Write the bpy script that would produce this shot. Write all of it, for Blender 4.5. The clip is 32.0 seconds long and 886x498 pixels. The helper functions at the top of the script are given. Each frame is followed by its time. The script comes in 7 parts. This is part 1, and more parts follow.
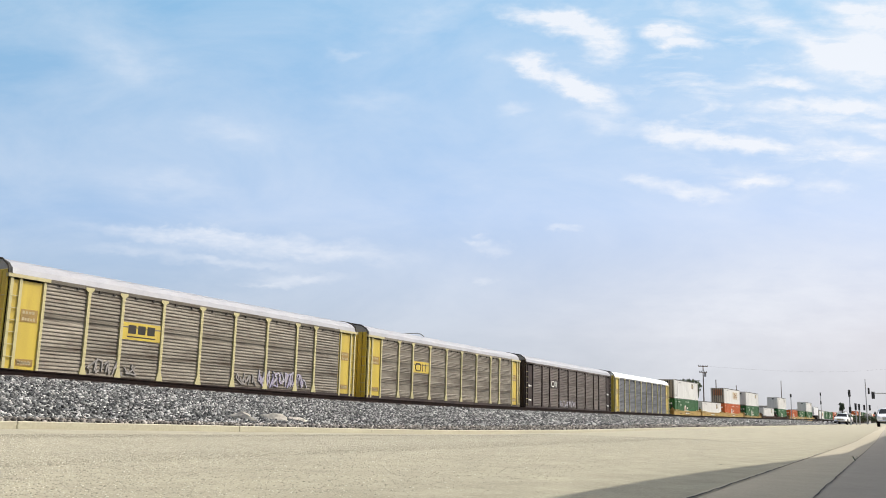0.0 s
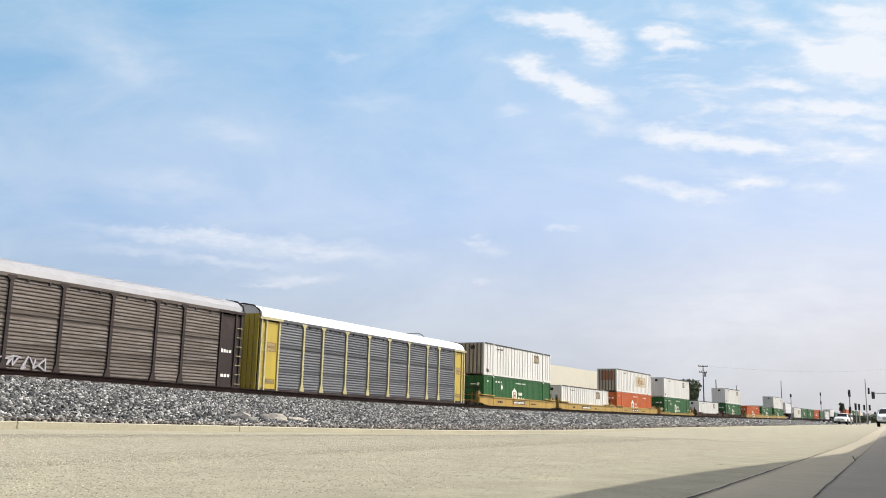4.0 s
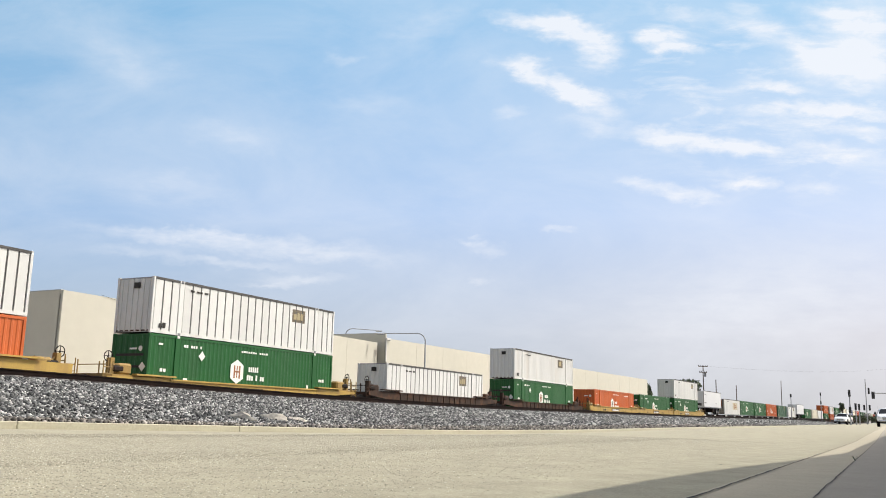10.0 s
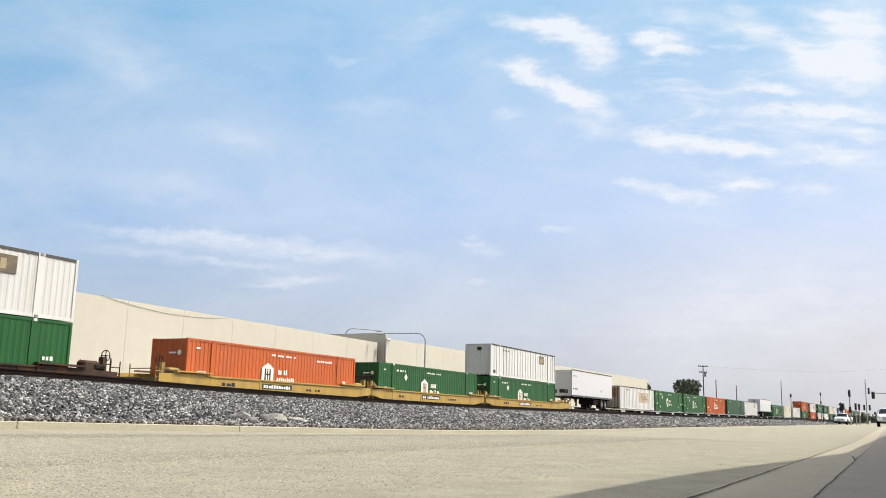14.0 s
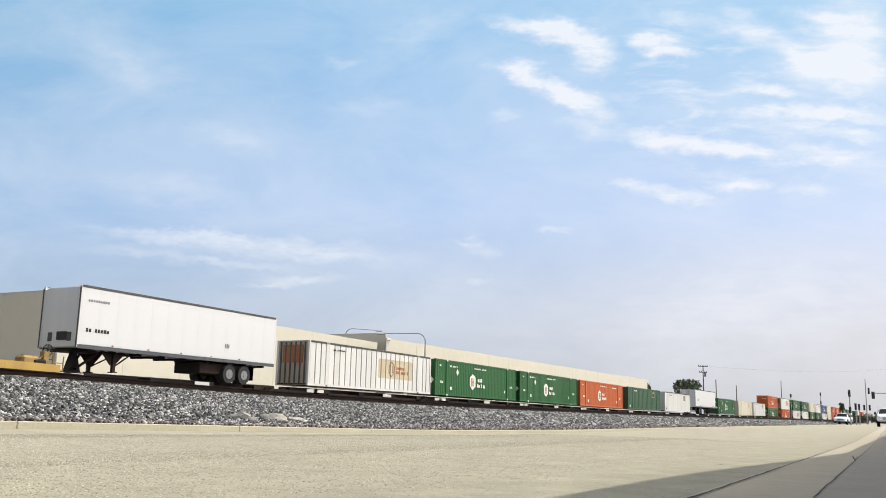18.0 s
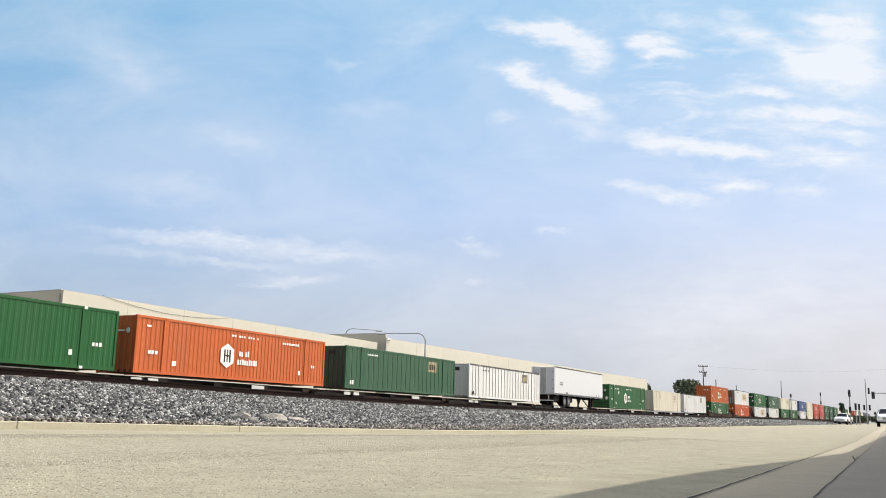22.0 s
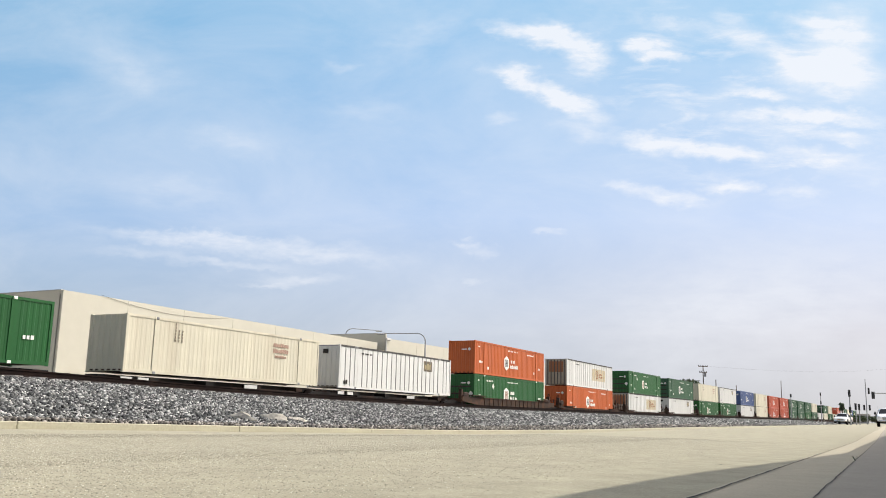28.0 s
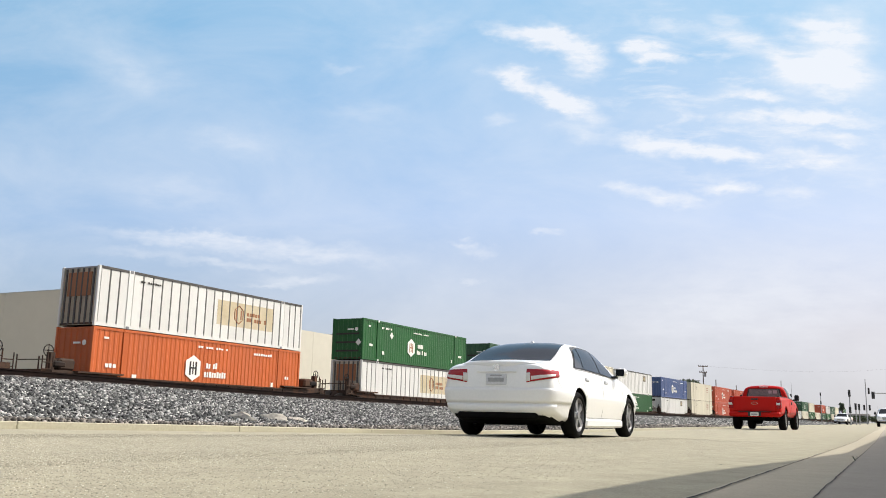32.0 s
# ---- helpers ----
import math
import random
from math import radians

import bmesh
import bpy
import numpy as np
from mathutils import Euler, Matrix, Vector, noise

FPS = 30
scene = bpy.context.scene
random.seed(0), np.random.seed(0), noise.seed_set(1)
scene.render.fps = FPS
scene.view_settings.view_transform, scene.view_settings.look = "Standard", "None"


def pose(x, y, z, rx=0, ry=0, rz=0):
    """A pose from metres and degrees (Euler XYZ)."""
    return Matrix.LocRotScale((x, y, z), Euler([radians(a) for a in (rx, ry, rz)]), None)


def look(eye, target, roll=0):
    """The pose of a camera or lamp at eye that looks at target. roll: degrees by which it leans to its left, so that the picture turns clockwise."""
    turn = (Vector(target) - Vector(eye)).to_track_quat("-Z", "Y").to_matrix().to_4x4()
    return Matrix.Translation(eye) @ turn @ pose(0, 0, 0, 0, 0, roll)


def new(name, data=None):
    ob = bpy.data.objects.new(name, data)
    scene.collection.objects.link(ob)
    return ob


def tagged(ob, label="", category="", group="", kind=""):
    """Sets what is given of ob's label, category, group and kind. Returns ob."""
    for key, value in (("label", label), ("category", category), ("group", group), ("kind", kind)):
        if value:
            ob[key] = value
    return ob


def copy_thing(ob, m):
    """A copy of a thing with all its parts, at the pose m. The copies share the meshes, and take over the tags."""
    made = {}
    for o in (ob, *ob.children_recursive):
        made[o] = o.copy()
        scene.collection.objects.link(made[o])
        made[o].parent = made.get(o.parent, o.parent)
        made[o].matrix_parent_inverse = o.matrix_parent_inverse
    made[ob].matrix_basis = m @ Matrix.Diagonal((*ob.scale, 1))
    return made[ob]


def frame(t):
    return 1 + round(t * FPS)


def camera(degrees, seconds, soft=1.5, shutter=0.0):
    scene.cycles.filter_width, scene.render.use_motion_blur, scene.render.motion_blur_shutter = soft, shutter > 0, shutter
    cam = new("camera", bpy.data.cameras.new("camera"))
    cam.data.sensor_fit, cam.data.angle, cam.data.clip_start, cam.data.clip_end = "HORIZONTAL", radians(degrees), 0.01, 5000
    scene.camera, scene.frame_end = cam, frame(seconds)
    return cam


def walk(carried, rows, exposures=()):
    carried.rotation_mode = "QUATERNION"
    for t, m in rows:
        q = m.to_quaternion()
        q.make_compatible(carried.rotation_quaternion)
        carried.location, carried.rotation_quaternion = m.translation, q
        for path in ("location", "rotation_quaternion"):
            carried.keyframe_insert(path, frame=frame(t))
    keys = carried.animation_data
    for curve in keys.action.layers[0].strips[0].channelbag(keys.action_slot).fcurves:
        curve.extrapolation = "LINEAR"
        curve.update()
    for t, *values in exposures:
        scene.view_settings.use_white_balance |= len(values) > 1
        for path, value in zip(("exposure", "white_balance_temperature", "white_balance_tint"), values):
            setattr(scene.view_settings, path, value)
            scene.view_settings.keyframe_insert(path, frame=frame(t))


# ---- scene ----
from mathutils.bvhtree import BVHTree

# World: +X runs along the railway away from the viewer, +Y from the street towards the railway.
EYE = (0.0, 0.0, 0.25)
cam = camera(52.2, 32.0, soft=0.95, shutter=0.0)


def view_pose(eye, tilt, lean, turn):
    """Camera pose: tilt upwards, lean and turn from +X towards +Y, in degrees."""
    return Matrix.Translation(eye) @ pose(0, 0, 0, 90 + tilt, 0, turn - 90) @ pose(0, 0, 0, 0, 0, lean)


VIEW = view_pose(EYE, 10.651, 1.448, 28.149)
walk(cam, [(0.0, VIEW), (32.0, VIEW)], exposures=[(0.0, 0.22), (32.0, 0.22)])

# ---- daylight: hazy sky and one high sun from behind the viewer's shoulder ----
SUN_WAY = Vector((0.8, -1.0, 1.5)).normalized()
world = bpy.data.worlds.new("world")
scene.world = world
world.use_nodes = True
wn = world.node_tree
sky = wn.nodes.new("ShaderNodeTexSky")
sky.sky_type = "NISHITA"
sky.sun_disc = False
sky.sun_elevation = math.asin(SUN_WAY.z)
sky.sun_rotation = math.atan2(SUN_WAY.x, SUN_WAY.y)
sky.air_density, sky.dust_density, sky.ozone_density = 1.0, 4.0, 1.0
bg = wn.nodes["Background"]
bg.inputs["Strength"].default_value = 0.15
haze = wn.nodes.new("ShaderNodeHueSaturation")      # thin cloud all over takes colour out of the sky
haze.inputs["Saturation"].default_value = 0.55
haze.inputs["Value"].default_value = 1.15
wn.links.new(sky.outputs[0], haze.inputs["Color"])
wn.links.new(haze.outputs[0], bg.inputs["Color"])

sun = new("sun", bpy.data.lights.new("sun", "SUN"))
sun.data.energy, sun.data.angle, sun.data.color = 3.1, radians(0.6), (1.0, 0.95, 0.86)
sun.matrix_world = look(SUN_WAY * 300, (0, 0, 0))


# ---- materials ----
def mat(name, colour, rough=0.6, metal=0.0, grain=0.10, scale=1.2, fine=30.0, bump=0.0, stain=None, amount=0.0,
        stain_scale=0.5, spread=0.0, streak=False, coat=0.0):
    """Surface with blotches at two scales, an optional stain colour, relief and a tone that differs from piece to piece."""
    m = bpy.data.materials.new(name)
    m.use_nodes = True
    nt = m.node_tree
    b = nt.nodes["Principled BSDF"]
    b.inputs["Roughness"].default_value = rough
    b.inputs["Metallic"].default_value = metal
    b.inputs["Coat Weight"].default_value = coat
    link = nt.links.new
    co = nt.nodes.new("ShaderNodeTexCoord")
    mp = nt.nodes.new("ShaderNodeMapping")
    mp.inputs["Scale"].default_value = {True: (1.0, 1.0, 0.12), "flat": (0.3, 1.0, 2.6), False: (1, 1, 1)}[streak]
    link(co.outputs["Object"], mp.inputs["Vector"])
    big = nt.nodes.new("ShaderNodeTexNoise")
    big.inputs["Scale"].default_value, big.inputs["Detail"].default_value = scale, 5
    small = nt.nodes.new("ShaderNodeTexNoise")
    small.inputs["Scale"].default_value, small.inputs["Detail"].default_value = fine, 3
    link(mp.outputs[0], big.inputs["Vector"])
    link(co.outputs["Object"], small.inputs["Vector"])
    add = nt.nodes.new("ShaderNodeMath")
    add.operation = "ADD"
    link(big.outputs["Fac"], add.inputs[0])
    link(small.outputs["Fac"], add.inputs[1])
    ramp = nt.nodes.new("ShaderNodeMapRange")
    ramp.inputs["From Min"].default_value, ramp.inputs["From Max"].default_value = 0.6, 1.4
    ramp.inputs["To Min"].default_value, ramp.inputs["To Max"].default_value = 1 - grain * 2, 1 + grain * 1.4
    link(add.outputs[0], ramp.inputs["Value"])
    tone = ramp.outputs["Result"]
    if spread:
        info = nt.nodes.new("ShaderNodeObjectInfo")
        r2 = nt.nodes.new("ShaderNodeMapRange")
        r2.inputs["To Min"].default_value, r2.inputs["To Max"].default_value = 1 - spread, 1 + spread
        link(info.outputs["Random"], r2.inputs["Value"])
        mul = nt.nodes.new("ShaderNodeMath")
        mul.operation = "MULTIPLY"
        link(tone, mul.inputs[0])
        link(r2.outputs[0], mul.inputs[1])
        tone = mul.outputs[0]
    hsv = nt.nodes.new("ShaderNodeHueSaturation")
    hsv.inputs["Color"].default_value = (*colour, 1)
    link(tone, hsv.inputs["Value"])
    out = hsv.outputs["Color"]
    if stain:
        st = nt.nodes.new("ShaderNodeTexNoise")
        st.inputs["Scale"].default_value, st.inputs["Detail"].default_value = stain_scale, 6
        st.inputs["Roughness"].default_value = 0.65
        link(mp.outputs[0], st.inputs["Vector"])
        cut = nt.nodes.new("ShaderNodeMapRange")
        cut.inputs["From Min"].default_value, cut.inputs["From Max"].default_value = 0.48, 0.72
        cut.inputs["To Max"].default_value = amount
        link(st.outputs["Fac"], cut.inputs["Value"])
        mx = nt.nodes.new("ShaderNodeMix")
        mx.data_type = "RGBA"
        link(cut.outputs[0], mx.inputs["Factor"])
        link(out, mx.inputs["A"])
        mx.inputs["B"].default_value = (*stain, 1)
        out = mx.outputs["Result"]
    link(out, b.inputs["Base Color"])
    if bump:
        bp = nt.nodes.new("ShaderNodeBump")
        bp.inputs["Strength"].default_value, bp.inputs["Distance"].default_value = min(1, bump * 20), bump
        link(small.outputs["Fac"], bp.inputs["Height"])
        link(bp.outputs[0], b.inputs["Normal"])
    return m


DUST = (0.34, 0.27, 0.19)
RUST = (0.16, 0.07, 0.035)
def speckled(name, colour, light, dark, scale=70.0, bump=0.004, large=0.14):
    """Aggregate surface: fine stone speckle with faint larger mottling."""
    m = mat(name, colour, 0.93, grain=large, scale=2.2, fine=5.0)
    nt = m.node_tree
    link = nt.links.new
    b = nt.nodes["Principled BSDF"]
    base = b.inputs["Base Color"].links[0].from_socket
    co = nt.nodes.new("ShaderNodeTexCoord")
    last = base
    for sc, lo, hi, col, seed in ((scale, 0.56, 0.70, light, 0.0), (scale * 0.8, 0.58, 0.72, dark, 7.3), (scale * 0.3, 0.60, 0.80, dark, 3.1)):
        n = nt.nodes.new("ShaderNodeTexNoise")
        n.noise_dimensions = "4D"
        n.inputs["Scale"].default_value, n.inputs["Detail"].default_value, n.inputs["Roughness"].default_value, n.inputs["W"].default_value = sc, 2.5, 0.7, seed
        link(co.outputs["Object"], n.inputs["Vector"])
        r = nt.nodes.new("ShaderNodeMapRange")
        r.inputs["From Min"].default_value, r.inputs["From Max"].default_value, r.inputs["To Max"].default_value = lo - 0.06, hi - 0.06, 0.25 if sc < scale * 0.5 else 0.6
        link(n.outputs["Fac"], r.inputs["Value"])
        x = nt.nodes.new("ShaderNodeMix")
        x.data_type = "RGBA"
        link(r.outputs[0], x.inputs["Factor"])
        link(last, x.inputs["A"])
        x.inputs["B"].default_value = (*col, 1)
        last = x.outputs["Result"]
    link(last, b.inputs["Base Color"])
    bp = nt.nodes.new("ShaderNodeBump")
    bp.inputs["Strength"].default_value, bp.inputs["Distance"].default_value = 0.6, bump
    link(n.outputs["Fac"], bp.inputs["Height"])
    link(bp.outputs[0], b.inputs["Normal"])
    return m


M = dict(
    white=mat("white_paint", (0.66, 0.65, 0.61), 0.45, grain=0.07, stain=(0.52, 0.46, 0.38), amount=0.6, spread=0.06, streak=True),
    trailer=mat("white_trailer_skin", (0.64, 0.64, 0.635), 0.4, grain=0.05, stain=(0.56, 0.55, 0.53), amount=0.6, streak=True, stain_scale=0.7),
    # container ends: brown dirt plus the end's shade, both in the colour
    white_end=mat("weathered_shaded_white", (0.42, 0.36, 0.27), 0.6, stain=(0.22, 0.16, 0.10), amount=0.8, streak=True, stain_scale=0.9),
    seam=mat("dark_seam", (0.10, 0.095, 0.09), 0.6),
    green=mat("green_paint", (0.018, 0.098, 0.026), 0.42, stain=(0.05, 0.10, 0.05), amount=0.35, spread=0.08, streak=True),
    green2=mat("faded_green_paint", (0.045, 0.105, 0.058), 0.5, stain=(0.10, 0.14, 0.09), amount=0.5, streak=True),
    pale_green=mat("pale_worn_green_paint", (0.12, 0.18, 0.12), 0.55, stain=(0.16, 0.21, 0.15), amount=0.5, streak=True),
    orange=mat("orange_paint", (0.51, 0.12, 0.034), 0.45, stain=(0.42, 0.13, 0.06), amount=0.45, spread=0.06, streak=True),
    cream=mat("cream_paint", (0.60, 0.555, 0.425), 0.55, stain=(0.44, 0.37, 0.26), amount=0.6, streak=True),
    blue=mat("blue_paint", (0.06, 0.10, 0.24), 0.5, stain=(0.14, 0.15, 0.20), amount=0.4, streak=True),
    red=mat("red_paint", (0.50, 0.09, 0.04), 0.5, stain=(0.30, 0.10, 0.06), amount=0.4, streak=True),
    patch=mat("faded_tan_patch", (0.52, 0.43, 0.27), 0.6, stain=(0.60, 0.53, 0.40), amount=0.7),
    decal=mat("white_marking", (0.78, 0.77, 0.70), 0.5, grain=0.05),
    dark=mat("dark_marking", (0.05, 0.045, 0.04), 0.6),
    rusty=mat("rusty_brown_marking", (0.30, 0.12, 0.05), 0.7),
    sepia=mat("dark_sepia_marking", (0.13, 0.10, 0.065), 0.6, stain=(0.25, 0.19, 0.10), amount=0.7, stain_scale=2.0),
    ochre=mat("rusty_ochre_paint", (0.30, 0.19, 0.05), 0.6, stain=(0.13, 0.08, 0.035), amount=0.6, stain_scale=3.0),
    faint_red=mat("faded_red_lettering", (0.42, 0.27, 0.20), 0.7),
    tan=mat("tan_marking", (0.38, 0.31, 0.17), 0.6),
    yellow=mat("yellow_paint", (0.44, 0.285, 0.06), 0.55, stain=(0.30, 0.17, 0.06), amount=0.7, streak=True, stain_scale=1.3),
    yellow2=mat("bright_yellow_paint", (0.52, 0.385, 0.05), 0.5, grain=0.14, stain=(0.30, 0.20, 0.07), amount=0.7, streak=True),
    post=mat("pale_yellow_paint", (0.45, 0.40, 0.205), 0.55, stain=(0.35, 0.26, 0.14), amount=0.5, streak=True),
    brown=mat("brown_steel", (0.055, 0.037, 0.028), 0.7, stain=RUST, amount=0.7, stain_scale=1.1),
    galv=mat("dusty_galvanised_steel", (0.20, 0.178, 0.142), 0.55, metal=0.2, grain=0.30, stain=(0.075, 0.05, 0.034), amount=0.9, spread=0.2, stain_scale=1.7, streak="flat"),
    galv2=mat("grey_galvanised_steel", (0.23, 0.23, 0.235), 0.5, metal=0.3, grain=0.2, stain=(0.14, 0.12, 0.11), amount=0.6, spread=0.1, stain_scale=0.6, streak="flat"),
    galv3=mat("grimy_brown_steel", (0.125, 0.104, 0.090), 0.6, metal=0.2, grain=0.25, stain=(0.20, 0.18, 0.165), amount=0.8, spread=0.2, stain_scale=1.5, streak="flat"),
    galv4=mat("blue_grey_galvanised_steel", (0.125, 0.13, 0.14), 0.55, metal=0.2, grain=0.22, stain=(0.07, 0.062, 0.058), amount=0.7, spread=0.12, stain_scale=1.2, streak="flat"),
    grime=mat("dark_brown_paint", (0.045, 0.036, 0.034), 0.6, stain=(0.11, 0.08, 0.07), amount=0.5),
    roofgrey=mat("pale_roof_steel", (0.31, 0.31, 0.325), 0.5, metal=0.1, stain=(0.33, 0.31, 0.31), amount=0.5, stain_scale=0.3),
    roofwhite=mat("white_roof_paint", (0.82, 0.82, 0.82), 0.5, grain=0.04),
    black=mat("black_steel", (0.022, 0.020, 0.019), 0.6, stain=RUST, amount=0.25),
    rubber=mat("black_rubber", (0.016, 0.016, 0.017), 0.85, grain=0.15),
    alloy=mat("silver_alloy", (0.50, 0.50, 0.51), 0.35, metal=0.85, grain=0.04),
    rail=mat("rusty_rail", (0.016, 0.011, 0.010), 0.7, stain=(0.035, 0.020, 0.014), amount=0.6, stain_scale=2),
    tie=mat("grey_concrete_tie", (0.24, 0.22, 0.20), 0.85, spread=0.12),
    asphalt=speckled("pale_worn_asphalt", (0.333, 0.304, 0.214), (0.47, 0.435, 0.325), (0.20, 0.184, 0.13), 110.0, 0.003),
    gutter=speckled("pale_concrete_gutter", (0.42, 0.37, 0.27), (0.50, 0.445, 0.335), (0.32, 0.28, 0.21), 80.0, 0.002, 0.06),
    walkway=speckled("grey_concrete_walk", (0.34, 0.30, 0.242), (0.40, 0.355, 0.29), (0.28, 0.245, 0.20), 90.0, 0.002, 0.06),
    kerb=mat("cream_concrete_kerb", (0.41, 0.385, 0.285), 0.9, grain=0.12, scale=1.5, fine=40, bump=0.003, stain=(0.36, 0.31, 0.22), amount=0.6, spread=0.05),
    crack=mat("dark_joint", (0.025, 0.022, 0.019), 0.95),
    earth=mat("dry_gravelly_earth", (0.27, 0.235, 0.18), 0.95, grain=0.2, scale=0.6, fine=18, bump=0.02, stain=(0.20, 0.17, 0.13), amount=0.6),
    ballast=mat("dark_ballast_gaps", (0.05, 0.05, 0.052), 0.9, grain=0.22, scale=2.0, fine=14, bump=0.03),
    wall=mat("cream_stucco_wall", (0.54, 0.512, 0.425), 0.9, grain=0.03, scale=0.12, fine=1.2, stain=(0.47, 0.445, 0.37), amount=0.4, stain_scale=0.1),
    wall2=mat("grey_panel_wall", (0.42, 0.43, 0.43), 0.8, grain=0.05),
    roofmat=mat("grey_flat_roof", (0.40, 0.38, 0.35), 0.9),
    wood=mat("weathered_pole_wood", (0.17, 0.14, 0.12), 0.9, grain=0.2),
    steel=mat("grey_galvanised_pole", (0.36, 0.37, 0.38), 0.5, metal=0.5),
    signal=mat("black_signal_housing", (0.02, 0.02, 0.02), 0.6),
    bark=mat("brown_bark", (0.10, 0.075, 0.055), 0.95, grain=0.25, fine=12),
    far=mat("hazy_far_block", (0.36, 0.36, 0.36), 0.9),
    cabinet=mat("pale_grey_cabinet", (0.58, 0.565, 0.53), 0.6),
    concrete=mat("broken_concrete", (0.56, 0.51, 0.43), 0.95, grain=0.2, scale=3, fine=14, bump=0.02),
)


for _k, _v in (("rail", 0.05), ("black", 0.08), ("brown", 0.12), ("grime", 0.12), ("green", 0.25), ("green2", 0.2), ("galv", 0.2), ("galv3", 0.15), ("galv4", 0.2), ("ballast", 0.05), ("dark", 0.1), ("seam", 0.1), ("orange", 0.25)):
    M[_k].node_tree.nodes["Principled BSDF"].inputs["Specular IOR Level"].default_value = _v


def leaf_mat(name, colour):
    m = mat(name, colour, 0.7, grain=0.3, scale=0.8, fine=5)
    m.node_tree.nodes["Principled BSDF"].inputs["Subsurface Weight"].default_value = 0.0
    return m


M["leaf"] = leaf_mat("dark_green_leaves", (0.10, 0.125, 0.07))


# ---- mesh helpers ----
def box(bm, x0, x1, y0, y1, z0, z1, bevel=0.0):
    vs = [bm.verts.new((x, y, z)) for x in (x0, x1) for y in (y0, y1) for z in (z0, z1)]
    fs = [bm.faces.new([vs[i] for i in f]) for f in
          ((0, 1, 3, 2), (4, 6, 7, 5), (0, 4, 5, 1), (2, 3, 7, 6), (0, 2, 6, 4), (1, 5, 7, 3))]
    if bevel:
        es = list({e for f in fs for e in f.edges})
        bmesh.ops.bevel(bm, geom=es, offset=bevel, segments=1, affect="EDGES")
    return fs


def boxes(*spans, bevel=0.0):
    bm = bmesh.new()
    for s in spans:
        box(bm, *s, bevel=bevel)
    return bm


def rod(bm, p, q, r, r2=None, n=8):
    """A closed round bar from p to q."""
    p, q = Vector(p), Vector(q)
    r2 = r if r2 is None else r2
    way = (q - p).normalized()
    a = way.orthogonal().normalized()
    b = way.cross(a)
    ends = []
    for c, rad in ((p, r), (q, r2)):
        ends.append([bm.verts.new(c + rad * (math.cos(2 * math.pi * i / n) * a + math.sin(2 * math.pi * i / n) * b)) for i in range(n)])
    for i in range(n):
        j = (i + 1) % n
        bm.faces.new((ends[0][i], ends[0][j], ends[1][j], ends[1][i]))
    bm.faces.new(ends[0][::-1])
    bm.faces.new(ends[1])


def tube(bm, pts, r, n=6, r2=None):
    """One continuous bar through the points."""
    pts = [Vector(p) for p in pts]
    r2 = r if r2 is None else r2
    rings = []
    side = None
    for i, p in enumerate(pts):
        way = (pts[min(i + 1, len(pts) - 1)] - pts[max(i - 1, 0)]).normalized()
        side = way.orthogonal().normalized() if side is None else (side - side.dot(way) * way).normalized()
        up = way.cross(side)
        rad = r + (r2 - r) * i / (len(pts) - 1)
        rings.append([bm.verts.new(p + rad * (math.cos(2 * math.pi * k / n) * side + math.sin(2 * math.pi * k / n) * up)) for k in range(n)])
    for a, b in zip(rings, rings[1:]):
        for k in range(n):
            j = (k + 1) % n
            bm.faces.new((a[k], a[j], b[j], b[k]))
    bm.faces.new(rings[0][::-1])
    bm.faces.new(rings[-1])


def prism(bm, pts, lo, hi, axis="y"):
    """A plate with the outline pts, between lo and hi along the axis."""
    def put(a, b, c):
        return {"y": (a, c, b), "x": (c, a, b), "z": (a, b, c)}[axis]
    one = [bm.verts.new(put(a, b, lo)) for a, b in pts]
    two = [bm.verts.new(put(a, b, hi)) for a, b in pts]
    n = len(pts)
    bm.faces.new(one)
    bm.faces.new(two[::-1])
    for i in range(n):
        j = (i + 1) % n
        bm.faces.new((one[i], two[i], two[j], one[j]))


def mesh_of(name, bm, material, smooth=False):
    bmesh.ops.recalc_face_normals(bm, faces=bm.faces)
    me = bpy.data.meshes.new(name)
    bm.to_mesh(me)
    bm.free()
    me.materials.append(material)
    if smooth:
        me.shade_smooth()
    return me


def part(name, bm, material, parent=None, label="", at=None, smooth=False):
    """One mesh object under a thing or part; bm may be a mesh that is shared."""
    me = bm if isinstance(bm, bpy.types.Mesh) else mesh_of(name, bm, material, smooth)
    ob = new(name, me)
    if parent:
        ob.parent = parent
    if at is not None:
        ob.matrix_basis = at if isinstance(at, Matrix) else Matrix.Translation(at)
    return tagged(ob, label)


def thing(name, label, category, group="", at=None, kind=""):
    ob = new(name)
    ob.empty_display_size = 0.3
    if at is not None:
        ob.matrix_basis = at if isinstance(at, Matrix) else Matrix.Translation(at)
    return tagged(ob, label, category, group, kind)


# ---- the lie of the land ----
HEAD = radians(2.05)            # the street runs at this angle to the railway
UX, UY = math.cos(HEAD), math.sin(HEAD)


def street(u, w, z=0.0):
    """A point u metres along the street and w metres across it."""
    return Vector((u * UX - w * UY, u * UY + w * UX, z))


def ease(x, xs, ys):
    return float(np.interp(x, xs, ys))


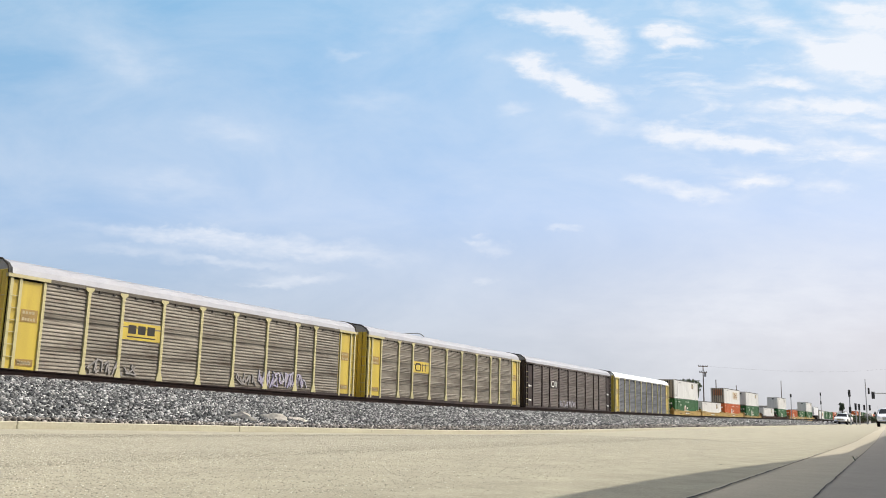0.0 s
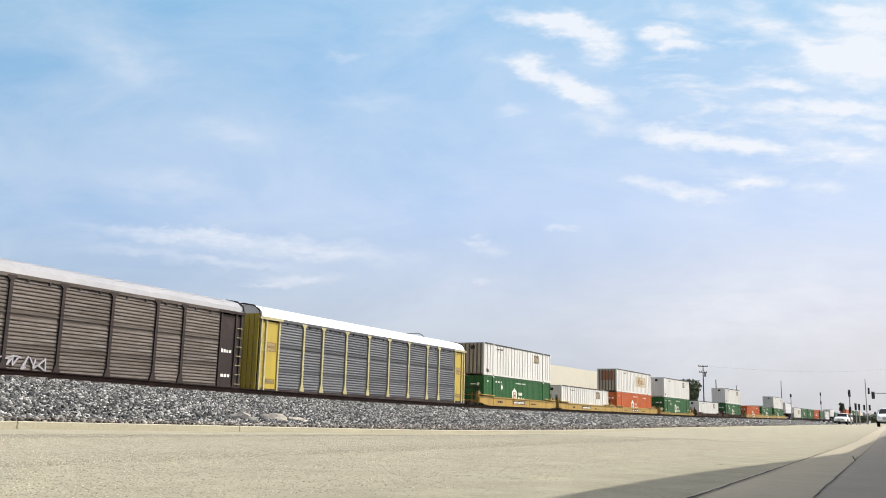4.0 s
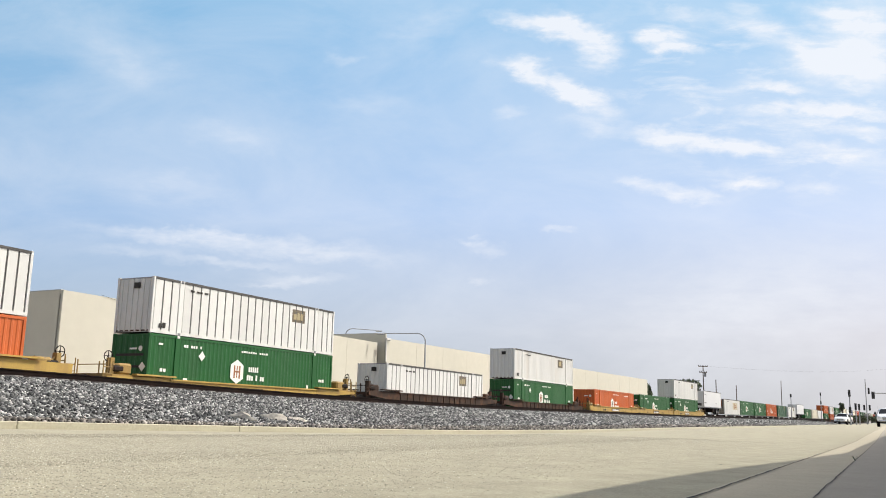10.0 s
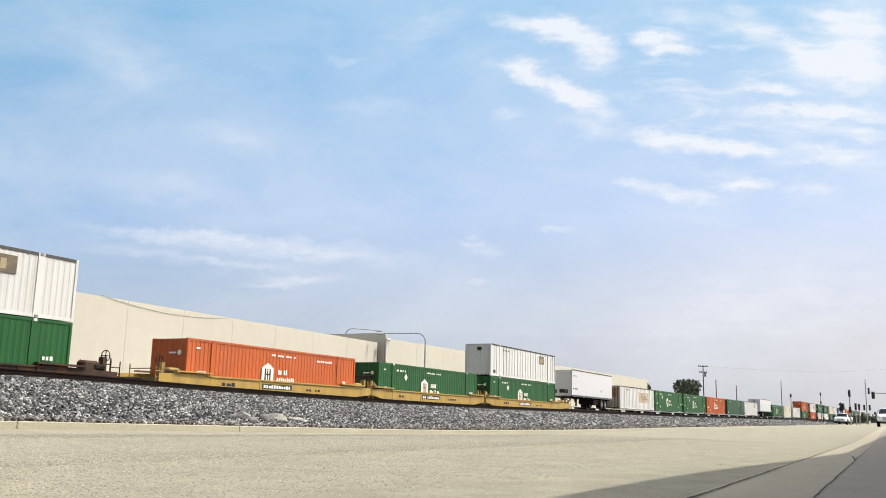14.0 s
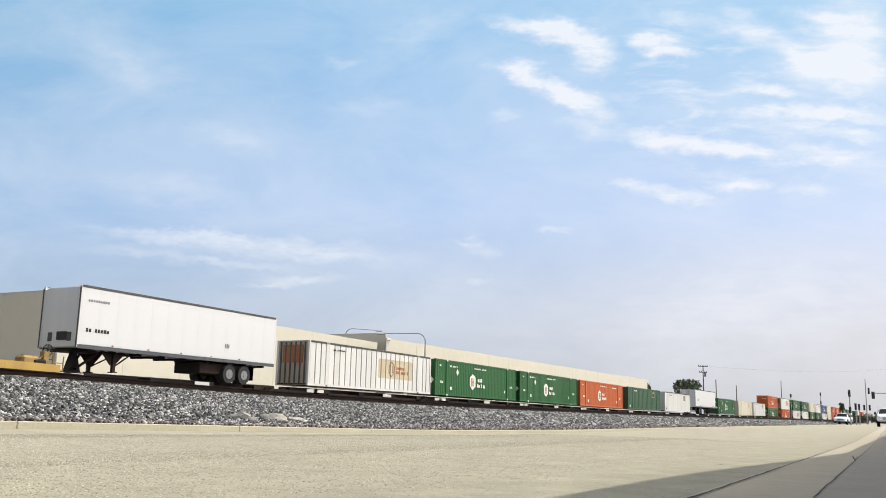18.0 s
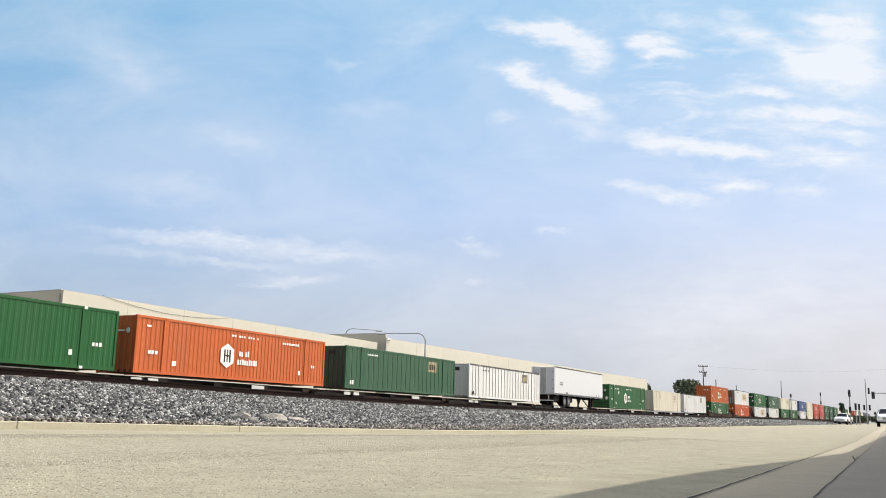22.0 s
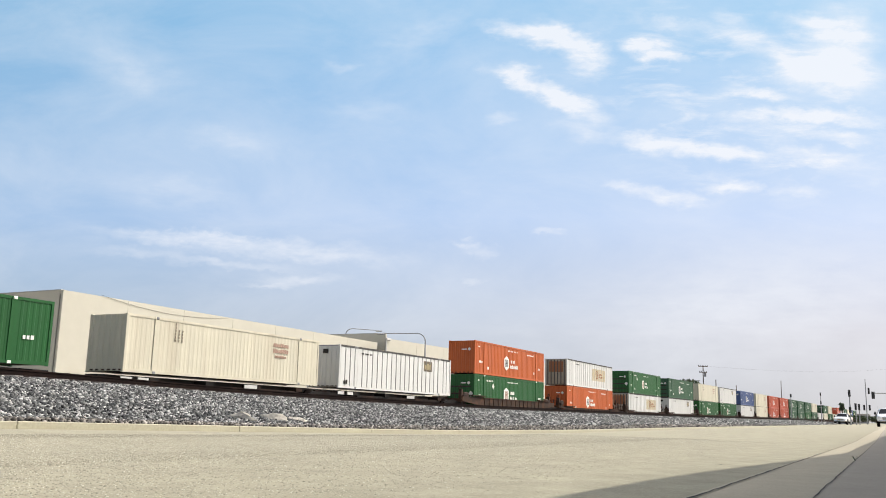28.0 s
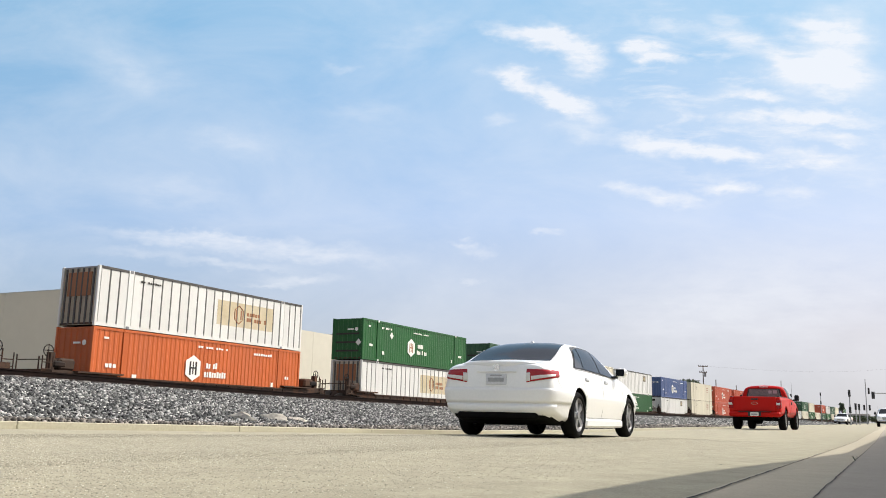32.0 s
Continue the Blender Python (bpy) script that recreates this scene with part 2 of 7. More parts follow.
def road_z(u, w=0.0):
    """The carriageway: a gentle sag, then a rise into the distance, with a slight crown."""
    z = ease(u, (-450, -60, -10, 3, 14, 21, 33, 57, 127, 181, 420, 1500), (0.5, 0.1, 0.02, 0.0, 0.0, 0.01, 0.10, 0.25, 0.70, 1.12, 2.9, 9.0))
    z += 0.025 * max(0.0, min(1.0, (w - 0.9) / 2.2, (6.6 - w) / 1.0))
    return z + ease(u, (-30, 4, 14), (0.105, 0.092, 0.0)) * min(1.0, max(0.0, (w - 4.6) / 2.1))


def bed_z(x):
    """The top of the near track's rails."""
    return ease(x, (-300, 0, 13.7, 17, 21.4, 27.5, 36, 51, 78, 122, 180, 420, 1500), (1.3, 1.22, 1.13, 1.07, 1.0, 0.95, 0.92, 0.97, 1.08, 1.40, 1.92, 3.9, 12.0))


def lift(x):
    """How far the train's track has risen at x."""
    return ease(x, (-1000, 110, 140, 300, 420, 1500), (0.0, 0.0, 0.12, 1.25, 2.05, 9.5))


TRACK_Y, RAIL_Z, FACE_Y = 35.87, 1.00, 34.57
KERB_W = 6.7


def sheet(name, us, ws, height, material, label="", category="", kind="structure", along=True):
    """A ground sheet on a grid of stations."""
    bm = bmesh.new()
    rows = []
    for u in us:
        row = []
        for w in ws:
            p = street(u, w) if along else Vector((u, w, 0))
            p.z = height(u, w)
            row.append(bm.verts.new(p))
        rows.append(row)
    for a, b in zip(rows, rows[1:]):
        for i in range(len(ws) - 1):
            bm.faces.new((a[i], b[i], b[i + 1], a[i + 1]))
    ob = new(name, mesh_of(name, bm, material, True))
    return tagged(ob, label, category, kind=kind)


STATIONS = [-900, -450, -200, -100, -50, -25, -12] + [i * 1.5 for i in range(-4, 30)] + [48, 52, 57, 64, 72, 82, 95, 110, 127, 150, 181, 220, 280, 350, 420, 700, 1500]


def ground_z(u, w):
    if w <= KERB_W + 0.3:
        return road_z(u, w) - 0.3
    p = street(u, w)
    toe, crest = p.y - 11.2, bed_z(p.x) - 0.25
    base = road_z(u, KERB_W) + 0.035
    if p.y < 11.2:
        return base
    if p.y < 17.2:
        k = toe / 6.0
        return base + (crest - base) * k - 0.02
    if p.y < 33:
        return min(crest, RAIL_Z + lift(p.x) - 0.35)
    return RAIL_Z + lift(p.x) - 0.4


ground = sheet("ground", STATIONS, [-900, -300, -60, -8, 6.9, 8, 9.5, 11.2, 12.5, 14, 15.5, 17.2, 19.5, 26, 33, 45, 90, 200, 500, 1500], ground_z, M["earth"],
               "dry brown gravelly ground beside the railway", "ground")
# dark bed under the stones: the shade of their gaps as colour
ground.data.materials.append(M["ballast"])
for p in ground.data.polygons:
    if 9.3 < p.center.y - p.center.x * 0.0 < 40 and -40 < p.center.x < 430:
        p.material_index = 1
road = sheet("road", STATIONS, [0.66, 1.5, 2.2, 3, 4, 4.6, 5.2, 5.9, 6.6, KERB_W + 0.05], lambda u, w: road_z(u, w), M["asphalt"], "pale sun-bleached asphalt street", "road")
gutter = sheet("gutter", STATIONS, [0.27, 0.66], lambda u, w: road_z(u) + 0.001, M["gutter"], "pale concrete gutter strip at the road edge", "gutter")
walkway = sheet("pavement", STATIONS, [-14, -4, -1, 0.27], lambda u, w: road_z(u) + 0.001, M["walkway"], "grey concrete apron in the shade", "pavement")


def wavy_strip(name, w, width, seed, u0, u1, label):
    """A dark crack that wanders along a joint."""
    rng = random.Random(seed)
    bm = bmesh.new()
    prev = None
    u = u0
    while u < u1:
        c = w + rng.uniform(-0.005, 0.005)
        h = width * rng.uniform(0.5, 1.2) / 2
        a, b = street(u, c - h), street(u, c + h)
        a.z = b.z = road_z(u) + 0.005
        row = (bm.verts.new(a), bm.verts.new(b))
        if prev:
            bm.faces.new((prev[0], row[0], row[1], prev[1]))
        prev = row
        u += 0.12 if u < 15 else 0.6
    ob = new(name, mesh_of(name, bm, M["crack"]))
    return tagged(ob, label, "joint", kind="structure")


wavy_strip("road_joint", 0.632, 0.013, 4, 1.0, 90, "dark open joint along the road edge")
wavy_strip("pavement_joint", 0.263, 0.006, 5, 1.0, 90, "dark cracked joint in the concrete")



def crack(u0, w0, u1, w1, width, seed):
    """A short dark crack in the asphalt, ragged and tapered."""
    rng = random.Random(seed)
    bm = bmesh.new()
    prev = None
    side = Vector((-(w1 - w0), u1 - u0)).normalized()
    for i in range(13):
        k = i / 12
        u, w = u0 + (u1 - u0) * k, w0 + (w1 - w0) * k
        h = width * (0.15 + math.sin(k * math.pi)) * rng.uniform(0.4, 1.0)
        j = rng.uniform(-1, 1) * width * 0.6
        row = []
        for e in (-1, 1):
            a, b = u + side.x * (j + e * h), w + side.y * (j + e * h)
            row.append(bm.verts.new(street(a, b, road_z(a, b) + 0.004)))
        if prev:
            bm.faces.new((prev[0], row[0], row[1], prev[1]))
        prev = row
    return tagged(new("road_crack", mesh_of("road_crack", bm, M["crack"])), "short dark crack in the asphalt", "crack", kind="structure")


for k, spot in enumerate(((7.38, 1.30, 7.47, 1.12), (8.27, 1.14, 8.23, 1.0), (12.05, 1.14, 12.25, 0.88), (8.63, 1.64, 8.55, 1.52), (6.12, 1.03, 6.36, 0.95), (6.40, 1.72, 6.48, 1.57))):
    crack(*spot, 0.010, 60 + k)

# unseen wall added behind the viewer; its top is cut to shape the street's shade
bm = bmesh.new()
prism(bm, [(-9, -0.2), (45, -0.2), (45, 1.7), (36.2, 1.92), (24.4, 2.22), (15.7, 2.37), (12.2, 2.37), (9.6, 2.70), (8.9, 2.80), (7.2, 3.06), (6.0, 3.19), (4.6, 3.25), (-9, 3.5)], -1.7, -1.2)
w = new("wall_south", mesh_of("wall_south", bm, M["wall"]))
w.matrix_basis = Matrix.Rotation(HEAD, 4, "Z")
tagged(w, "unseen plain wall with a stepped top, added to cast shade on the street", "wall", kind="structure")

# ---- kerb: cast lengths with open joints ----
kerb = tagged(new("kerb"), "low cream concrete kerb between street and railway", "kerb", kind="structure")
kerb_mesh = mesh_of("kerb_length", boxes((-1.497, 1.497, 0.0, 0.17, -0.3, 0.064), bevel=0.007), M["kerb"])
for i in range(-4, 60):
    u = 1.0 + 3.0 * i
    z0, z1 = road_z(u - 1.5, KERB_W), road_z(u + 1.5, KERB_W)
    p = street(u, KERB_W, (z0 + z1) / 2)
    part("kerb_length", kerb_mesh, None, kerb, at=pose(p.x, p.y, p.z, 0, -math.degrees(math.atan2(z1 - z0, 3.0)), 2.05))

# ---- ballast: loose stones on the bank, each with its own tone ----
ballast_stone = bpy.data.materials.new("ballast_stone")
ballast_stone.use_nodes = True
_n = ballast_stone.node_tree
_g = _n.nodes.new("ShaderNodeNewGeometry")
_r = _n.nodes.new("ShaderNodeValToRGB")
# the near-black end of the ramp also stands in for shaded gaps
_r.color_ramp.elements[0].color = (0.012, 0.012, 0.013, 1)
_r.color_ramp.elements[1].color = (0.56, 0.55, 0.52, 1)
for pos, col in ((0.36, (0.055, 0.056, 0.054, 1)), (0.66, (0.140, 0.140, 0.134, 1)), (0.86, (0.33, 0.325, 0.305, 1))):
    _r.color_ramp.elements.new(pos).color = col
_n.links.new(_g.outputs["Random Per Island"], _r.inputs["Fac"])
_n.links.new(_r.outputs["Color"], _n.nodes["Principled BSDF"].inputs["Base Color"])
_n.nodes["Principled BSDF"].inputs["Roughness"].default_value = 0.85

CUBE = np.array([(x, y, z) for x in (-1, 1) for y in (-1, 1) for z in (-1, 1)], float)
FACES = np.array(((0, 1, 3, 2), (4, 6, 7, 5), (0, 4, 5, 1), (2, 3, 7, 6), (0, 2, 6, 4), (1, 5, 7, 3)))


def scatter(name, pts, size, material, seed, label, category):
    """Angular stones at pts, joined in one mesh."""
    rng = np.random.default_rng(seed)
    n = len(pts)
    corner = CUBE[None] * rng.uniform(0.35, 1.0, (n, 8, 3)) * np.asarray(size).reshape(-1, 1, 1) / 2
    ang = rng.uniform(0, 6.283, (n, 3))
    c, s = np.cos(ang), np.sin(ang)
    for k, (i, j) in enumerate(((0, 1), (1, 2), (0, 2))):
        a, b = corner[..., i].copy(), corner[..., j].copy()
        corner[..., i] = c[:, k, None] * a - s[:, k, None] * b
        corner[..., j] = s[:, k, None] * a + c[:, k, None] * b
    v = (corner + pts[:, None]).reshape(-1, 3)
    f = (FACES[None] + 8 * np.arange(n)[:, None, None]).reshape(-1, 4)
    me = bpy.data.meshes.new(name)
    me.vertices.add(len(v))
    me.vertices.foreach_set("co", v.ravel())
    me.loops.add(f.size)
    me.loops.foreach_set("vertex_index", f.ravel().astype(np.int32))
    me.polygons.add(len(f))
    me.polygons.foreach_set("loop_start", np.arange(0, f.size, 4, dtype=np.int32))
    me.update(calc_edges=True)
    me.materials.append(material)
    return tagged(new(name, me), label, category, kind="stuff")


BEDX = (-300, 0, 13.7, 17, 21.4, 27.5, 36, 51, 78, 122, 180, 420, 1500)
_rng = np.random.default_rng(7)


def bank(n, x0, x1, y0, y1, s0, s1):
    x = _rng.uniform(x0, x1, n)
    y = _rng.uniform(y0, y1, n)
    z = np.array([ground_z(a * UX + b * UY, b * UX - a * UY) for a, b in zip(x, y)])
    return np.stack([x, y, z + _rng.uniform(-0.02, 0.045, n)], 1), _rng.uniform(s0, s1, n)


_parts = [bank(115000, 7, 30, 10.6, 17.7, 0.034, 0.080), bank(42000, 30, 62, 10.4, 17.7, 0.065, 0.14), bank(30000, 62, 150, 10.0, 17.7, 0.09, 0.20),
          bank(9000, 10, 90, 17.7, 20.6, 0.05, 0.12)]
ballast = scatter("ballast", np.concatenate([a for a, b in _parts]), np.concatenate([b for a, b in _parts]), ballast_stone, 3,
                  "grey crushed-stone ballast on the railway bank", "ballast")


gravel_stone = ballast_stone.copy()
gravel_stone.name = "tan_gravel_stone"
for e, col in zip(gravel_stone.node_tree.nodes["Color Ramp"].color_ramp.elements, ((0.03, 0.027, 0.024, 1), (0.11, 0.097, 0.083, 1), (0.20, 0.178, 0.15, 1), (0.31, 0.28, 0.24, 1), (0.50, 0.465, 0.41, 1))):
    e.color = col
_parts = [bank(24000, 4, 34, 7.15, 11.6, 0.02, 0.055), bank(5000, 34, 90, 7.4, 11.6, 0.06, 0.15)]
gravel = scatter("gravel", np.concatenate([a for a, b in _parts]), np.concatenate([b for a, b in _parts]), gravel_stone, 5,
                 "brownish gravel and dirt behind the kerb", "gravel")


# ---- coarse aggregate that stands out of the worn asphalt ----
chip_stone = ballast_stone.copy()
chip_stone.name = "asphalt_aggregate"
for e, col in zip(chip_stone.node_tree.nodes["Color Ramp"].color_ramp.elements, ((0.24, 0.22, 0.165, 1), (0.32, 0.295, 0.225, 1), (0.39, 0.36, 0.277, 1), (0.47, 0.44, 0.343, 1), (0.57, 0.54, 0.43, 1))):
    e.color = col
_rng = np.random.default_rng(31)


def chips(n, u0, u1, w0, w1, s0, s1):
    u, w, s = u0 + (u1 - u0) * _rng.uniform(0, 1, n) ** 1.7, w0 + (w1 - w0) * np.sqrt(_rng.uniform(0, 1, n)), _rng.uniform(s0, s1, n)
    z = np.array([road_z(a, b) for a, b in zip(u, w)])
    return np.stack([u * UX - w * UY, u * UY + w * UX, z - 0.26 * s], 1), s


_parts = [chips(170000, 1.5, 16, 0.9, 5.7, 0.005, 0.011)]
aggregate = scatter("aggregate", np.concatenate([a for a, b in _parts]), np.concatenate([b for a, b in _parts]), chip_stone, 9,
                    "coarse sandy stone chips in the worn asphalt", "aggregate")


# ---- tracks ----
def rail(y, zf, x0, x1, name, label):
    bm = bmesh.new()
    prof = [(-0.07, -0.17), (-0.07, -0.15), (-0.012, -0.13), (-0.012, -0.04), (-0.036, -0.03), (-0.036, 0.0), (0.036, 0.0), (0.036, -0.03), (0.012, -0.04), (0.012, -0.13), (0.07, -0.15), (0.07, -0.17)]
    prev = None
    x = x0
    while x <= x1:
        row = [bm.verts.new((x, y + a, zf(x) + b)) for a, b in prof]
        if prev:
            for i in range(len(prof)):
                j = (i + 1) % len(prof)
                bm.faces.new((prev[i], prev[j], row[j], row[i]))
        prev = row
        x += 4 if x < 120 else 25
    return tagged(new(name, mesh_of(name, bm, M["rail"])), label, "rail", kind="structure")


for dy in (0, 1.505):
    rail(18.15 + dy, bed_z, -60, 420, "rail", "rusty steel rail of the empty near track")
    rail(TRACK_Y - 0.75 + dy, lambda x: RAIL_Z + lift(x), -700, 700, "rail", "steel rail under the freight train")
tie_mesh = mesh_of("tie", boxes((-0.12, 0.12, -1.28, 1.28, -0.38, -0.172), bevel=0.02), M["tie"])
ties = tagged(new("ties"), "grey concrete ties of the near track", "tie", kind="structure")
for i in range(150):
    x = -4 + 0.62 * i
    part("tie", tie_mesh, None, ties, at=(x, 18.9, bed_z(x)))

# ---- sky: thin drifting cirrus, far behind everything ----
FORWARD = (VIEW.to_3x3() @ Vector((0, 0, -1))).normalized()
cloud = bpy.data.materials.new("thin_cloud")
cloud.use_nodes = True
ct = cloud.node_tree
ct.nodes.clear()
cl = ct.links.new


def cnode(kind, **sockets):
    n = ct.nodes.new(kind)
    for k, v in sockets.items():
        n.inputs[k].default_value = v
    return n


def cmath(op, a, b=None):
    n = ct.nodes.new("ShaderNodeMath")
    n.operation = op
    for i, v in enumerate((a, b)):
        if v is None:
            continue
        if isinstance(v, (int, float)):
            n.inputs[i].default_value = v
        else:
            cl(v, n.inputs[i])
    return n.outputs[0]


cco = ct.nodes.new("ShaderNodeTexCoord")
FAR = 3000.0

def cnoise(vector, scale, detail, rough, distort=0.0):
    n = cnode("ShaderNodeTexNoise", Scale=scale, Detail=detail, Roughness=rough, Distortion=distort)
    cl(vector, n.inputs["Vector"])
    return n


def cmapped(value, a, b, c, d, smooth=False):
    r = cnode("ShaderNodeMapRange", **{"From Min": a, "From Max": b, "To Min": c, "To Max": d})
    if smooth:
        r.interpolation_type = "SMOOTHSTEP"
    cl(value, r.inputs["Value"])
    return r.outputs[0]


def cmapping(scale, turn):
    m = ct.nodes.new("ShaderNodeMapping")
    m.inputs["Scale"].default_value = scale
    m.inputs["Rotation"].default_value = (0, 0, radians(turn))
    cl(cco.outputs["Object"], m.inputs["Vector"])
    return m.outputs[0]


# the outlines are torn: places are pushed about before the banks are looked up
def pushed(vector, noise_node, amount):
    off = ct.nodes.new("ShaderNodeVectorMath")
    off.operation = "MULTIPLY_ADD"
    cl(noise_node.outputs["Color"], off.inputs[0])
    off.inputs[1].default_value = amount
    off.inputs[2].default_value = tuple(-a / 2 for a in amount)
    add = ct.nodes.new("ShaderNodeVectorMath")
    add.operation = "ADD"
    cl(vector, add.inputs[0])
    cl(off.outputs[0], add.inputs[1])
    return add.outputs[0]


torn = pushed(cco.outputs["Object"], cnoise(cmapping((0.8, 1.5, 1.0), 14), 0.0085, 5.0, 0.62), (190.0, 110.0, 0.0))

# banks of cloud: centre, half sizes, turn, density, on a sheet 1568 wide
BANKS_HIGH = ((945, 28, 62, 20, 8, 0.85), (1015, 46, 66, 27, 24, 1.0), (1070, 78, 42, 34, 30, 0.9), (1182, 66, 48, 18, 6, 1.1), (1240, 78, 30, 10, 5, 0.4),
              (915, 108, 48, 14, 12, 0.6), (975, 134, 66, 24, 27, 1.0), (1050, 170, 66, 20, 20, 0.9), (1065, 214, 70, 20, 10, 0.4), (905, 195, 34, 13, 0, 0.35),
              (1525, 105, 105, 44, 12, 0.9), (1545, 40, 70, 60, 0, 0.75), (1440, 85, 70, 40, 24, 0.5), (1355, 35, 60, 26, 30, 0.45), (1235, 24, 60, 12, 5, 0.45), (1495, 18, 90, 22, 14, 0.55),
              (1390, 148, 72, 13, 4, 0.75), (1500, 188, 120, 15, 3, 0.9), (1515, 222, 90, 12, 8, 0.6))
BANKS_LOW = ((1185, 240, 62, 17, 6, 0.85), (1262, 252, 56, 15, 8, 0.7), (1335, 255, 58, 17, 5, 0.85), (1400, 266, 44, 14, 0, 0.4), (1505, 266, 74, 18, 5, 0.7),
             (1170, 328, 62, 14, 8, 0.6), (1238, 346, 50, 16, 8, 0.75), (1355, 320, 40, 13, 0, 0.85), (1305, 326, 34, 10, 0, 0.35), (1462, 322, 46, 13, 0, 0.6),
             (300, 410, 165, 13, 4, 0.34), (440, 428, 250, 17, 4, 0.42), (570, 450, 160, 14, 3, 0.36), (240, 440, 90, 12, 2, 0.32), (400, 462, 150, 10, 4, 0.34), (545, 492, 85, 11, 2, 0.34), (485, 503, 50, 7, 0, 0.35),
             (868, 440, 42, 13, 12, 0.4), (845, 425, 28, 8, 0, 0.35), (1000, 405, 28, 6, 0, 0.35), (860, 494, 24, 7, 0, 0.3), (605, 95, 30, 10, 0, 0.22),
             (230, 110, 90, 36, 20, 0.22), (400, 235, 90, 28, 10, 0.22), (300, 330, 120, 30, 5, 0.2), (760, 40, 90, 30, -20, 0.22), (660, 180, 90, 20, 5, 0.16), (1300, 200, 160, 50, 12, 0.2), (1420, 540, 420, 130, -10, 0.28))
total = None
for x, y, a, b, turn, dens in BANKS_HIGH + BANKS_LOW:
    mp = ct.nodes.new("ShaderNodeMapping")
    mp.vector_type = "TEXTURE"
    mp.inputs["Location"].default_value = ((x - 784) / 1600 * FAR, (441 - y) / 1600 * FAR, 0)
    mp.inputs["Rotation"].default_value = (0, 0, radians(-turn))
    mp.inputs["Scale"].default_value = (a / 1600 * FAR, b / 1600 * FAR, 1)
    cl(torn, mp.inputs["Vector"])
    ln = ct.nodes.new("ShaderNodeVectorMath")
    ln.operation = "LENGTH"
    cl(mp.outputs[0], ln.inputs[0])
    bank_of = cmapped(ln.outputs["Value"], 1.45, 0.05, 0.0, dens, True)
    total = bank_of if total is None else cmath("ADD", total, bank_of)
fine = cnoise(cmapping((0.55, 1.5, 1.0), 10), 0.012, 8.0, 0.62, 0.3)
strand = cnoise(cmapping((0.16, 1.5, 1.0), 5), 0.016, 5.0, 0.55, 0.2)
veil = cnoise(cmapping((0.6, 1.3, 1.0), 18), 0.0024, 7.0, 0.62, 0.4)
grain = cmath("ADD", cmapped(fine.outputs["Fac"], 0.3, 0.7, 0.45, 1.35), cmapped(strand.outputs["Fac"], 0.3, 0.7, -0.25, 0.25))
# torn shreds of thin cloud over the brighter side of the sky
spread = ct.nodes.new("ShaderNodeMapping")
spread.vector_type = "TEXTURE"
spread.inputs["Location"].default_value = ((1360 - 784) / 1600 * FAR, (441 - 170) / 1600 * FAR, 0)
spread.inputs["Rotation"].default_value = (0, 0, radians(-14))
spread.inputs["Scale"].default_value = (400 / 1600 * FAR, 210 / 1600 * FAR, 1)
cl(cco.outputs["Object"], spread.inputs["Vector"])
reach_of = ct.nodes.new("ShaderNodeVectorMath")
reach_of.operation = "LENGTH"
cl(spread.outputs[0], reach_of.inputs[0])
shred = cnoise(cmapping((0.45, 1.6, 1.0), 12), 0.0095, 6.0, 0.6, 0.5)
total = cmath("ADD", total, cmath("MULTIPLY", cmapped(reach_of.outputs["Value"], 1.15, 0.3, 0.0, 1.0, True), cmapped(shred.outputs["Fac"], 0.47, 0.70, 0.0, 0.62)))
dense = cmath("MINIMUM", cmath("ADD", cmath("MULTIPLY", total, grain), cmapped(veil.outputs["Fac"], 0.36, 0.72, 0.0, 0.34)), 1.0)
dense = cmapped(dense, 0.0, 1.0, 0.0, 0.86)
sep = ct.nodes.new("ShaderNodeSeparateXYZ")
cl(cco.outputs["Object"], sep.inputs[0])
tint = ct.nodes.new("ShaderNodeValToRGB")
tint.color_ramp.elements[0].color = (0.535, 0.565, 0.60, 1)
tint.color_ramp.elements[1].color = (0.36, 0.62, 0.90, 1)
for pos, col in ((0.22, (0.63, 0.675, 0.77, 1)), (0.5, (0.55, 0.70, 0.96, 1))):
    tint.color_ramp.elements.new(pos).color = col
cl(cmapped(sep.outputs["Y"], -0.2 * FAR, 0.28 * FAR, 0.0, 1.0), tint.inputs["Fac"])
across = ct.nodes.new("ShaderNodeValToRGB")                 # the sky pales and brightens towards one side
across.color_ramp.elements[0].color = (0.60, 0.68, 0.715, 1)
across.color_ramp.elements[1].color = (1.0, 0.925, 0.875, 1)
across.color_ramp.elements.new(0.5).color = (0.755, 0.785, 0.805, 1)
cl(cmapped(sep.outputs["X"], -0.5 * FAR, 0.5 * FAR, 0.0, 1.0), across.inputs["Fac"])


def cmix(blend, factor, a, b):
    m = ct.nodes.new("ShaderNodeMix")
    m.data_type, m.blend_type = "RGBA", blend
    for key, v in (("Factor", factor), ("A", a), ("B", b)):
        if isinstance(v, (int, float, tuple)):
            m.inputs[key].default_value = v
        else:
            cl(v, m.inputs[key])
    return m.outputs["Result"]


colour_of = cmix("MIX", dense, cmix("MULTIPLY", 1.0, tint.outputs["Color"], across.outputs["Color"]), (0.80, 0.815, 0.855, 1))
em = cnode("ShaderNodeEmission", Strength=1.0)
cl(colour_of, em.inputs["Color"])
cout = ct.nodes.new("ShaderNodeOutputMaterial")
cl(em.outputs[0], cout.inputs["Surface"])
bm = bmesh.new()
vs = [bm.verts.new(p) for p in ((-2200, -1000, 0), (2200, -1000, 0), (2200, 1600, 0), (-2200, 1600, 0))]
bm.faces.new(vs)
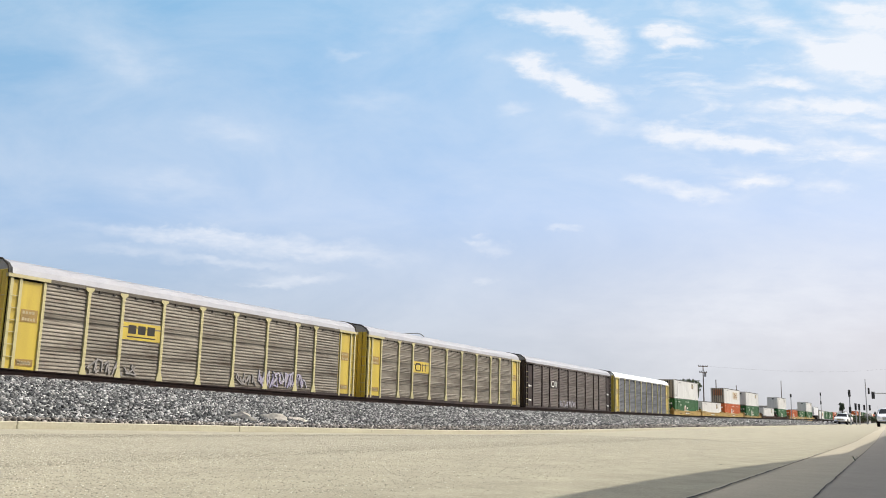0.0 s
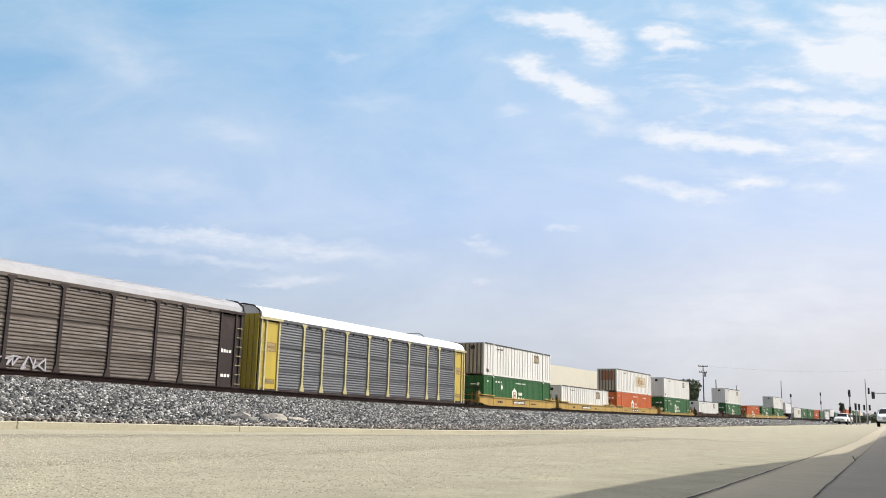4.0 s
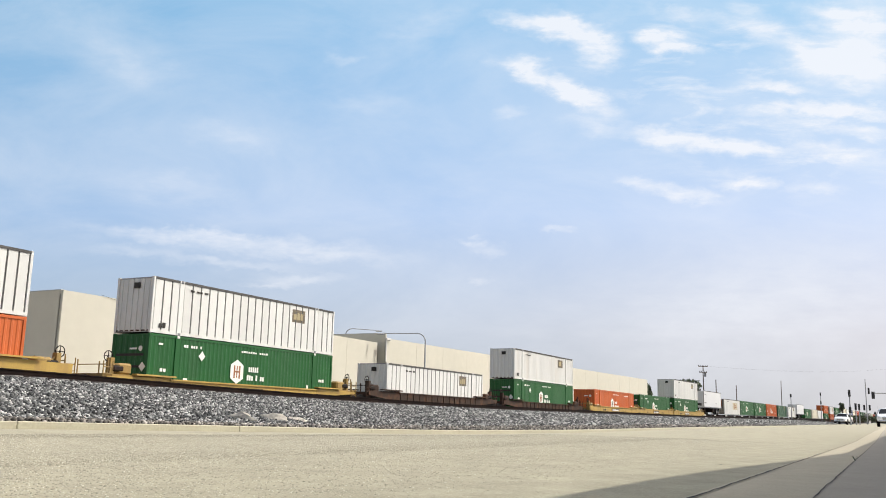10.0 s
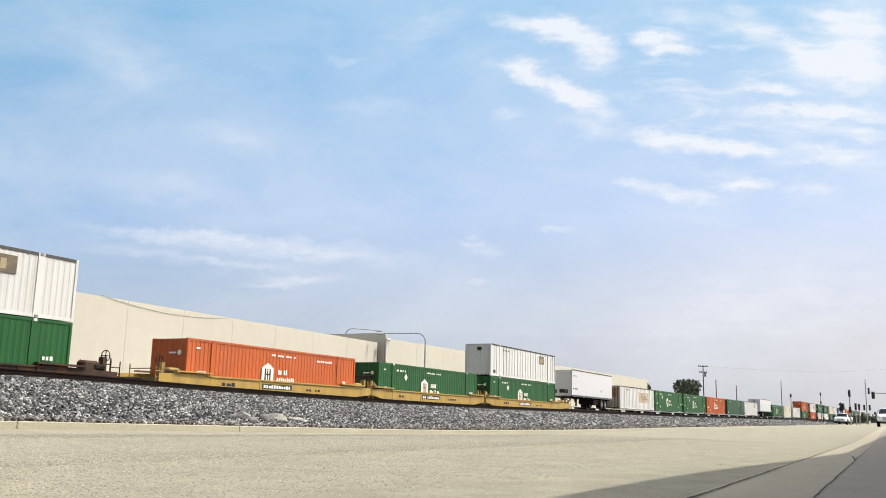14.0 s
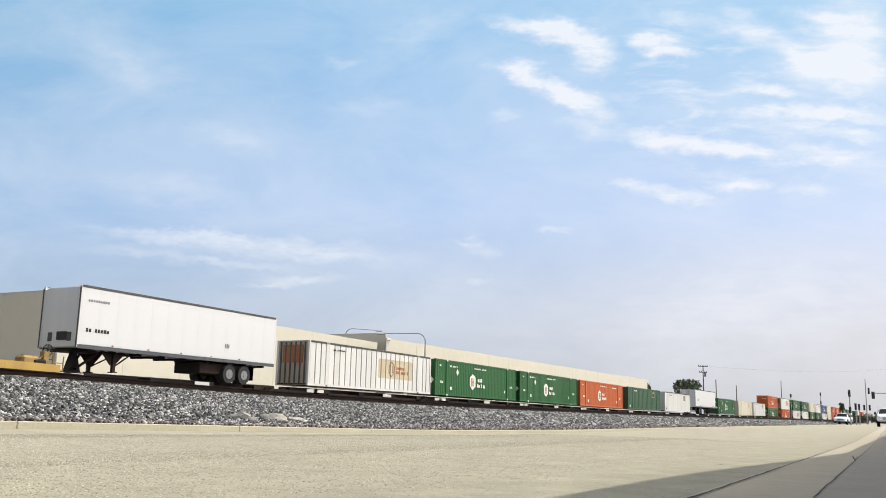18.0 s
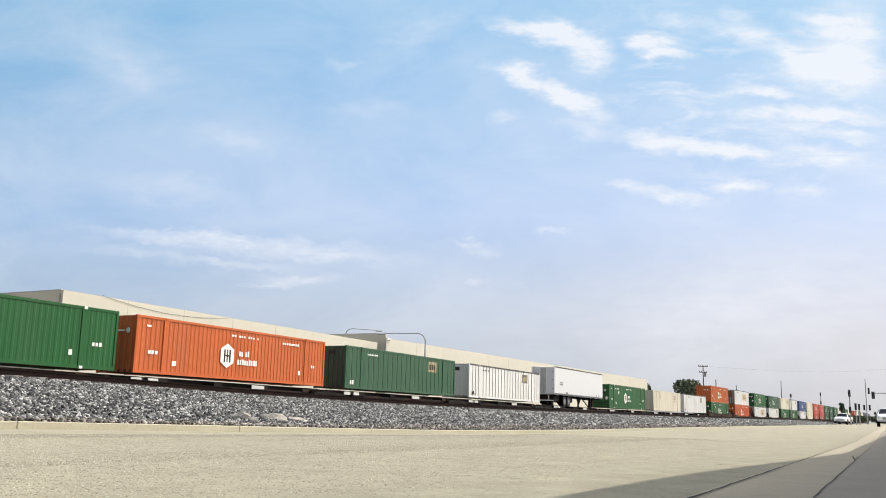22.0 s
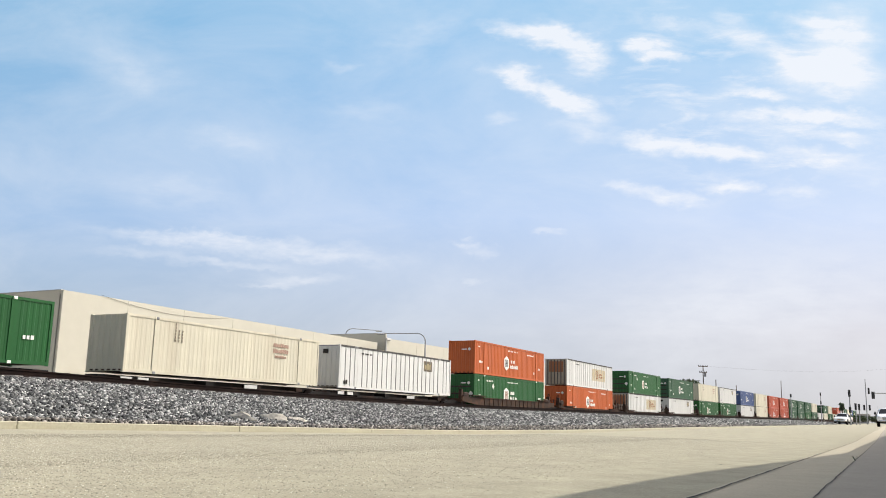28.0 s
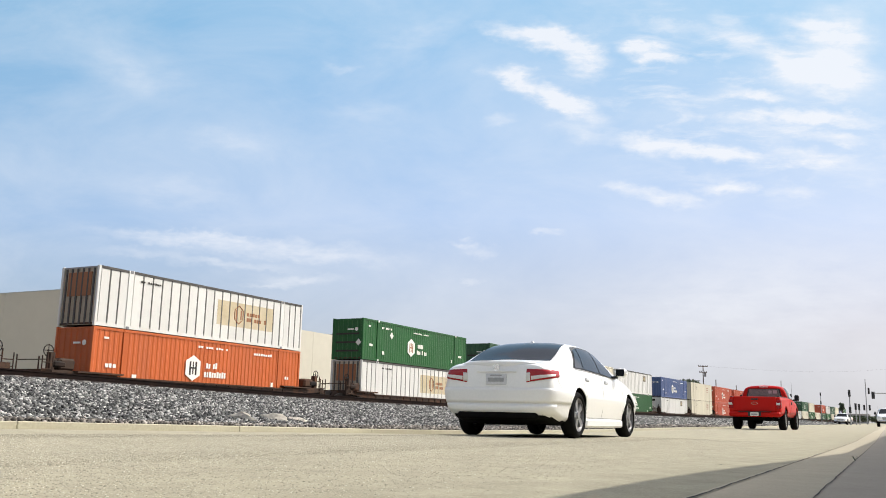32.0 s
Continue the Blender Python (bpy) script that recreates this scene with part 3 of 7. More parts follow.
clouds = tagged(new("backdrop", mesh_of("backdrop", bm, cloud)), "thin white clouds drifting over a hazy blue sky", "sky", kind="structure")
CLOUD_POSE = Matrix.Translation(Vector(EYE) + FORWARD * FAR) @ VIEW.to_3x3().to_4x4()
clouds.matrix_basis = CLOUD_POSE
CLOUD_WAY = (VIEW.to_3x3() @ Vector(((470 - 784) / 1600, (441 - 520) / 1600, -1))) * FAR * 0.062


# ---- the train: speed, and everything that rides along ----
def train_shift(t):
    """How far the train has come since the middle of the pass."""
    return 16.641 * (t - 15) - 0.04155 * (t - 15) ** 2 / 2


MOVERS = []                                     # (thing, x at 15 s, height over the rail)
CW, CL, CH = 1.295, 16.15, 2.90
SHARED = {}


def shared(key, build, material, smooth=False):
    """One mesh that alike pieces share."""
    if key not in SHARED:
        SHARED[key] = mesh_of(key, build(), material, smooth)
    return SHARED[key]


def ribbed(length, height, pitch, depth, y, face):
    """A trapezoid-ribbed sheet, ribs upright."""
    bm = bmesh.new()
    n = max(1, round(length / pitch))
    p = length / n
    xs = []
    for i in range(n):
        x = -length / 2 + i * p
        xs += [(x, 0), (x + 0.30 * p, 0), (x + 0.42 * p, depth), (x + 0.88 * p, depth)]
    xs.append((length / 2, 0))
    prev = None
    for x, d in xs:
        row = (bm.verts.new((x, y + face * d, 0)), bm.verts.new((x, y + face * d, height)))
        if prev:
            bm.faces.new((prev[0], row[0], row[1], prev[1]))
        prev = row
    return bm


def plate(x0, x1, z0, z1, y, t=0.012):
    return boxes((x0, x1, y - t, y, z0, z1))


def bars(parent, y, spans, material, name="marking", label=""):
    """Flat bars of lettering: x0, x1, z0, z1."""
    bm = bmesh.new()
    for x0, x1, z0, z1 in spans:
        box(bm, x0, x1, y - 0.006, y, z0, z1)
    ob = part(name, bm, material, parent, label)
    return tagged(ob, label, kind="stuff") if len(spans) > 1 else ob


def letters(x0, x1, z0, z1, n, seed):
    """Unreadable lettering: plain bars close together in a row."""
    rng = random.Random(seed)
    out = []
    w = (x1 - x0) / n
    for i in range(n):
        if rng.random() < 0.06:
            continue
        out.append((x0 + i * w, x0 + i * w + w * rng.uniform(0.66, 0.84), z0, z0 + (z1 - z0) * rng.uniform(0.72, 1.0)))
    return out


def hex_logo(parent, y, cx, cz, r, bar):
    pts = [(cx, cz + r), (cx + 0.80 * r, cz + 0.55 * r), (cx + 0.80 * r, cz - 0.55 * r), (cx, cz - r), (cx - 0.80 * r, cz - 0.55 * r), (cx - 0.80 * r, cz + 0.55 * r)]
    bm = bmesh.new()
    prism(bm, pts, y - 0.008, y)
    logo = part("emblem", bm, M["decal"], parent, "white hexagonal emblem")
    w = 0.09 * r
    bars(logo, y - 0.008, [(cx + s * 0.32 * r - w, cx + s * 0.32 * r + w, cz - 0.55 * r, cz + 0.5 * r) for s in (-1, 1)] +
         [(cx - 0.3 * r, cx + 0.3 * r, cz - 0.06 * r, cz + 0.06 * r), (cx - w * 0.7, cx + w * 0.7, cz - 0.5 * r, cz + 0.5 * r)], bar, "emblem_bar")


COLOURS = {"white": "weathered white", "green": "dark green", "green2": "faded green", "orange": "orange", "cream": "dirty cream", "blue": "dark blue", "red": "red-brown"}


def container(colour, style="corr", logo="", patch="", worn=False, seed=0):
    """A 53-foot box; origin under its middle."""
    rng = random.Random(seed)
    words = "%s %s" % (COLOURS[colour], "sheet-and-post" if style == "post" else "corrugated steel")
    extra = {"hub": " with a white hexagonal emblem", "emp": " with a dark square patch", "tan": " with a large faded tan patch", "": ""}[patch or logo]
    box_ob = thing("freight_container", "%s freight container%s" % (words, extra), "container", "containers on the train")
    skin = M[colour]
    rim = M["seam"] if colour == "white" else skin
    h = CH
    part("roof", shared("roof_" + colour, lambda: boxes((-CL / 2 + 0.05, CL / 2 - 0.05, -CW + 0.06, CW - 0.06, h - 0.10, h - 0.03)), M["roofgrey"] if colour == "white" else skin), None, box_ob)
    part("floor", shared("cfloor", lambda: boxes((-CL / 2 + 0.05, CL / 2 - 0.05, -CW + 0.06, CW - 0.06, 0.08, 0.16)), M["brown"]), None, box_ob)
    for s in (-1, 1):
        part("top_rail", shared("crail_t_" + rim.name, lambda: boxes((-CL / 2 + 0.08, CL / 2 - 0.08, -0.045, 0.045, h - 0.13, h - 0.005)), rim), None, box_ob, at=(0, s * (CW - 0.045), 0))
        part("bottom_rail", shared("crail_b_" + rim.name, lambda: boxes((-CL / 2 + 0.08, CL / 2 - 0.08, -0.04, 0.04, 0.02, 0.18)), rim if colour != "white" else M["white"]), None, box_ob, at=(0, s * (CW - 0.04), 0))
        for e in (-1, 1):
            part("corner_post", shared("cpost_" + colour, lambda: boxes((-0.075, 0.075, -0.075, 0.075, 0.0, h), bevel=0.015), skin), None, box_ob, at=(e * (CL / 2 - 0.075), s * (CW - 0.075), 0))
            part("lift_post", shared("clift_" + colour, lambda: boxes((-0.16, 0.16, -0.05, 0.05, 0.0, h)), skin), None, box_ob, at=(e * 6.05, s * (CW - 0.035), 0))
            for z in (0.0, h - 0.14) if s < 0 else ():
                part("corner_casting", shared("ccast_" + ("l" if colour in ("white", "cream") else colour), lambda: boxes((-0.10, 0.10, -0.06, 0.06, 0, 0.14), bevel=0.02), M["galv2"] if colour in ("white", "cream") else M["decal"] if colour == "green" else skin), None, box_ob, at=(e * 6.05, s * (CW - 0.02), z))
    if style == "post":
        back = M["seam"] if colour == "white" else M["pale_green"]
        for s in (-1, 1):
            part("side_wall", shared("cback_" + colour, lambda: boxes((-CL / 2 + 0.1, CL / 2 - 0.1, -0.02, 0.02, 0.15, h - 0.1)), back), None, box_ob, at=(0, s * (CW - 0.075), 0))
        edges = [-CL / 2 + 0.15] + [-5.87 + i * (11.74 / 18) for i in range(19)] + [CL / 2 - 0.15]
        spans = [(-CL / 2 + 0.15 + i * 0.59, -CL / 2 + 0.15 + (i + 1) * 0.59) for i in range(3)] + [(-5.87 + i * 0.652, -5.87 + (i + 1) * 0.652) for i in range(18)] + [(6.23 + i * 0.56, 6.23 + (i + 1) * 0.56) for i in range(3)]
        gap = 0.095 if colour == "white" else 0.11
        for x0, x1 in spans:
            w = x1 - x0
            part("panel", shared("cpanel_%s_%d" % (colour, round(w * 1000)), lambda: boxes((-w / 2 + gap / 2, w / 2 - gap / 2, -0.03, 0.0, 0.17, h - 0.12)), skin), None, box_ob, at=((x0 + x1) / 2, -CW + 0.055, 0))
        part("far_panels", shared("cfar_" + colour, lambda: boxes((-CL / 2 + 0.15, CL / 2 - 0.15, 0, 0.03, 0.17, h - 0.12)), skin), None, box_ob, at=(0, CW - 0.055, 0))
        # most white boxes get the end colour that has dirt and shade painted in
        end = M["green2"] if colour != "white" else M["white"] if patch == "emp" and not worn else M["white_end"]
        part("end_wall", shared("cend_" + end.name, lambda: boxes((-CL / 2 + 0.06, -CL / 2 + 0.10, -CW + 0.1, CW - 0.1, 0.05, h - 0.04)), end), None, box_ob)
        for i in range(6):
            part("end_rib", shared("cendrib_%s_%d" % (end.name, worn), lambda: boxes((-0.03, 0.03, -0.05, 0.05, 0.1, h - 0.12)), M["seam"] if patch != "emp" or worn or colour != "white" else end), None, box_ob, at=(-CL / 2 + 0.045, -CW + 0.35 + i * 0.38, 0))
    else:
        for s in (-1, 1):
            part("side_wall", shared("cside_%s_%d" % (colour, s), lambda: ribbed(CL - 0.2, h - 0.2, 0.31, 0.009 if colour == "cream" else 0.016 if colour in ("green", "green2", "white") else 0.026, 0, -s), skin), None, box_ob, at=(0, s * (CW - 0.025), 0.1))
        part("end_wall", shared("cendc_" + colour, lambda: ribbed(2 * CW - 0.2, h - 0.1, 0.42, 0.04, 0, 1), skin), None, box_ob, at=pose(-CL / 2 + 0.03, 0, 0.05, 0, 0, -90))
        if colour in ("green", "green2"):
            for z in (0.55, 1.15, 1.75):
                part("end_bar", shared("cendbar", lambda: boxes((-0.02, 0.02, -0.95, 0.95, 0, 0.12)), M["dark"]), None, box_ob, at=(-CL / 2 + 0.02, 0, z))
    part("door_end", shared("cdoor_" + colour, lambda: boxes((CL / 2 - 0.10, CL / 2 - 0.03, -CW + 0.1, CW - 0.1, 0.05, h - 0.05)), skin), None, box_ob)
    y = -CW - 0.004

    def painted(x0, x1, z0, z1, material, label):
        """A patch of paint on the panels, split where their seams run through."""
        if style != "post":
            return part("patch", plate(x0, x1, z0, z1, y, 0.003), material, box_ob, label)
        bm = bmesh.new()
        for a, b in spans:
            a, b = max(x0, a + gap / 2), min(x1, b - gap / 2)
            if b > a:
                box(bm, a, b, -CW + 0.021, -CW + 0.0246, z0, z1)
        return tagged(part("patch", bm, material, box_ob), label, kind="stuff")

    # markings on the street side
    ink = M["decal"] if colour not in ("white", "cream") else M["dark"]
    if logo == "hub":
        hex_logo(box_ob, y, -1.3, 1.32, 0.68, M["rusty"] if colour == "green" else M["dark"])
        bars(box_ob, y, letters(-0.30, 0.60, 1.36, 1.70, 5, seed) + letters(-0.42, 1.35, 0.88, 1.22, 9, seed + 1), ink, "lettering", "white lettering")
        bars(box_ob, y, letters(-1.0, 1.4, 2.42, 2.54, 12, seed + 2), ink, "number_bar")
        bars(box_ob, y, letters(-7.2, -6.5, 1.0, 1.22, 3, seed + 3), ink, "size_mark")
        bars(box_ob, y, letters(6.6, 7.2, 1.1, 1.3, 3, seed + 4), ink, "size_mark")
        bars(box_ob, y, letters(-5.6, -4.2, 2.35, 2.5, 8, seed + 5) if colour == "green" else letters(3.6, 5.3, 2.35, 2.5, 8, seed + 5), ink, "number_bar")
        for spot in ((-5.5, -5.2, 0.5, 0.75), (5.3, 5.5, 0.6, 0.85), (-7.4, -7.1, 2.35, 2.45)):
            bars(box_ob, y, [spot], ink, "placard")
        ye = -CL / 2 - 0.012
        bm = bmesh.new()
        prism(bm, [(-0.75 + 0.14 * math.cos(a * 0.785), 2.12 + 0.14 * math.sin(a * 0.785)) for a in range(8)], ye, ye + 0.01, "x")
        box(bm, ye, ye + 0.01, -0.5, 0.0, 2.07, 2.16)
        part("end_emblem", bm, M["decal"], box_ob, "small white emblem")
    if colour == "green":
        bm = bmesh.new()
        prism(bm, [(-4.2, 2.26), (-3.95, 1.98), (-4.2, 1.70), (-4.45, 1.98)], y - 0.006, y)
        part("placard", bm, M["decal"], box_ob, "white diamond placard")
        bm = bmesh.new()
        prism(bm, [(-0.95, 1.45), (-0.72, 1.2), (-0.95, 0.95), (-1.18, 1.2)], ye, ye + 0.01, "x")
        part("end_placard", bm, M["decal"], box_ob, "white diamond placard")
    if patch == "emp":
        pt = painted(3.55, 4.85, 1.75, 2.55, M["sepia"] if colour == "white" else M["tan"], "dark square patch")
        bars(pt, (-CW + 0.0205) if style == "post" else y - 0.004, letters(3.68, 4.75, 1.92, 2.38, 3, seed), M["tan"] if colour == "white" else M["dark"], "patch_bar")
        bars(box_ob, y, letters(-5.4, -4.0, 2.40, 2.52, 9, seed + 3) + letters(-7.5, -7.0, 0.3, 0.6, 2, seed), ink, "number_bar")
        part("vent", boxes((-CL / 2 - 0.03, -CL / 2 + 0.02, -0.35, 0.05, 2.3, 2.6)), M["dark"], box_ob)
    if patch == "tan":
        pt = painted(0.3, 5.2, 0.92, 2.3, M["patch"], "large faded tan patch")
        yp = -CW + 0.018
        bm = bmesh.new()
        r = 0.52
        for k in (1.0,):
            pts = [(2.1 + r * math.sin(a * math.pi / 3) * 0.8, 1.62 + r * math.cos(a * math.pi / 3)) for a in range(6)]
            for a in range(6):
                p, q = pts[a], pts[(a + 1) % 6]
                rod(bm, (p[0], yp, p[1]), (q[0], yp, q[1]), 0.03, n=4)
        for x in (1.9, 2.3):
            box(bm, x - 0.05, x + 0.05, yp - 0.004, yp + 0.004, 1.35, 1.88)
        for x0, x1, z0, z1 in letters(2.8, 4.0, 1.62, 1.85, 5, seed) + letters(2.8, 4.6, 1.3, 1.53, 8, seed + 1):
            box(bm, x0, x1, yp - 0.004, yp + 0.004, z0, z1)
        part("patch_emblem", bm, M["rusty"], pt)
        bars(box_ob, y, letters(-5.4, -4.0, 2.40, 2.52, 9, seed + 3), ink, "number_bar")
        part("end_patch", boxes((-CL / 2 + 0.02, -CL / 2 + 0.055, -0.8, 0.8, 1.45, 2.6)), M["rusty"], box_ob, "brown weathered end patch")
    if not logo and not patch:
        if colour == "cream":
            for xx in (-4.75, -4.5, -4.25):
                bars(box_ob, y, [(xx, xx + 0.07, 1.75 + 0.17 * k, 1.87 + 0.17 * k) for k in range(2 + round(-4.25 - xx + 1) * 2)], M["sepia"], "number_bar")
            bars(box_ob, y, letters(3.4, 4.9, 2.15, 2.4, 9, seed + 9) + letters(3.4, 4.9, 1.8, 2.05, 8, seed + 10) + letters(3.6, 4.7, 1.5, 1.68, 7, seed + 11), M["faint_red"], "lettering", "faded red lettering")
        else:
            bars(box_ob, y, letters(-5.4, -4.4, 2.3, 2.6, 6, seed + 3) + letters(3.6, 5.0, 1.9, 2.3, 6, seed + 9), ink, "number_bar")
    return box_ob


KINDS = {}


def load(key, x, deck):
    """Set a container of a kind on the train, its left end at x."""
    if key not in KINDS:
        KINDS[key] = container(*key, seed=len(KINDS))
        ob = KINDS[key]
    else:
        ob = copy_thing(KINDS[key], Matrix())
    MOVERS.append((ob, x + CL / 2, deck))
    return ob


# ---- running gear ----
def bogie(parent, x, lower=0.0):
    """A two-axle truck under a car, with frames, bolster and wheels."""
    b = part("bogie", shared("bolster", lambda: boxes((-0.25, 0.25, -1.0, 1.0, 0.45, 0.80), bevel=0.04), M["black"]), None, parent, at=(x, 0, lower))

    def frame_bm():
        bm = bmesh.new()
        prism(bm, [(-1.25, 0.36), (-0.95, 0.36), (-0.6, 0.2), (0.6, 0.2), (0.95, 0.36), (1.25, 0.36), (1.2, 0.62), (0.6, 0.80), (-0.6, 0.80), (-1.2, 0.62)], -0.07, 0.07)
        return bm

    def wheel_bm():
        bm = bmesh.new()
        rod(bm, (0, -0.07, 0), (0, 0.07, 0), 0.46, n=18)
        rod(bm, (0, -0.10, 0), (0, 0.10, 0), 0.14, n=10)
        return bm
    for s in (-1, 1):
        part("side_frame", shared("side_frame", frame_bm, M["black"]), None, b, at=(0, s * 1.0, 0))
        for e in (-1, 1):
            part("wheel", shared("rail_wheel", wheel_bm, M["rail"]), None, b, at=(e * 0.88, s * 0.75, 0.46))
    for e in (-1, 1):
        bm = bmesh.new()
        rod(bm, (0, -0.72, 0), (0, 0.72, 0), 0.09)
        part("axle", SHARED.setdefault("axle", mesh_of("axle", bm, M["black"])), None, b, at=(e * 0.88, 0, 0.46))
    return b


def well_unit(x, colour, seed, top=1.35, length=18.4, reach=0.0, group="well cars of the train"):
    """One well of an intermodal car, its container's left end at x."""
    c, gear = (M["yellow"], M["ochre"]) if colour == "yellow" else (M["brown"], M["brown"])
    car = thing("well_car", "%s steel well car carrying containers" % ("dirty yellow" if colour == "yellow" else "rusty brown"), "rail car", group)
    half = length / 2
    n = 14
    for s in (-1, 1):
        sill = part("side_sill", boxes((-6.6, 6.6, -0.03, 0.03, 0.22, top - 0.08)), c, car, at=(0, s * 1.42, 0))
        part("top_flange", boxes((-6.6, 6.6, -0.10, 0.10, top - 0.08, top)), c, sill)
        part("bottom_flange", boxes((-6.6, 6.6, -0.10, 0.10, 0.18, 0.25)), c, sill)
        if colour != "yellow":
            for i in range(n):
                part("rib", shared("well_rib_%d" % (top * 100), lambda: boxes((-0.05, 0.05, -0.08, 0.08, 0.25, top - 0.08)), c), None, sill, at=(-6.3 + i * 12.6 / (n - 1), 0, 0))
        else:
            for i in range(4):
                part("rib", shared("well_rib_y_%d" % (top * 100), lambda: boxes((-0.04, 0.04, -0.05, 0.05, 0.25, top - 0.08)), c), None, sill, at=(-6.3 + i * 12.6 / 3, 0, 0))
        for e in (-1, 1):
            hf = half + (reach if e > 0 else 0.0)
            bm = bmesh.new()
            prism(bm, [(e * 6.55, 0.45), (e * 6.55, top + 0.06), (e * hf, top - 0.04), (e * hf, 0.78)][::(1 if e > 0 else -1)], -0.05, 0.05)
            part("end_sill", bm, c, car, at=(0, s * 1.40, 0))
            part("end_shelf", boxes((e * 7.6 - 1.4, e * 7.6 + 1.3, -0.24, 0.1, top + 0.07, top + 0.15)), c, car, at=(0, s * 1.38, 0))
    part("well_floor", boxes((-6.6, 6.6, -1.4, 1.4, 0.16, 0.26)), c, car)
    y = -1.46
    if colour == "yellow":
        mk = part("number_panel", plate(-1.9, 0.9, top - 0.52, top - 0.22, y), M["dark"], car, "black panel of white lettering")
        bars(mk, y - 0.012, letters(-1.8, 0.8, top - 0.47, top - 0.27, 11, seed), M["decal"], "lettering")
        bars(car, y, letters(2.4, 3.9, top - 0.5, top - 0.35, 5, seed + 1) + letters(-5.4, -4.2, top - 0.5, top - 0.3, 3, seed + 2), M["dark"], "lettering")
    for e in (-1, 1):
        hf = half + (reach if e > 0 else 0.0)
        part("end_deck", boxes((min(e * 7.5, e * (hf + 0.1)), max(e * 7.5, e * (hf + 0.1)), -1.32, 1.32, 0.72, 1.0)), gear, car)
        part("drawbar", boxes((e * (hf + 0.35) - 0.7, e * (hf + 0.35) + 0.7, -0.16, 0.16, 0.62, 0.92)), M["black"], car)
        bogie(car, e * (hf - 0.2))
        bm = bmesh.new()
        for yy, zz in ((-1.2, 1.75), (-0.6, 1.6), (0.9, 1.7)):
            rod(bm, (e * (hf - 0.25), yy, 1.0), (e * (hf - 0.25), yy, zz), 0.035, n=6)
        rod(bm, (e * (hf - 0.25), -1.2, 1.45), (e * (hf - 0.25), 0.9, 1.45), 0.025, n=6)
        part("hand_rail", bm, gear, car)
        bm = bmesh.new()
        rod(bm, (e * (hf - 0.4), -1.02, 1.85), (e * (hf - 0.4), -0.96, 1.85), 0.05, n=8)
        tube(bm, [(e * (hf - 0.4) + 0.26 * math.cos(a * 0.5236), -1.0, 1.85 + 0.26 * math.sin(a * 0.5236)) for a in range(13)], 0.025, 5)
        for a in range(4):
            rod(bm, (e * (hf - 0.4), -1.0, 1.85), (e * (hf - 0.4) + 0.25 * math.cos(a * 1.571), -1.0, 1.85 + 0.25 * math.sin(a * 1.571)), 0.02, n=5)
        part("brake_wheel", bm, M["black"], car)
        stand = bmesh.new()
        box(stand, e * (hf - 0.55) - 0.12, e * (hf - 0.55) + 0.12, -1.15, -0.85, 0.9, 1.78)
        rod(stand, (e * (hf - 0.55), -1.0, 1.2), (e * (hf - 1.3), -1.0, 1.0), 0.05, n=6)
        rod(stand, (e * (hf - 0.55), -1.0, 1.7), (e * (hf - 1.05), -1.0, 1.15), 0.05, n=6)
        part("brake_stand", stand, gear, car)
        part("valve_box", boxes((e * (hf - 1.35) - 0.45, e * (hf - 1.35) + 0.45, -1.2, -0.6, 1.0, 1.55), bevel=0.10), gear, car)
        steps = bmesh.new()
        for zz in (0.7, 1.0, 1.3):
            rod(steps, (e * (hf - 0.1) - 0.28, -1.38, zz), (e * (hf - 0.1) + 0.28, -1.38, zz), 0.025, n=5)
        for dx in (-0.28, 0.28):
            rod(steps, (e * (hf - 0.1) + dx, -1.38, 0.55), (e * (hf - 0.1) + dx, -1.38, 1.6), 0.03, n=5)
        part("ladder", steps, gear, car)
        part("brake_cylinder", boxes((e * (hf - 0.9) - 0.35, e * (hf - 0.9) + 0.35, -1.25, -0.75, 1.12, 1.42), bevel=0.08), M["black"], car)
    MOVERS.append((car, x + CL / 2, 0.0))
    return car


def spine_unit(x, seed, length=17.6, platform=0.92):
    """One platform of a spine car, for a container or trailer."""
    car = thing("spine_car", "black steel spine car with white guide plates", "rail car", "spine cars of the train")
    half = length / 2
    part("centre_sill", boxes((-half, half, -0.45, 0.45, 0.42, 1.0), bevel=0.03), M["black"], car)
    for x0 in (-6.05, -2.0, 2.0, 6.05):
        part("cross_arm", boxes((x0 - 0.22, x0 + 0.22, -1.33, 1.33, 0.66, platform)), M["black"], car)
        for s in (-1, 1):
            part("arm_end", boxes((x0 - 0.3, x0 + 0.3, s * 1.33 - 0.06, s * 1.33 + 0.06, 0.70, platform)), M["black"], car)
    for s in (-1, 1):
        part("side_step", boxes((-5.8, 5.8, s * 1.25 - 0.05, s * 1.25 + 0.05, 0.60, 0.72)), M["black"], car)
        for x0 in (-7.7, -7.0, 1.4):
            part("guide_plate", boxes((x0 - 0.55, x0 + 0.55, s * 1.40 - 0.02, s * 1.40 + 0.02, 0.70, 0.90)), M["cabinet"], car, "white guide plate")
    for e in (-1, 1):
        bogie(car, e * (half - 0.1))
        part("drawbar", boxes((e * half - 0.5, e * half + 0.5, -0.14, 0.14, 0.6, 0.85)), M["black"], car)
    MOVERS.append((car, x + CL / 2, 0.0))
    return car


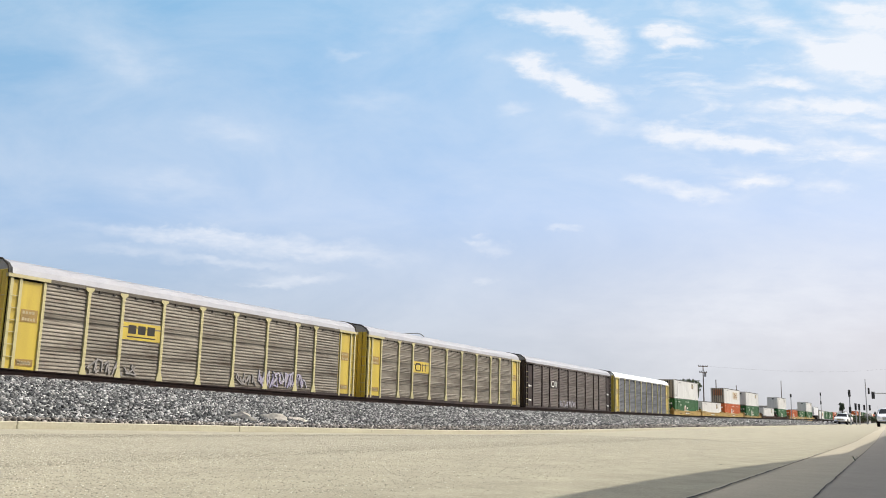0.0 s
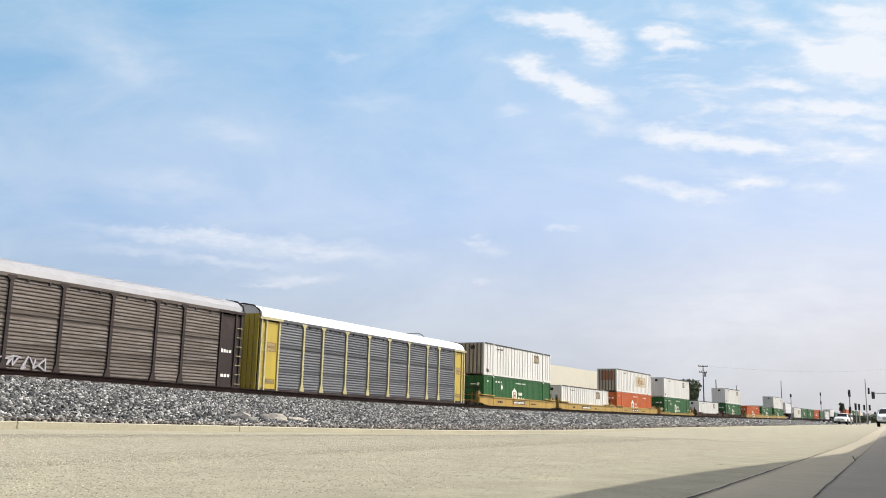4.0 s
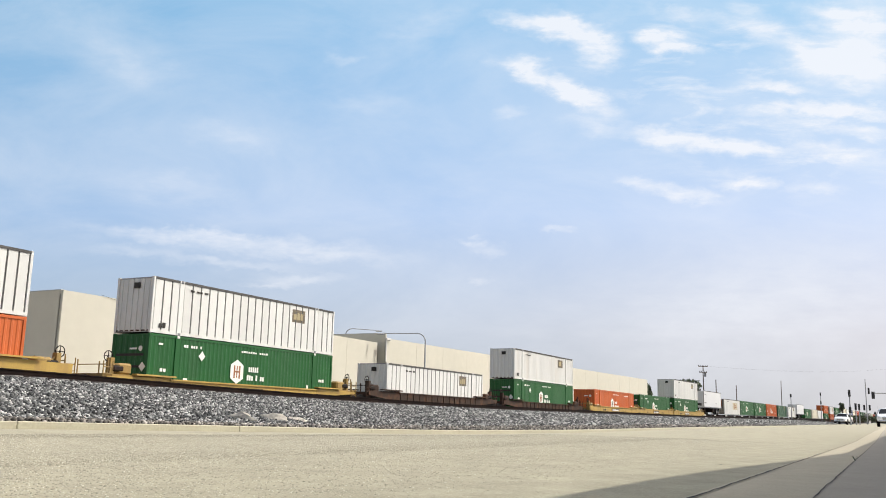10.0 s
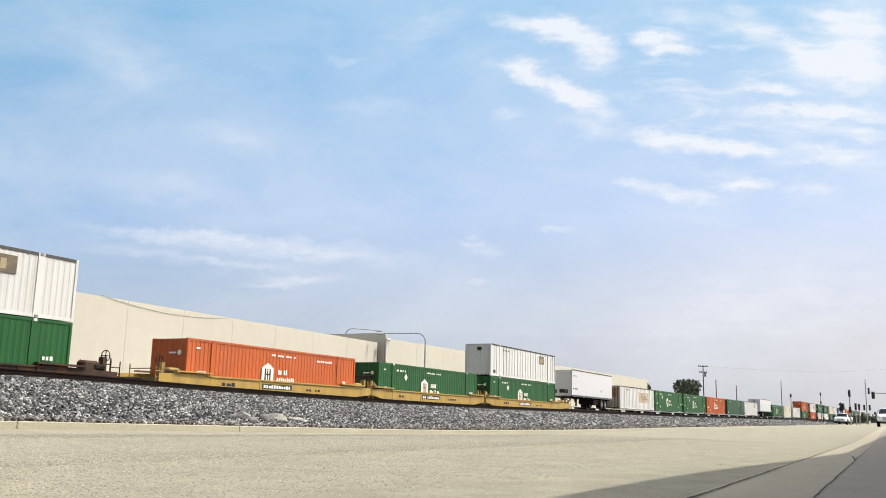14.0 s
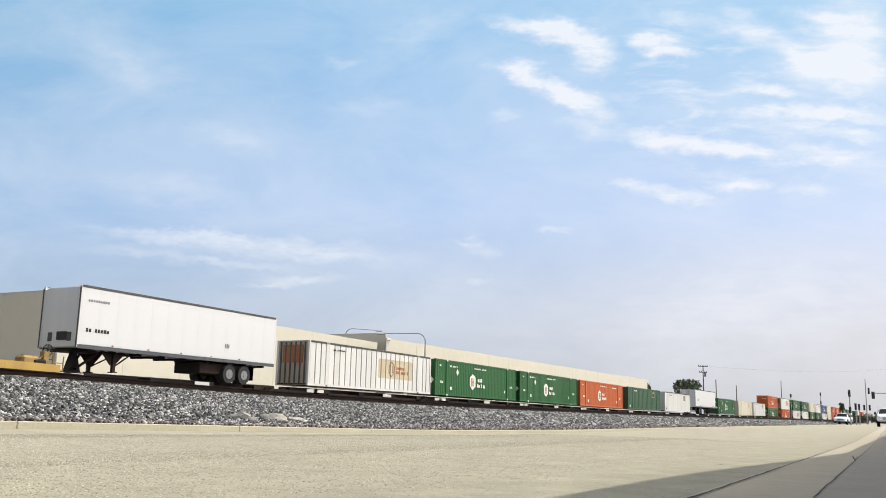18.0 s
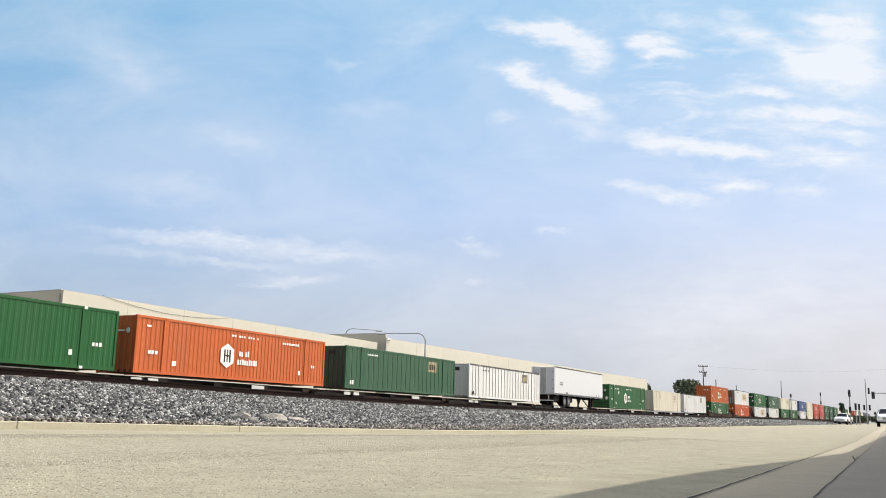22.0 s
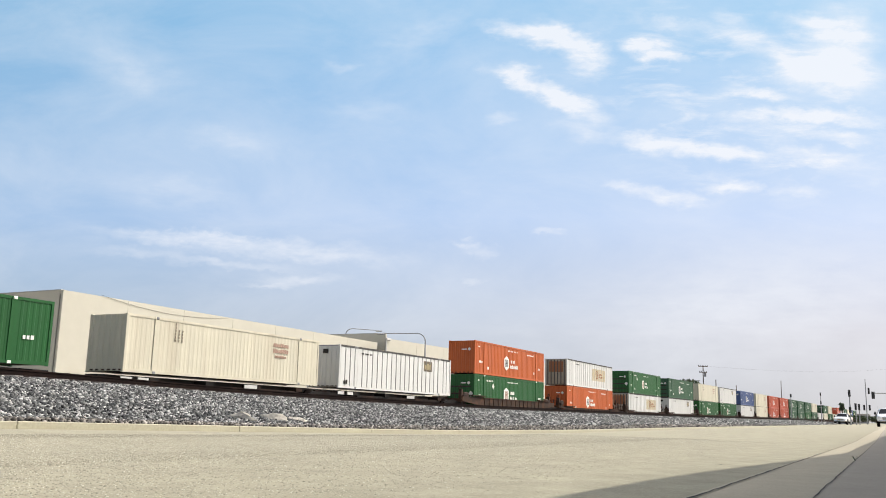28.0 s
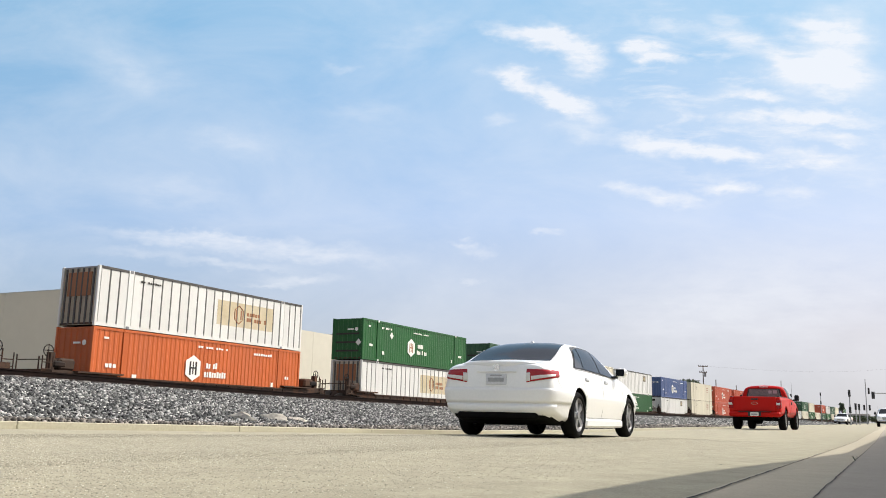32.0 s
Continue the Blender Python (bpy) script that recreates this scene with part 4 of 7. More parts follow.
# ---- highway trailers riding the train ----
def trailer(x, length, doors_first, seed):
    t = thing("semi_trailer", "plain white box semi-trailer riding on the train", "trailer", "trailers on the train")
    h0, h1, half = 1.18, 4.10, length / 2
    part("box_body", boxes((-half + 0.03, half - 0.03, -1.28, 1.28, h0, h1 - 0.06), bevel=0.02), M["trailer"], t)
    n = 13
    for i in range(n):
        w = length / n
        part("panel", shared("tpanel_%d" % round(length), lambda: boxes((-w / 2 + 0.0012, w / 2 - 0.0012, -0.012, 0.0, h0 + 0.16, h1 - 0.12)), M["trailer"]), None, t, at=(-half + w * (i + 0.5), -1.282, 0))
    for s in (-1, 1):
        part("top_rail", boxes((-half, half, s * 1.28 - 0.03, s * 1.28 + 0.03, h1 - 0.11, h1)), M["seam"], t)
        part("bottom_rail", boxes((-half, half, s * 1.28 - 0.035, s * 1.28 + 0.035, h0 - 0.04, h0 + 0.14)), M["galv4"], t)
        for e in (-1, 1):
            part("corner_post", boxes((e * half - 0.06, e * half + 0.06, s * 1.24 - 0.06, s * 1.24 + 0.06, h0, h1), bevel=0.02), M["trailer"], t)
    d = -1 if doors_first else 1
    if doors_first:
        for s in (-1, 1):
            part("rear_door", boxes((-half - 0.02, -half + 0.03, min(0.02 * s, 1.18 * s), max(0.02 * s, 1.18 * s), h0 + 0.1, h1 - 0.15)), M["trailer"], t, "pale shaded rear door")
            bm = bmesh.new()
            for yy in (0.10, 0.24):
                rod(bm, (-half - 0.05, s * yy, h0 + 0.1), (-half - 0.05, s * yy, h1 - 0.2), 0.025, n=6)
            part("lock_rod", bm, M["galv2"], t)
            for zz in (0.55, 1.45, 2.3):
                part("hinge", boxes((-half - 0.04, -half - 0.02, s * 1.12 - 0.1, s * 1.12 + 0.06, h0 + zz, h0 + zz + 0.09)), M["galv2"], t)
        part("door_seal", boxes((-half - 0.026, -half - 0.02, -0.17, 0.02, h0 + 0.1, h1 - 0.15)), M["cabinet"], t, "dark seal between the doors")
        part("rear_bumper", boxes((-half, -half + 0.1, -1.1, 1.1, 0.5, 0.62)), M["cabinet"], t)
        for yy in (-0.6, 0.6):
            part("bumper_strut", boxes((-half + 0.02, -half + 0.09, yy - 0.05, yy + 0.05, 0.62, h0 - 0.04)), M["cabinet"], t)
        bars(t, -1.3, letters(-half + 1.55, -half + 2.5, h0 + 1.24, h0 + 1.42, 5, seed), M["galv2"], "lettering")
        bars(t, -1.3, letters(-half + 1.55, -half + 2.5, h0 + 1.0, h0 + 1.16, 6, seed + 4), M["galv2"], "lettering")
        bars(t, -1.3, letters(-half + 3.4, -half + 3.95, h0 + 0.19, h0 + 0.36, 3, seed + 5), M["dark"], "lettering")
        for a, b in ((13.3, 13.8), (14.3, 14.7)):
            bars(t, -1.3, letters(-half + a, -half + b, h0 + 0.2, h0 + 0.36, 4, seed + 6), M["galv2"], "lettering")
    else:
        part("nose_panel", boxes((-half - 0.02, -half + 0.03, -1.18, 1.18, h0 + 0.05, h1 - 0.15)), M["trailer"], t, "pale nose panel")
        for s in (-1, 1):
            part("edge_trim", boxes((-half - 0.075, -half - 0.045, s * 1.27 - 0.03, s * 1.27 + 0.05, h0, h1 - 0.1)), M["seam"], t)
        for k in range(5):
            bars(t, -1.3, [(-half + 2.0 + k * 2.3, -half + 2.12 + k * 2.3, h0 + 0.17, h0 + 0.24)], M["rusty"], "scuff")
        bars(t, -1.3, letters(-half + 0.4, -half + 1.7, h1 - 0.75, h1 - 0.62, 9, seed + 2), M["galv2"], "lettering")
        for yy in (-0.85, 0.45):
            part("nose_box", boxes((-half - 0.06, -half, yy, yy + 0.28, h0 + 0.30, h0 + 0.72), bevel=0.02), M["seam"], t, "black connector box")
        bars(t, -1.3, letters(half - 4.4, half - 4.0, h0 + 0.75, h0 + 1.0, 3, seed + 3), M["galv2"], "smudge")
        part("hose_box", boxes((-half - 0.05, -half, -0.55, 0.15, h0 + 0.35, h0 + 0.75), bevel=0.02), M["dark"], t)
        bars(t, -1.3, letters(-half + 0.4, -half + 1.8, h0 + 0.75, h0 + 0.95, 8, seed), M["dark"], "lettering")
    for i in range(9):
        xx = -half + 0.8 + i * (length - 1.6) / 8
        part("cross_member", shared("tcross", lambda: boxes((-0.04, 0.04, -1.2, 1.2, h0 - 0.14, h0 - 0.02)), M["black"]), None, t, at=(xx, 0, 0))
    bx = d * (half - (3.7 if doors_first else 3.2))
    part("slider_frame", boxes((bx - (2.7 if d > 0 else 2.9), bx + 1.6 + (d < 0) * 1.1, -0.95, 0.95, 0.46, 1.06), bevel=0.05), M["black"], t)

    def tyre_bm():
        bm = bmesh.new()
        rod(bm, (0, -0.13, 0), (0, 0.13, 0), 0.51, n=22)
        bmesh.ops.bevel(bm, geom=[e for e in bm.edges if e.is_boundary or len(e.link_faces) == 2 and e.calc_face_angle(0) > 1.2], offset=0.05, segments=1, affect="EDGES")
        return bm

    def rim_bm():
        bm = bmesh.new()
        rod(bm, (0, -0.145, 0), (0, 0.145, 0), 0.27, n=16)
        rod(bm, (0, -0.17, 0), (0, 0.17, 0), 0.10, n=10)
        return bm
    for e in (-0.63, 0.63):
        for s in (-1, 1):
            for k in (1.12, 0.80):
                w = part("wheel", shared("ttyre", tyre_bm, M["rubber"]), None, t, at=(bx + e, s * k, 0.51))
                part("rim", shared("trim", rim_bm, M["galv2"]), None, w)
        part("axle", boxes((bx + e - 0.07, bx + e + 0.07, -1.0, 1.0, 0.44, 0.58)), M["black"], t)
        for s in (-1, 1):
            part("mud_flap", boxes((bx + d * 1.35 - 0.02, bx + d * 1.35 + 0.02, s * 1.0 - 0.3, s * 1.0 + 0.3, 0.25, 1.05)), M["rubber"], t)
    lx = -d * (half - 2.6)
    for s in (-1, 1):
        part("landing_leg", boxes((lx - 0.08, lx + 0.08, s * 0.85 - 0.08, s * 0.85 + 0.08, 0.18, 1.1)), M["black"], t)
        bm = bmesh.new()
        rod(bm, (lx, s * 0.85, 0.4), (lx + d * 1.2, s * 0.6, 1.05), 0.04, n=6)
        part("leg_brace", bm, M["black"], t)
        part("leg_foot", boxes((lx - 0.16, lx + 0.16, s * 0.85 - 0.16, s * 0.85 + 0.16, 0.14, 0.19)), M["black"], t)
    kx = -d * (half - 0.9)
    bm = bmesh.new()
    prism(bm, [(kx - 0.45, 0.0), (kx + 0.45, 0.0), (kx + 0.12, 1.0), (kx - 0.12, 1.0)], -0.12, 0.12)
    part("hitch_stand", bm, M["black"], t)
    part("coupler_plate", boxes((kx - 0.75, kx + 0.75, -0.75, 0.75, 1.0, 1.14), bevel=0.03), M["black"], t)
    for s in (-1, 1):
        bm = bmesh.new()
        prism(bm, [(lx - 0.75, 1.14), (lx + 0.75, 1.14), (lx + 0.14, 0.50), (lx - 0.14, 0.50)], s * 0.78 - 0.03, s * 0.78 + 0.03)
        part("leg_gusset", bm, M["black"], t)
        bm = bmesh.new()
        rod(bm, (kx, s * 0.25, 0.25), (kx + d * 0.95, s * 0.6, 1.05), 0.07, n=6)
        part("hitch_brace", bm, M["black"], t)
    MOVERS.append((t, x + length / 2, 0.92))
    return t


# ---- auto racks ----
POSTS = (-11.6, -9.24, -7.17, -4.46, -1.66, 1.06, 3.94, 6.83, 8.75, 11.5)
AR_HALF, AR_W, AR_BOT, AR_TOP = 13.5, 1.42, 0.62, 4.90


def rack_panel(width, z0, z1, pitch=0.105, depth=0.034, period=0.86):
    """A side sheet with rolled ribs lying flat, four and four with plain strips between."""
    bm = bmesh.new()
    zs = [(z0, 0)]
    z = math.floor(z0 / period) * period
    while z < z1:
        for k in range(4):
            a = z + k * pitch
            if a > z0 and a + pitch < z1:
                zs += [(a, 0), (a + 0.10 * pitch, depth), (a + 0.34 * pitch, depth), (a + 0.92 * pitch, 0)]
        z += period
    zs.append((z1, 0))
    prev = None
    for z, d in zs:
        row = (bm.verts.new((-width / 2, -d, z)), bm.verts.new((width / 2, -d, z)))
        if prev:
            bm.faces.new((prev[0], prev[1], row[1], row[0]))
        prev = row
    return bm


def auto_rack(x, skin, post, door, roof, logo, seed, words, blocks=False, banded=False):
    """A covered car carrier, its left end at x."""
    rng = random.Random(seed)
    car = thing("auto_rack", words, "rail car", "auto racks of the train")
    part("deck", boxes((-AR_HALF, AR_HALF, -1.3, 1.3, 0.70, 0.95)), M["black"], car)
    for s in (-1, 1):
        part("side_sill", boxes((-AR_HALF, AR_HALF, s * 1.38 - 0.05, s * 1.38 + 0.05, AR_BOT - 0.1, AR_BOT + 0.14)), M["grime"], car)
        part("top_chord", boxes((-AR_HALF, AR_HALF, s * AR_W - 0.05, s * AR_W + 0.05, AR_TOP - 0.10, AR_TOP + 0.06)), skin, car)
    tiers = ((AR_BOT + 0.1, 1.85), (1.87, 3.3), (3.32, AR_TOP - 0.08))
    for a, b in zip(POSTS, POSTS[1:]):
        for z0, z1 in tiers:
            part("side_panel", rack_panel(b - a, z0, z1) if banded else rack_panel(b - a, z0, z1, 0.165, 0.034, 0.66), skin, car, at=((a + b) / 2, -AR_W + 0.04, 0))
    part("far_panels", boxes((-11.6, 11.5, AR_W - 0.08, AR_W - 0.02, AR_BOT, AR_TOP)), skin, car)

    def post_bm():
        bm = bmesh.new()
        prism(bm, [(-0.24, 0.72), (0.24, 0.72), (0.085, 1.25), (0.085, AR_TOP - 0.25), (0.24, AR_TOP - 0.12), (0.24, AR_TOP - 0.02), (-0.24, AR_TOP - 0.02), (-0.24, AR_TOP - 0.12), (-0.085, AR_TOP - 0.25), (-0.085, 1.25)], -0.05, 0.05)
        return bm
    for a, b in zip(POSTS, POSTS[1:]):
        for k in (0.3, 0.72):
            part("clip", shared("rack_clip", lambda: boxes((-0.06, 0.06, -0.03, 0.02, AR_TOP - 0.2, AR_TOP - 0.07)), M["dark"]), None, car, at=(a + (b - a) * k, -AR_W - 0.02, 0))
    for z in (1.86, 3.31):
        part("side_rail", boxes((-11.6, 11.5, -AR_W - 0.015, -AR_W + 0.03, z - 0.03, z + 0.03)), skin, car)
    for p in POSTS[1:-1]:
        for s in (-1, 1):
            part("side_post", shared("rack_post_" + post.name, post_bm, post), None, car, at=(p, s * (AR_W + 0.02), 0))
    for e in (-1, 1):
        for s in (-1, 1):
            d = part("end_door", boxes((e * 12.45 - 0.93, e * 12.45 + 0.93, s * (AR_W - 0.08) - 0.03, s * (AR_W - 0.08) + 0.03, AR_BOT + 0.1, AR_TOP - 0.18)), door, car)
            for dx in (-0.78, 0.45, 0.9):
                part("door_rib", shared("door_rib_" + post.name, lambda: boxes((-0.07, 0.07, -0.05, 0.05, AR_BOT, AR_TOP - 0.1)), post), None, d, at=(e * 12.45 + e * dx, s * (AR_W - 0.02), 0))
            part("door_track", boxes((e * 12.5 - 1.1, e * 12.5 + 1.05, s * AR_W - 0.09, s * AR_W + 0.09, AR_TOP - 0.10, AR_TOP + 0.05)), post, car)
        if post is M["post"]:
            for z0, z1 in ((2.95, 3.5), (1.05, 1.35)):
                pl = part("placard", plate(e * 12.3 - 0.42, e * 12.3 + 0.42, z0, z1, -AR_W + 0.045), M["ochre"], car, "ochre placard")
                bars(pl, -AR_W + 0.032, letters(e * 12.3 - 0.35, e * 12.3 + 0.35, z0 + 0.06, z0 + 0.2, 5, seed) + letters(e * 12.3 - 0.35, e * 12.3 + 0.3, z1 - 0.2, z1 - 0.06, 4, seed + 1), M["tan"], "lettering")
        else:
            bars(car, -AR_W + 0.045, letters(e * 12.3 - 0.5, e * 12.3 + 0.4, 2.6, 2.8, 4, seed) + letters(e * 12.3 - 0.4, e * 12.3 + 0.4, 1.25, 1.45, 3, seed + 1), M["decal"], "lettering")
        # rungs and grab irons on the corner
        for i in range(7):
            part("grab_iron", shared("rack_grab", lambda: boxes((-0.22, 0.22, -0.02, 0.02, -0.018, 0.018)), post), None, car, at=(e * 13.2, -AR_W - 0.03, 0.9 + i * 0.52))
        for i in range(7):
            part("end_leaf", shared("end_leaf_" + door.name, lambda: boxes((-0.05, 0.05, -0.17, 0.17, AR_BOT, AR_TOP + 0.25), bevel=0.03), door if seed % 2 else M["brown"]), None, car, at=(e * (AR_HALF - 0.02), -1.14 + i * 0.38, 0))
        bogie(car, e * 10.4)
        part("coupler", boxes((e * (AR_HALF + 0.4) - 0.6, e * (AR_HALF + 0.4) + 0.6, -0.15, 0.15, 0.7, 0.95)), M["black"], car)
        for i in range(6):
            bm = bmesh.new()
            rod(bm, (e * (AR_HALF + 0.06), -1.3, 1.0 + i * 0.6), (e * (AR_HALF + 0.06), -0.95, 1.0 + i * 0.6), 0.02, n=5)
            part("rung", bm, post, car)
        # hoop that shields the roof end
        bm = bmesh.new()
        prof = [(-1.42, AR_TOP), (-1.3, AR_TOP + 0.42), (-0.85, AR_TOP + 0.72), (0, AR_TOP + 0.86), (0.85, AR_TOP + 0.72), (1.3, AR_TOP + 0.42), (1.42, AR_TOP)]
        tube(bm, [(e * (AR_HALF + 0.02), p, q) for p, q in prof], 0.045)
        part("roof_hoop", bm, M["dark"], car)
    bm = bmesh.new()
    prof = [(-1.44, AR_TOP), (-1.36, AR_TOP + 0.32), (-1.1, AR_TOP + 0.58), (-0.6, AR_TOP + 0.76), (0, AR_TOP + 0.83), (0.6, AR_TOP + 0.76), (1.1, AR_TOP + 0.58), (1.36, AR_TOP + 0.32), (1.44, AR_TOP)]
    prism(bm, prof, -AR_HALF + 0.15, AR_HALF - 0.15, "x")
    part("roof", bm, roof, car)
    if logo:
        panel, ink = logo
        lp = part("emblem_panel", plate(-7.05, -4.55, 2.70, 3.55, -AR_W - 0.0), panel, car, "painted emblem panel")
        y = -AR_W - 0.012
        if blocks:
            bars(lp, y, [(-6.7 + k * 0.62, -6.2 + k * 0.62, 3.0, 3.42) for k in range(3)], ink, "emblem_bar")
            bars(lp, y, [(-6.75, -4.9, 2.82, 2.88)], ink, "emblem_bar")
        else:
            bm = bmesh.new()
            path = [(-6.2, 3.38), (-6.55, 3.38), (-6.68, 3.25), (-6.68, 2.98), (-6.55, 2.85), (-6.0, 2.85), (-5.88, 2.98), (-5.88, 3.25), (-6.0, 3.38), (-6.25, 3.38)]
            thick = 0.06 if ink is M["decal"] else 0.045
            tube(bm, [(p, y, q) for p, q in path], thick, 5)
            part("emblem", bm, ink, lp, "ring-shaped emblem")
            for xx in (-5.62, -5.2):
                bars(lp, y, [(xx, xx + 2 * thick, 2.82, 3.42)], ink, "emblem_bar")
    MOVERS.append((car, x + AR_HALF, 0.0))
    return car


def scrawl(car, x0, x1, z0, z1, seed, material):
    """Sprayed scribble: crooked strokes low on the side."""
    rng = random.Random(seed)
    bm = bmesh.new()
    x = x0
    while x < x1:
        pts = [(x + rng.uniform(-0.2, 0.35), rng.uniform(z0, z1)) for _ in range(5)]
        for p, q in zip(pts, pts[1:]):
            rod(bm, (p[0], -AR_W - 0.02, p[1]), (q[0], -AR_W - 0.02, q[1]), 0.05, n=4)
        x += 0.42
    tagged(part("scribble", bm, material, car), "sprayed scribble", kind="stuff")


RACK = "galvanised steel auto rack with yellow posts and doors"
auto_rack(-258.3, M["galv"], M["post"], M["yellow2"], M["roofgrey"], None, 11, RACK)
r1 = auto_rack(-229.2, M["galv"], M["post"], M["yellow2"], M["roofgrey"], (M["yellow2"], M["dark"]), 13, RACK, True)
M["spray"] = mat("purple_grey_spray", (0.30, 0.27, 0.36), 0.6)
M["spray2"] = mat("pale_spray", (0.36, 0.34, 0.36), 0.6)
M["spray3"] = mat("faint_spray", (0.25, 0.23, 0.21), 0.6)
scrawl(r1, 3.6, 7.6, 0.8, 1.75, 3, M["spray"])
scrawl(r1, 3.5, 7.7, 0.95, 1.85, 8, M["spray2"])
scrawl(r1, 1.6, 3.0, 0.85, 1.6, 9, M["spray3"])
scrawl(r1, -8.8, -6.0, 0.9, 1.7, 4, M["spray3"])
auto_rack(-200.7, M["galv"], M["post"], M["yellow2"], M["roofgrey"], (M["yellow2"], M["dark"]), 15, RACK, banded=True)
r3 = auto_rack(-172.2, M["galv3"], M["grime"], M["grime"], M["roofgrey"], (M["grime"], M["decal"]), 17, "grimy dark brown steel auto rack with a white emblem")
scrawl(r3, -4.4, 0.6, 0.8, 1.5, 5, M["spray2"])
auto_rack(-143.7, M["galv4"], M["post"], M["yellow2"], M["roofwhite"], None, 19, "grey galvanised auto rack with yellow posts and a bright white roof")

# ---- the intermodal cars and their loads ----
GREEN, ORANGE = ("green", "corr", "hub", ""), ("orange", "corr", "hub", "")
WEMP, WTAN, CREAM = ("white", "post", "", "emp"), ("white", "post", "", "tan"), ("cream", "corr", "", "")
WPLAIN = ("white", "corr", "", "emp")
GRIB, FADED, BLUE, RED = ("green2", "post", "", "emp"), ("green2", "corr", "hub", ""), ("blue", "corr", "hub", ""), ("red", "corr", "hub", "")
WWORN = ("white", "post", "", "emp", True)
WELLS = ((-112.7, WWORN, GREEN, "yellow"), (-93.3, None, WEMP, "yellow"), (-73.6, WTAN, ORANGE, "yellow"), (-50.3, WEMP, GREEN, "yellow"), (-27.2, None, WEMP, "brown"),
         (-4.1, WPLAIN, GREEN, "brown"), (19.5, None, ORANGE, "yellow"), (38.7, None, GREEN, "yellow"), (57.6, WEMP, GREEN, "yellow"),
         (283.8, ORANGE, GREEN, "brown"), (306.8, WTAN, ORANGE, "brown"), (330.0, GREEN, WTAN, "brown"), (350.9, FADED, WEMP, "brown"), (371.3, CREAM, GREEN, "brown"),
         (389.3, WEMP, GREEN, "brown"), (410.5, BLUE, WEMP, "brown"), (429.8, CREAM, CREAM, "brown"), (448.8, RED, RED, "brown"), (467.4, RED, RED, "brown"),
         (485.8, FADED, FADED, "brown"), (504.2, FADED, FADED, "brown"), (522.6, FADED, GREEN, "brown"), (541.0, CREAM, FADED, "brown"), (560.0, None, WPLAIN, "brown"),
         (578.4, FADED, CREAM, "brown"), (597.0, CREAM, GREEN, "brown"), (615.5, None, CREAM, "brown"), (634.0, RED, FADED, "brown"), (653.0, WEMP, GREEN, "brown"),
         (672.0, FADED, CREAM, "brown"), (691.0, CREAM, CREAM, "brown"), (710.0, BLUE, GREEN, "brown"), (729.0, GREEN, GREEN, "brown"))
LENGTHS = {2: 21.2, 3: 21.4, 4: 21.4, 5: 21.6, 6: 20.2, 9: 21.2, 10: 21.2, 11: 19.6}
SILLS = (1.33, 1.30, 1.33, 0.92, 1.10, 1.12, 1.25, 1.25, 1.25)
for i, (x, top, bottom, paint) in enumerate(WELLS):
    well_unit(x, paint, 40 + i, SILLS[i] if i < len(SILLS) else 1.2 if i == 9 else 0.85, LENGTHS.get(i, 18.4), 3.0 if i == 8 else 0.0)
    load(bottom, x, 0.28)
    if top:
        load(top, x, 0.28 + CH + 0.02)
SPINES = ((96.7, WTAN), (113.6, GREEN), (130.7, GREEN), (148.0, ORANGE), (166.6, GRIB), (185.4, WEMP), (224.3, GREEN), (244.7, CREAM), (263.2, WEMP))
for i, (x, key) in enumerate(SPINES):
    spine_unit(x, 80 + i)
    load(key, x, 1.12)
spine_unit(77.6, 95)
trailer(78.8, 14.4, False, 7)
spine_unit(205.4, 96)
trailer(205.7, 15.9, True, 8)


# ---- warehouse behind the railway ----
def warehouse(x0, x1, y0, depth, z0, za, zb, pane, label, rise=0.0):
    """Tilt-up concrete shed; its roof line runs from za to zb."""
    b = thing("warehouse", label, "building", "warehouses")
    n = max(1, round((x1 - x0) / pane))
    w = (x1 - x0) / n
    front = part("front_wall", boxes((x0, x1, y0 + 0.06, y0 + 0.3, z0, min(za, zb) - 0.12)), M["wall"], b)
    for i in range(n):
        a, c = x0 + i * w, x0 + (i + 1) * w
        ta, tc = za + (zb - za) * i / n, za + (zb - za) * (i + 1) / n
        bm = bmesh.new()
        prism(bm, [(a + 0.012, z0), (c - 0.012, z0), (c - 0.012, tc), (a + 0.012, ta)], y0, y0 + 0.2)
        part("panel", bm, M["wall"], front)
    m = round(depth / pane)
    side = part("side_wall", boxes((x0 + 0.06, x0 + 0.3, y0 + 0.3, y0 + depth, z0, za + rise - 0.12)), M["wall"], b)
    for i in range(m):
        part("panel", boxes((x0, x0 + 0.2, y0 + 0.21 + i * pane, y0 + 0.19 + (i + 1) * pane, z0, za + rise)), M["wall"], side)
    part("rear_wall", boxes((x0, x1, y0 + depth, y0 + depth + 0.3, z0, za)), M["wall"], b)
    part("far_wall", boxes((x1 - 0.3, x1, y0 + 0.3, y0 + depth, z0, zb - 0.1)), M["wall"], b)
    part("roof", boxes((x0 + 0.3, x1 - 0.3, y0 + 0.3, y0 + depth, za - 0.7, za - 0.5)), M["roofmat"], b)
    part("coping", boxes((x0 - 0.02, x0 + 0.24, y0 + 0.2, y0 + depth, za + rise, za + rise + 0.05)), M["wall2"], b)
    return b


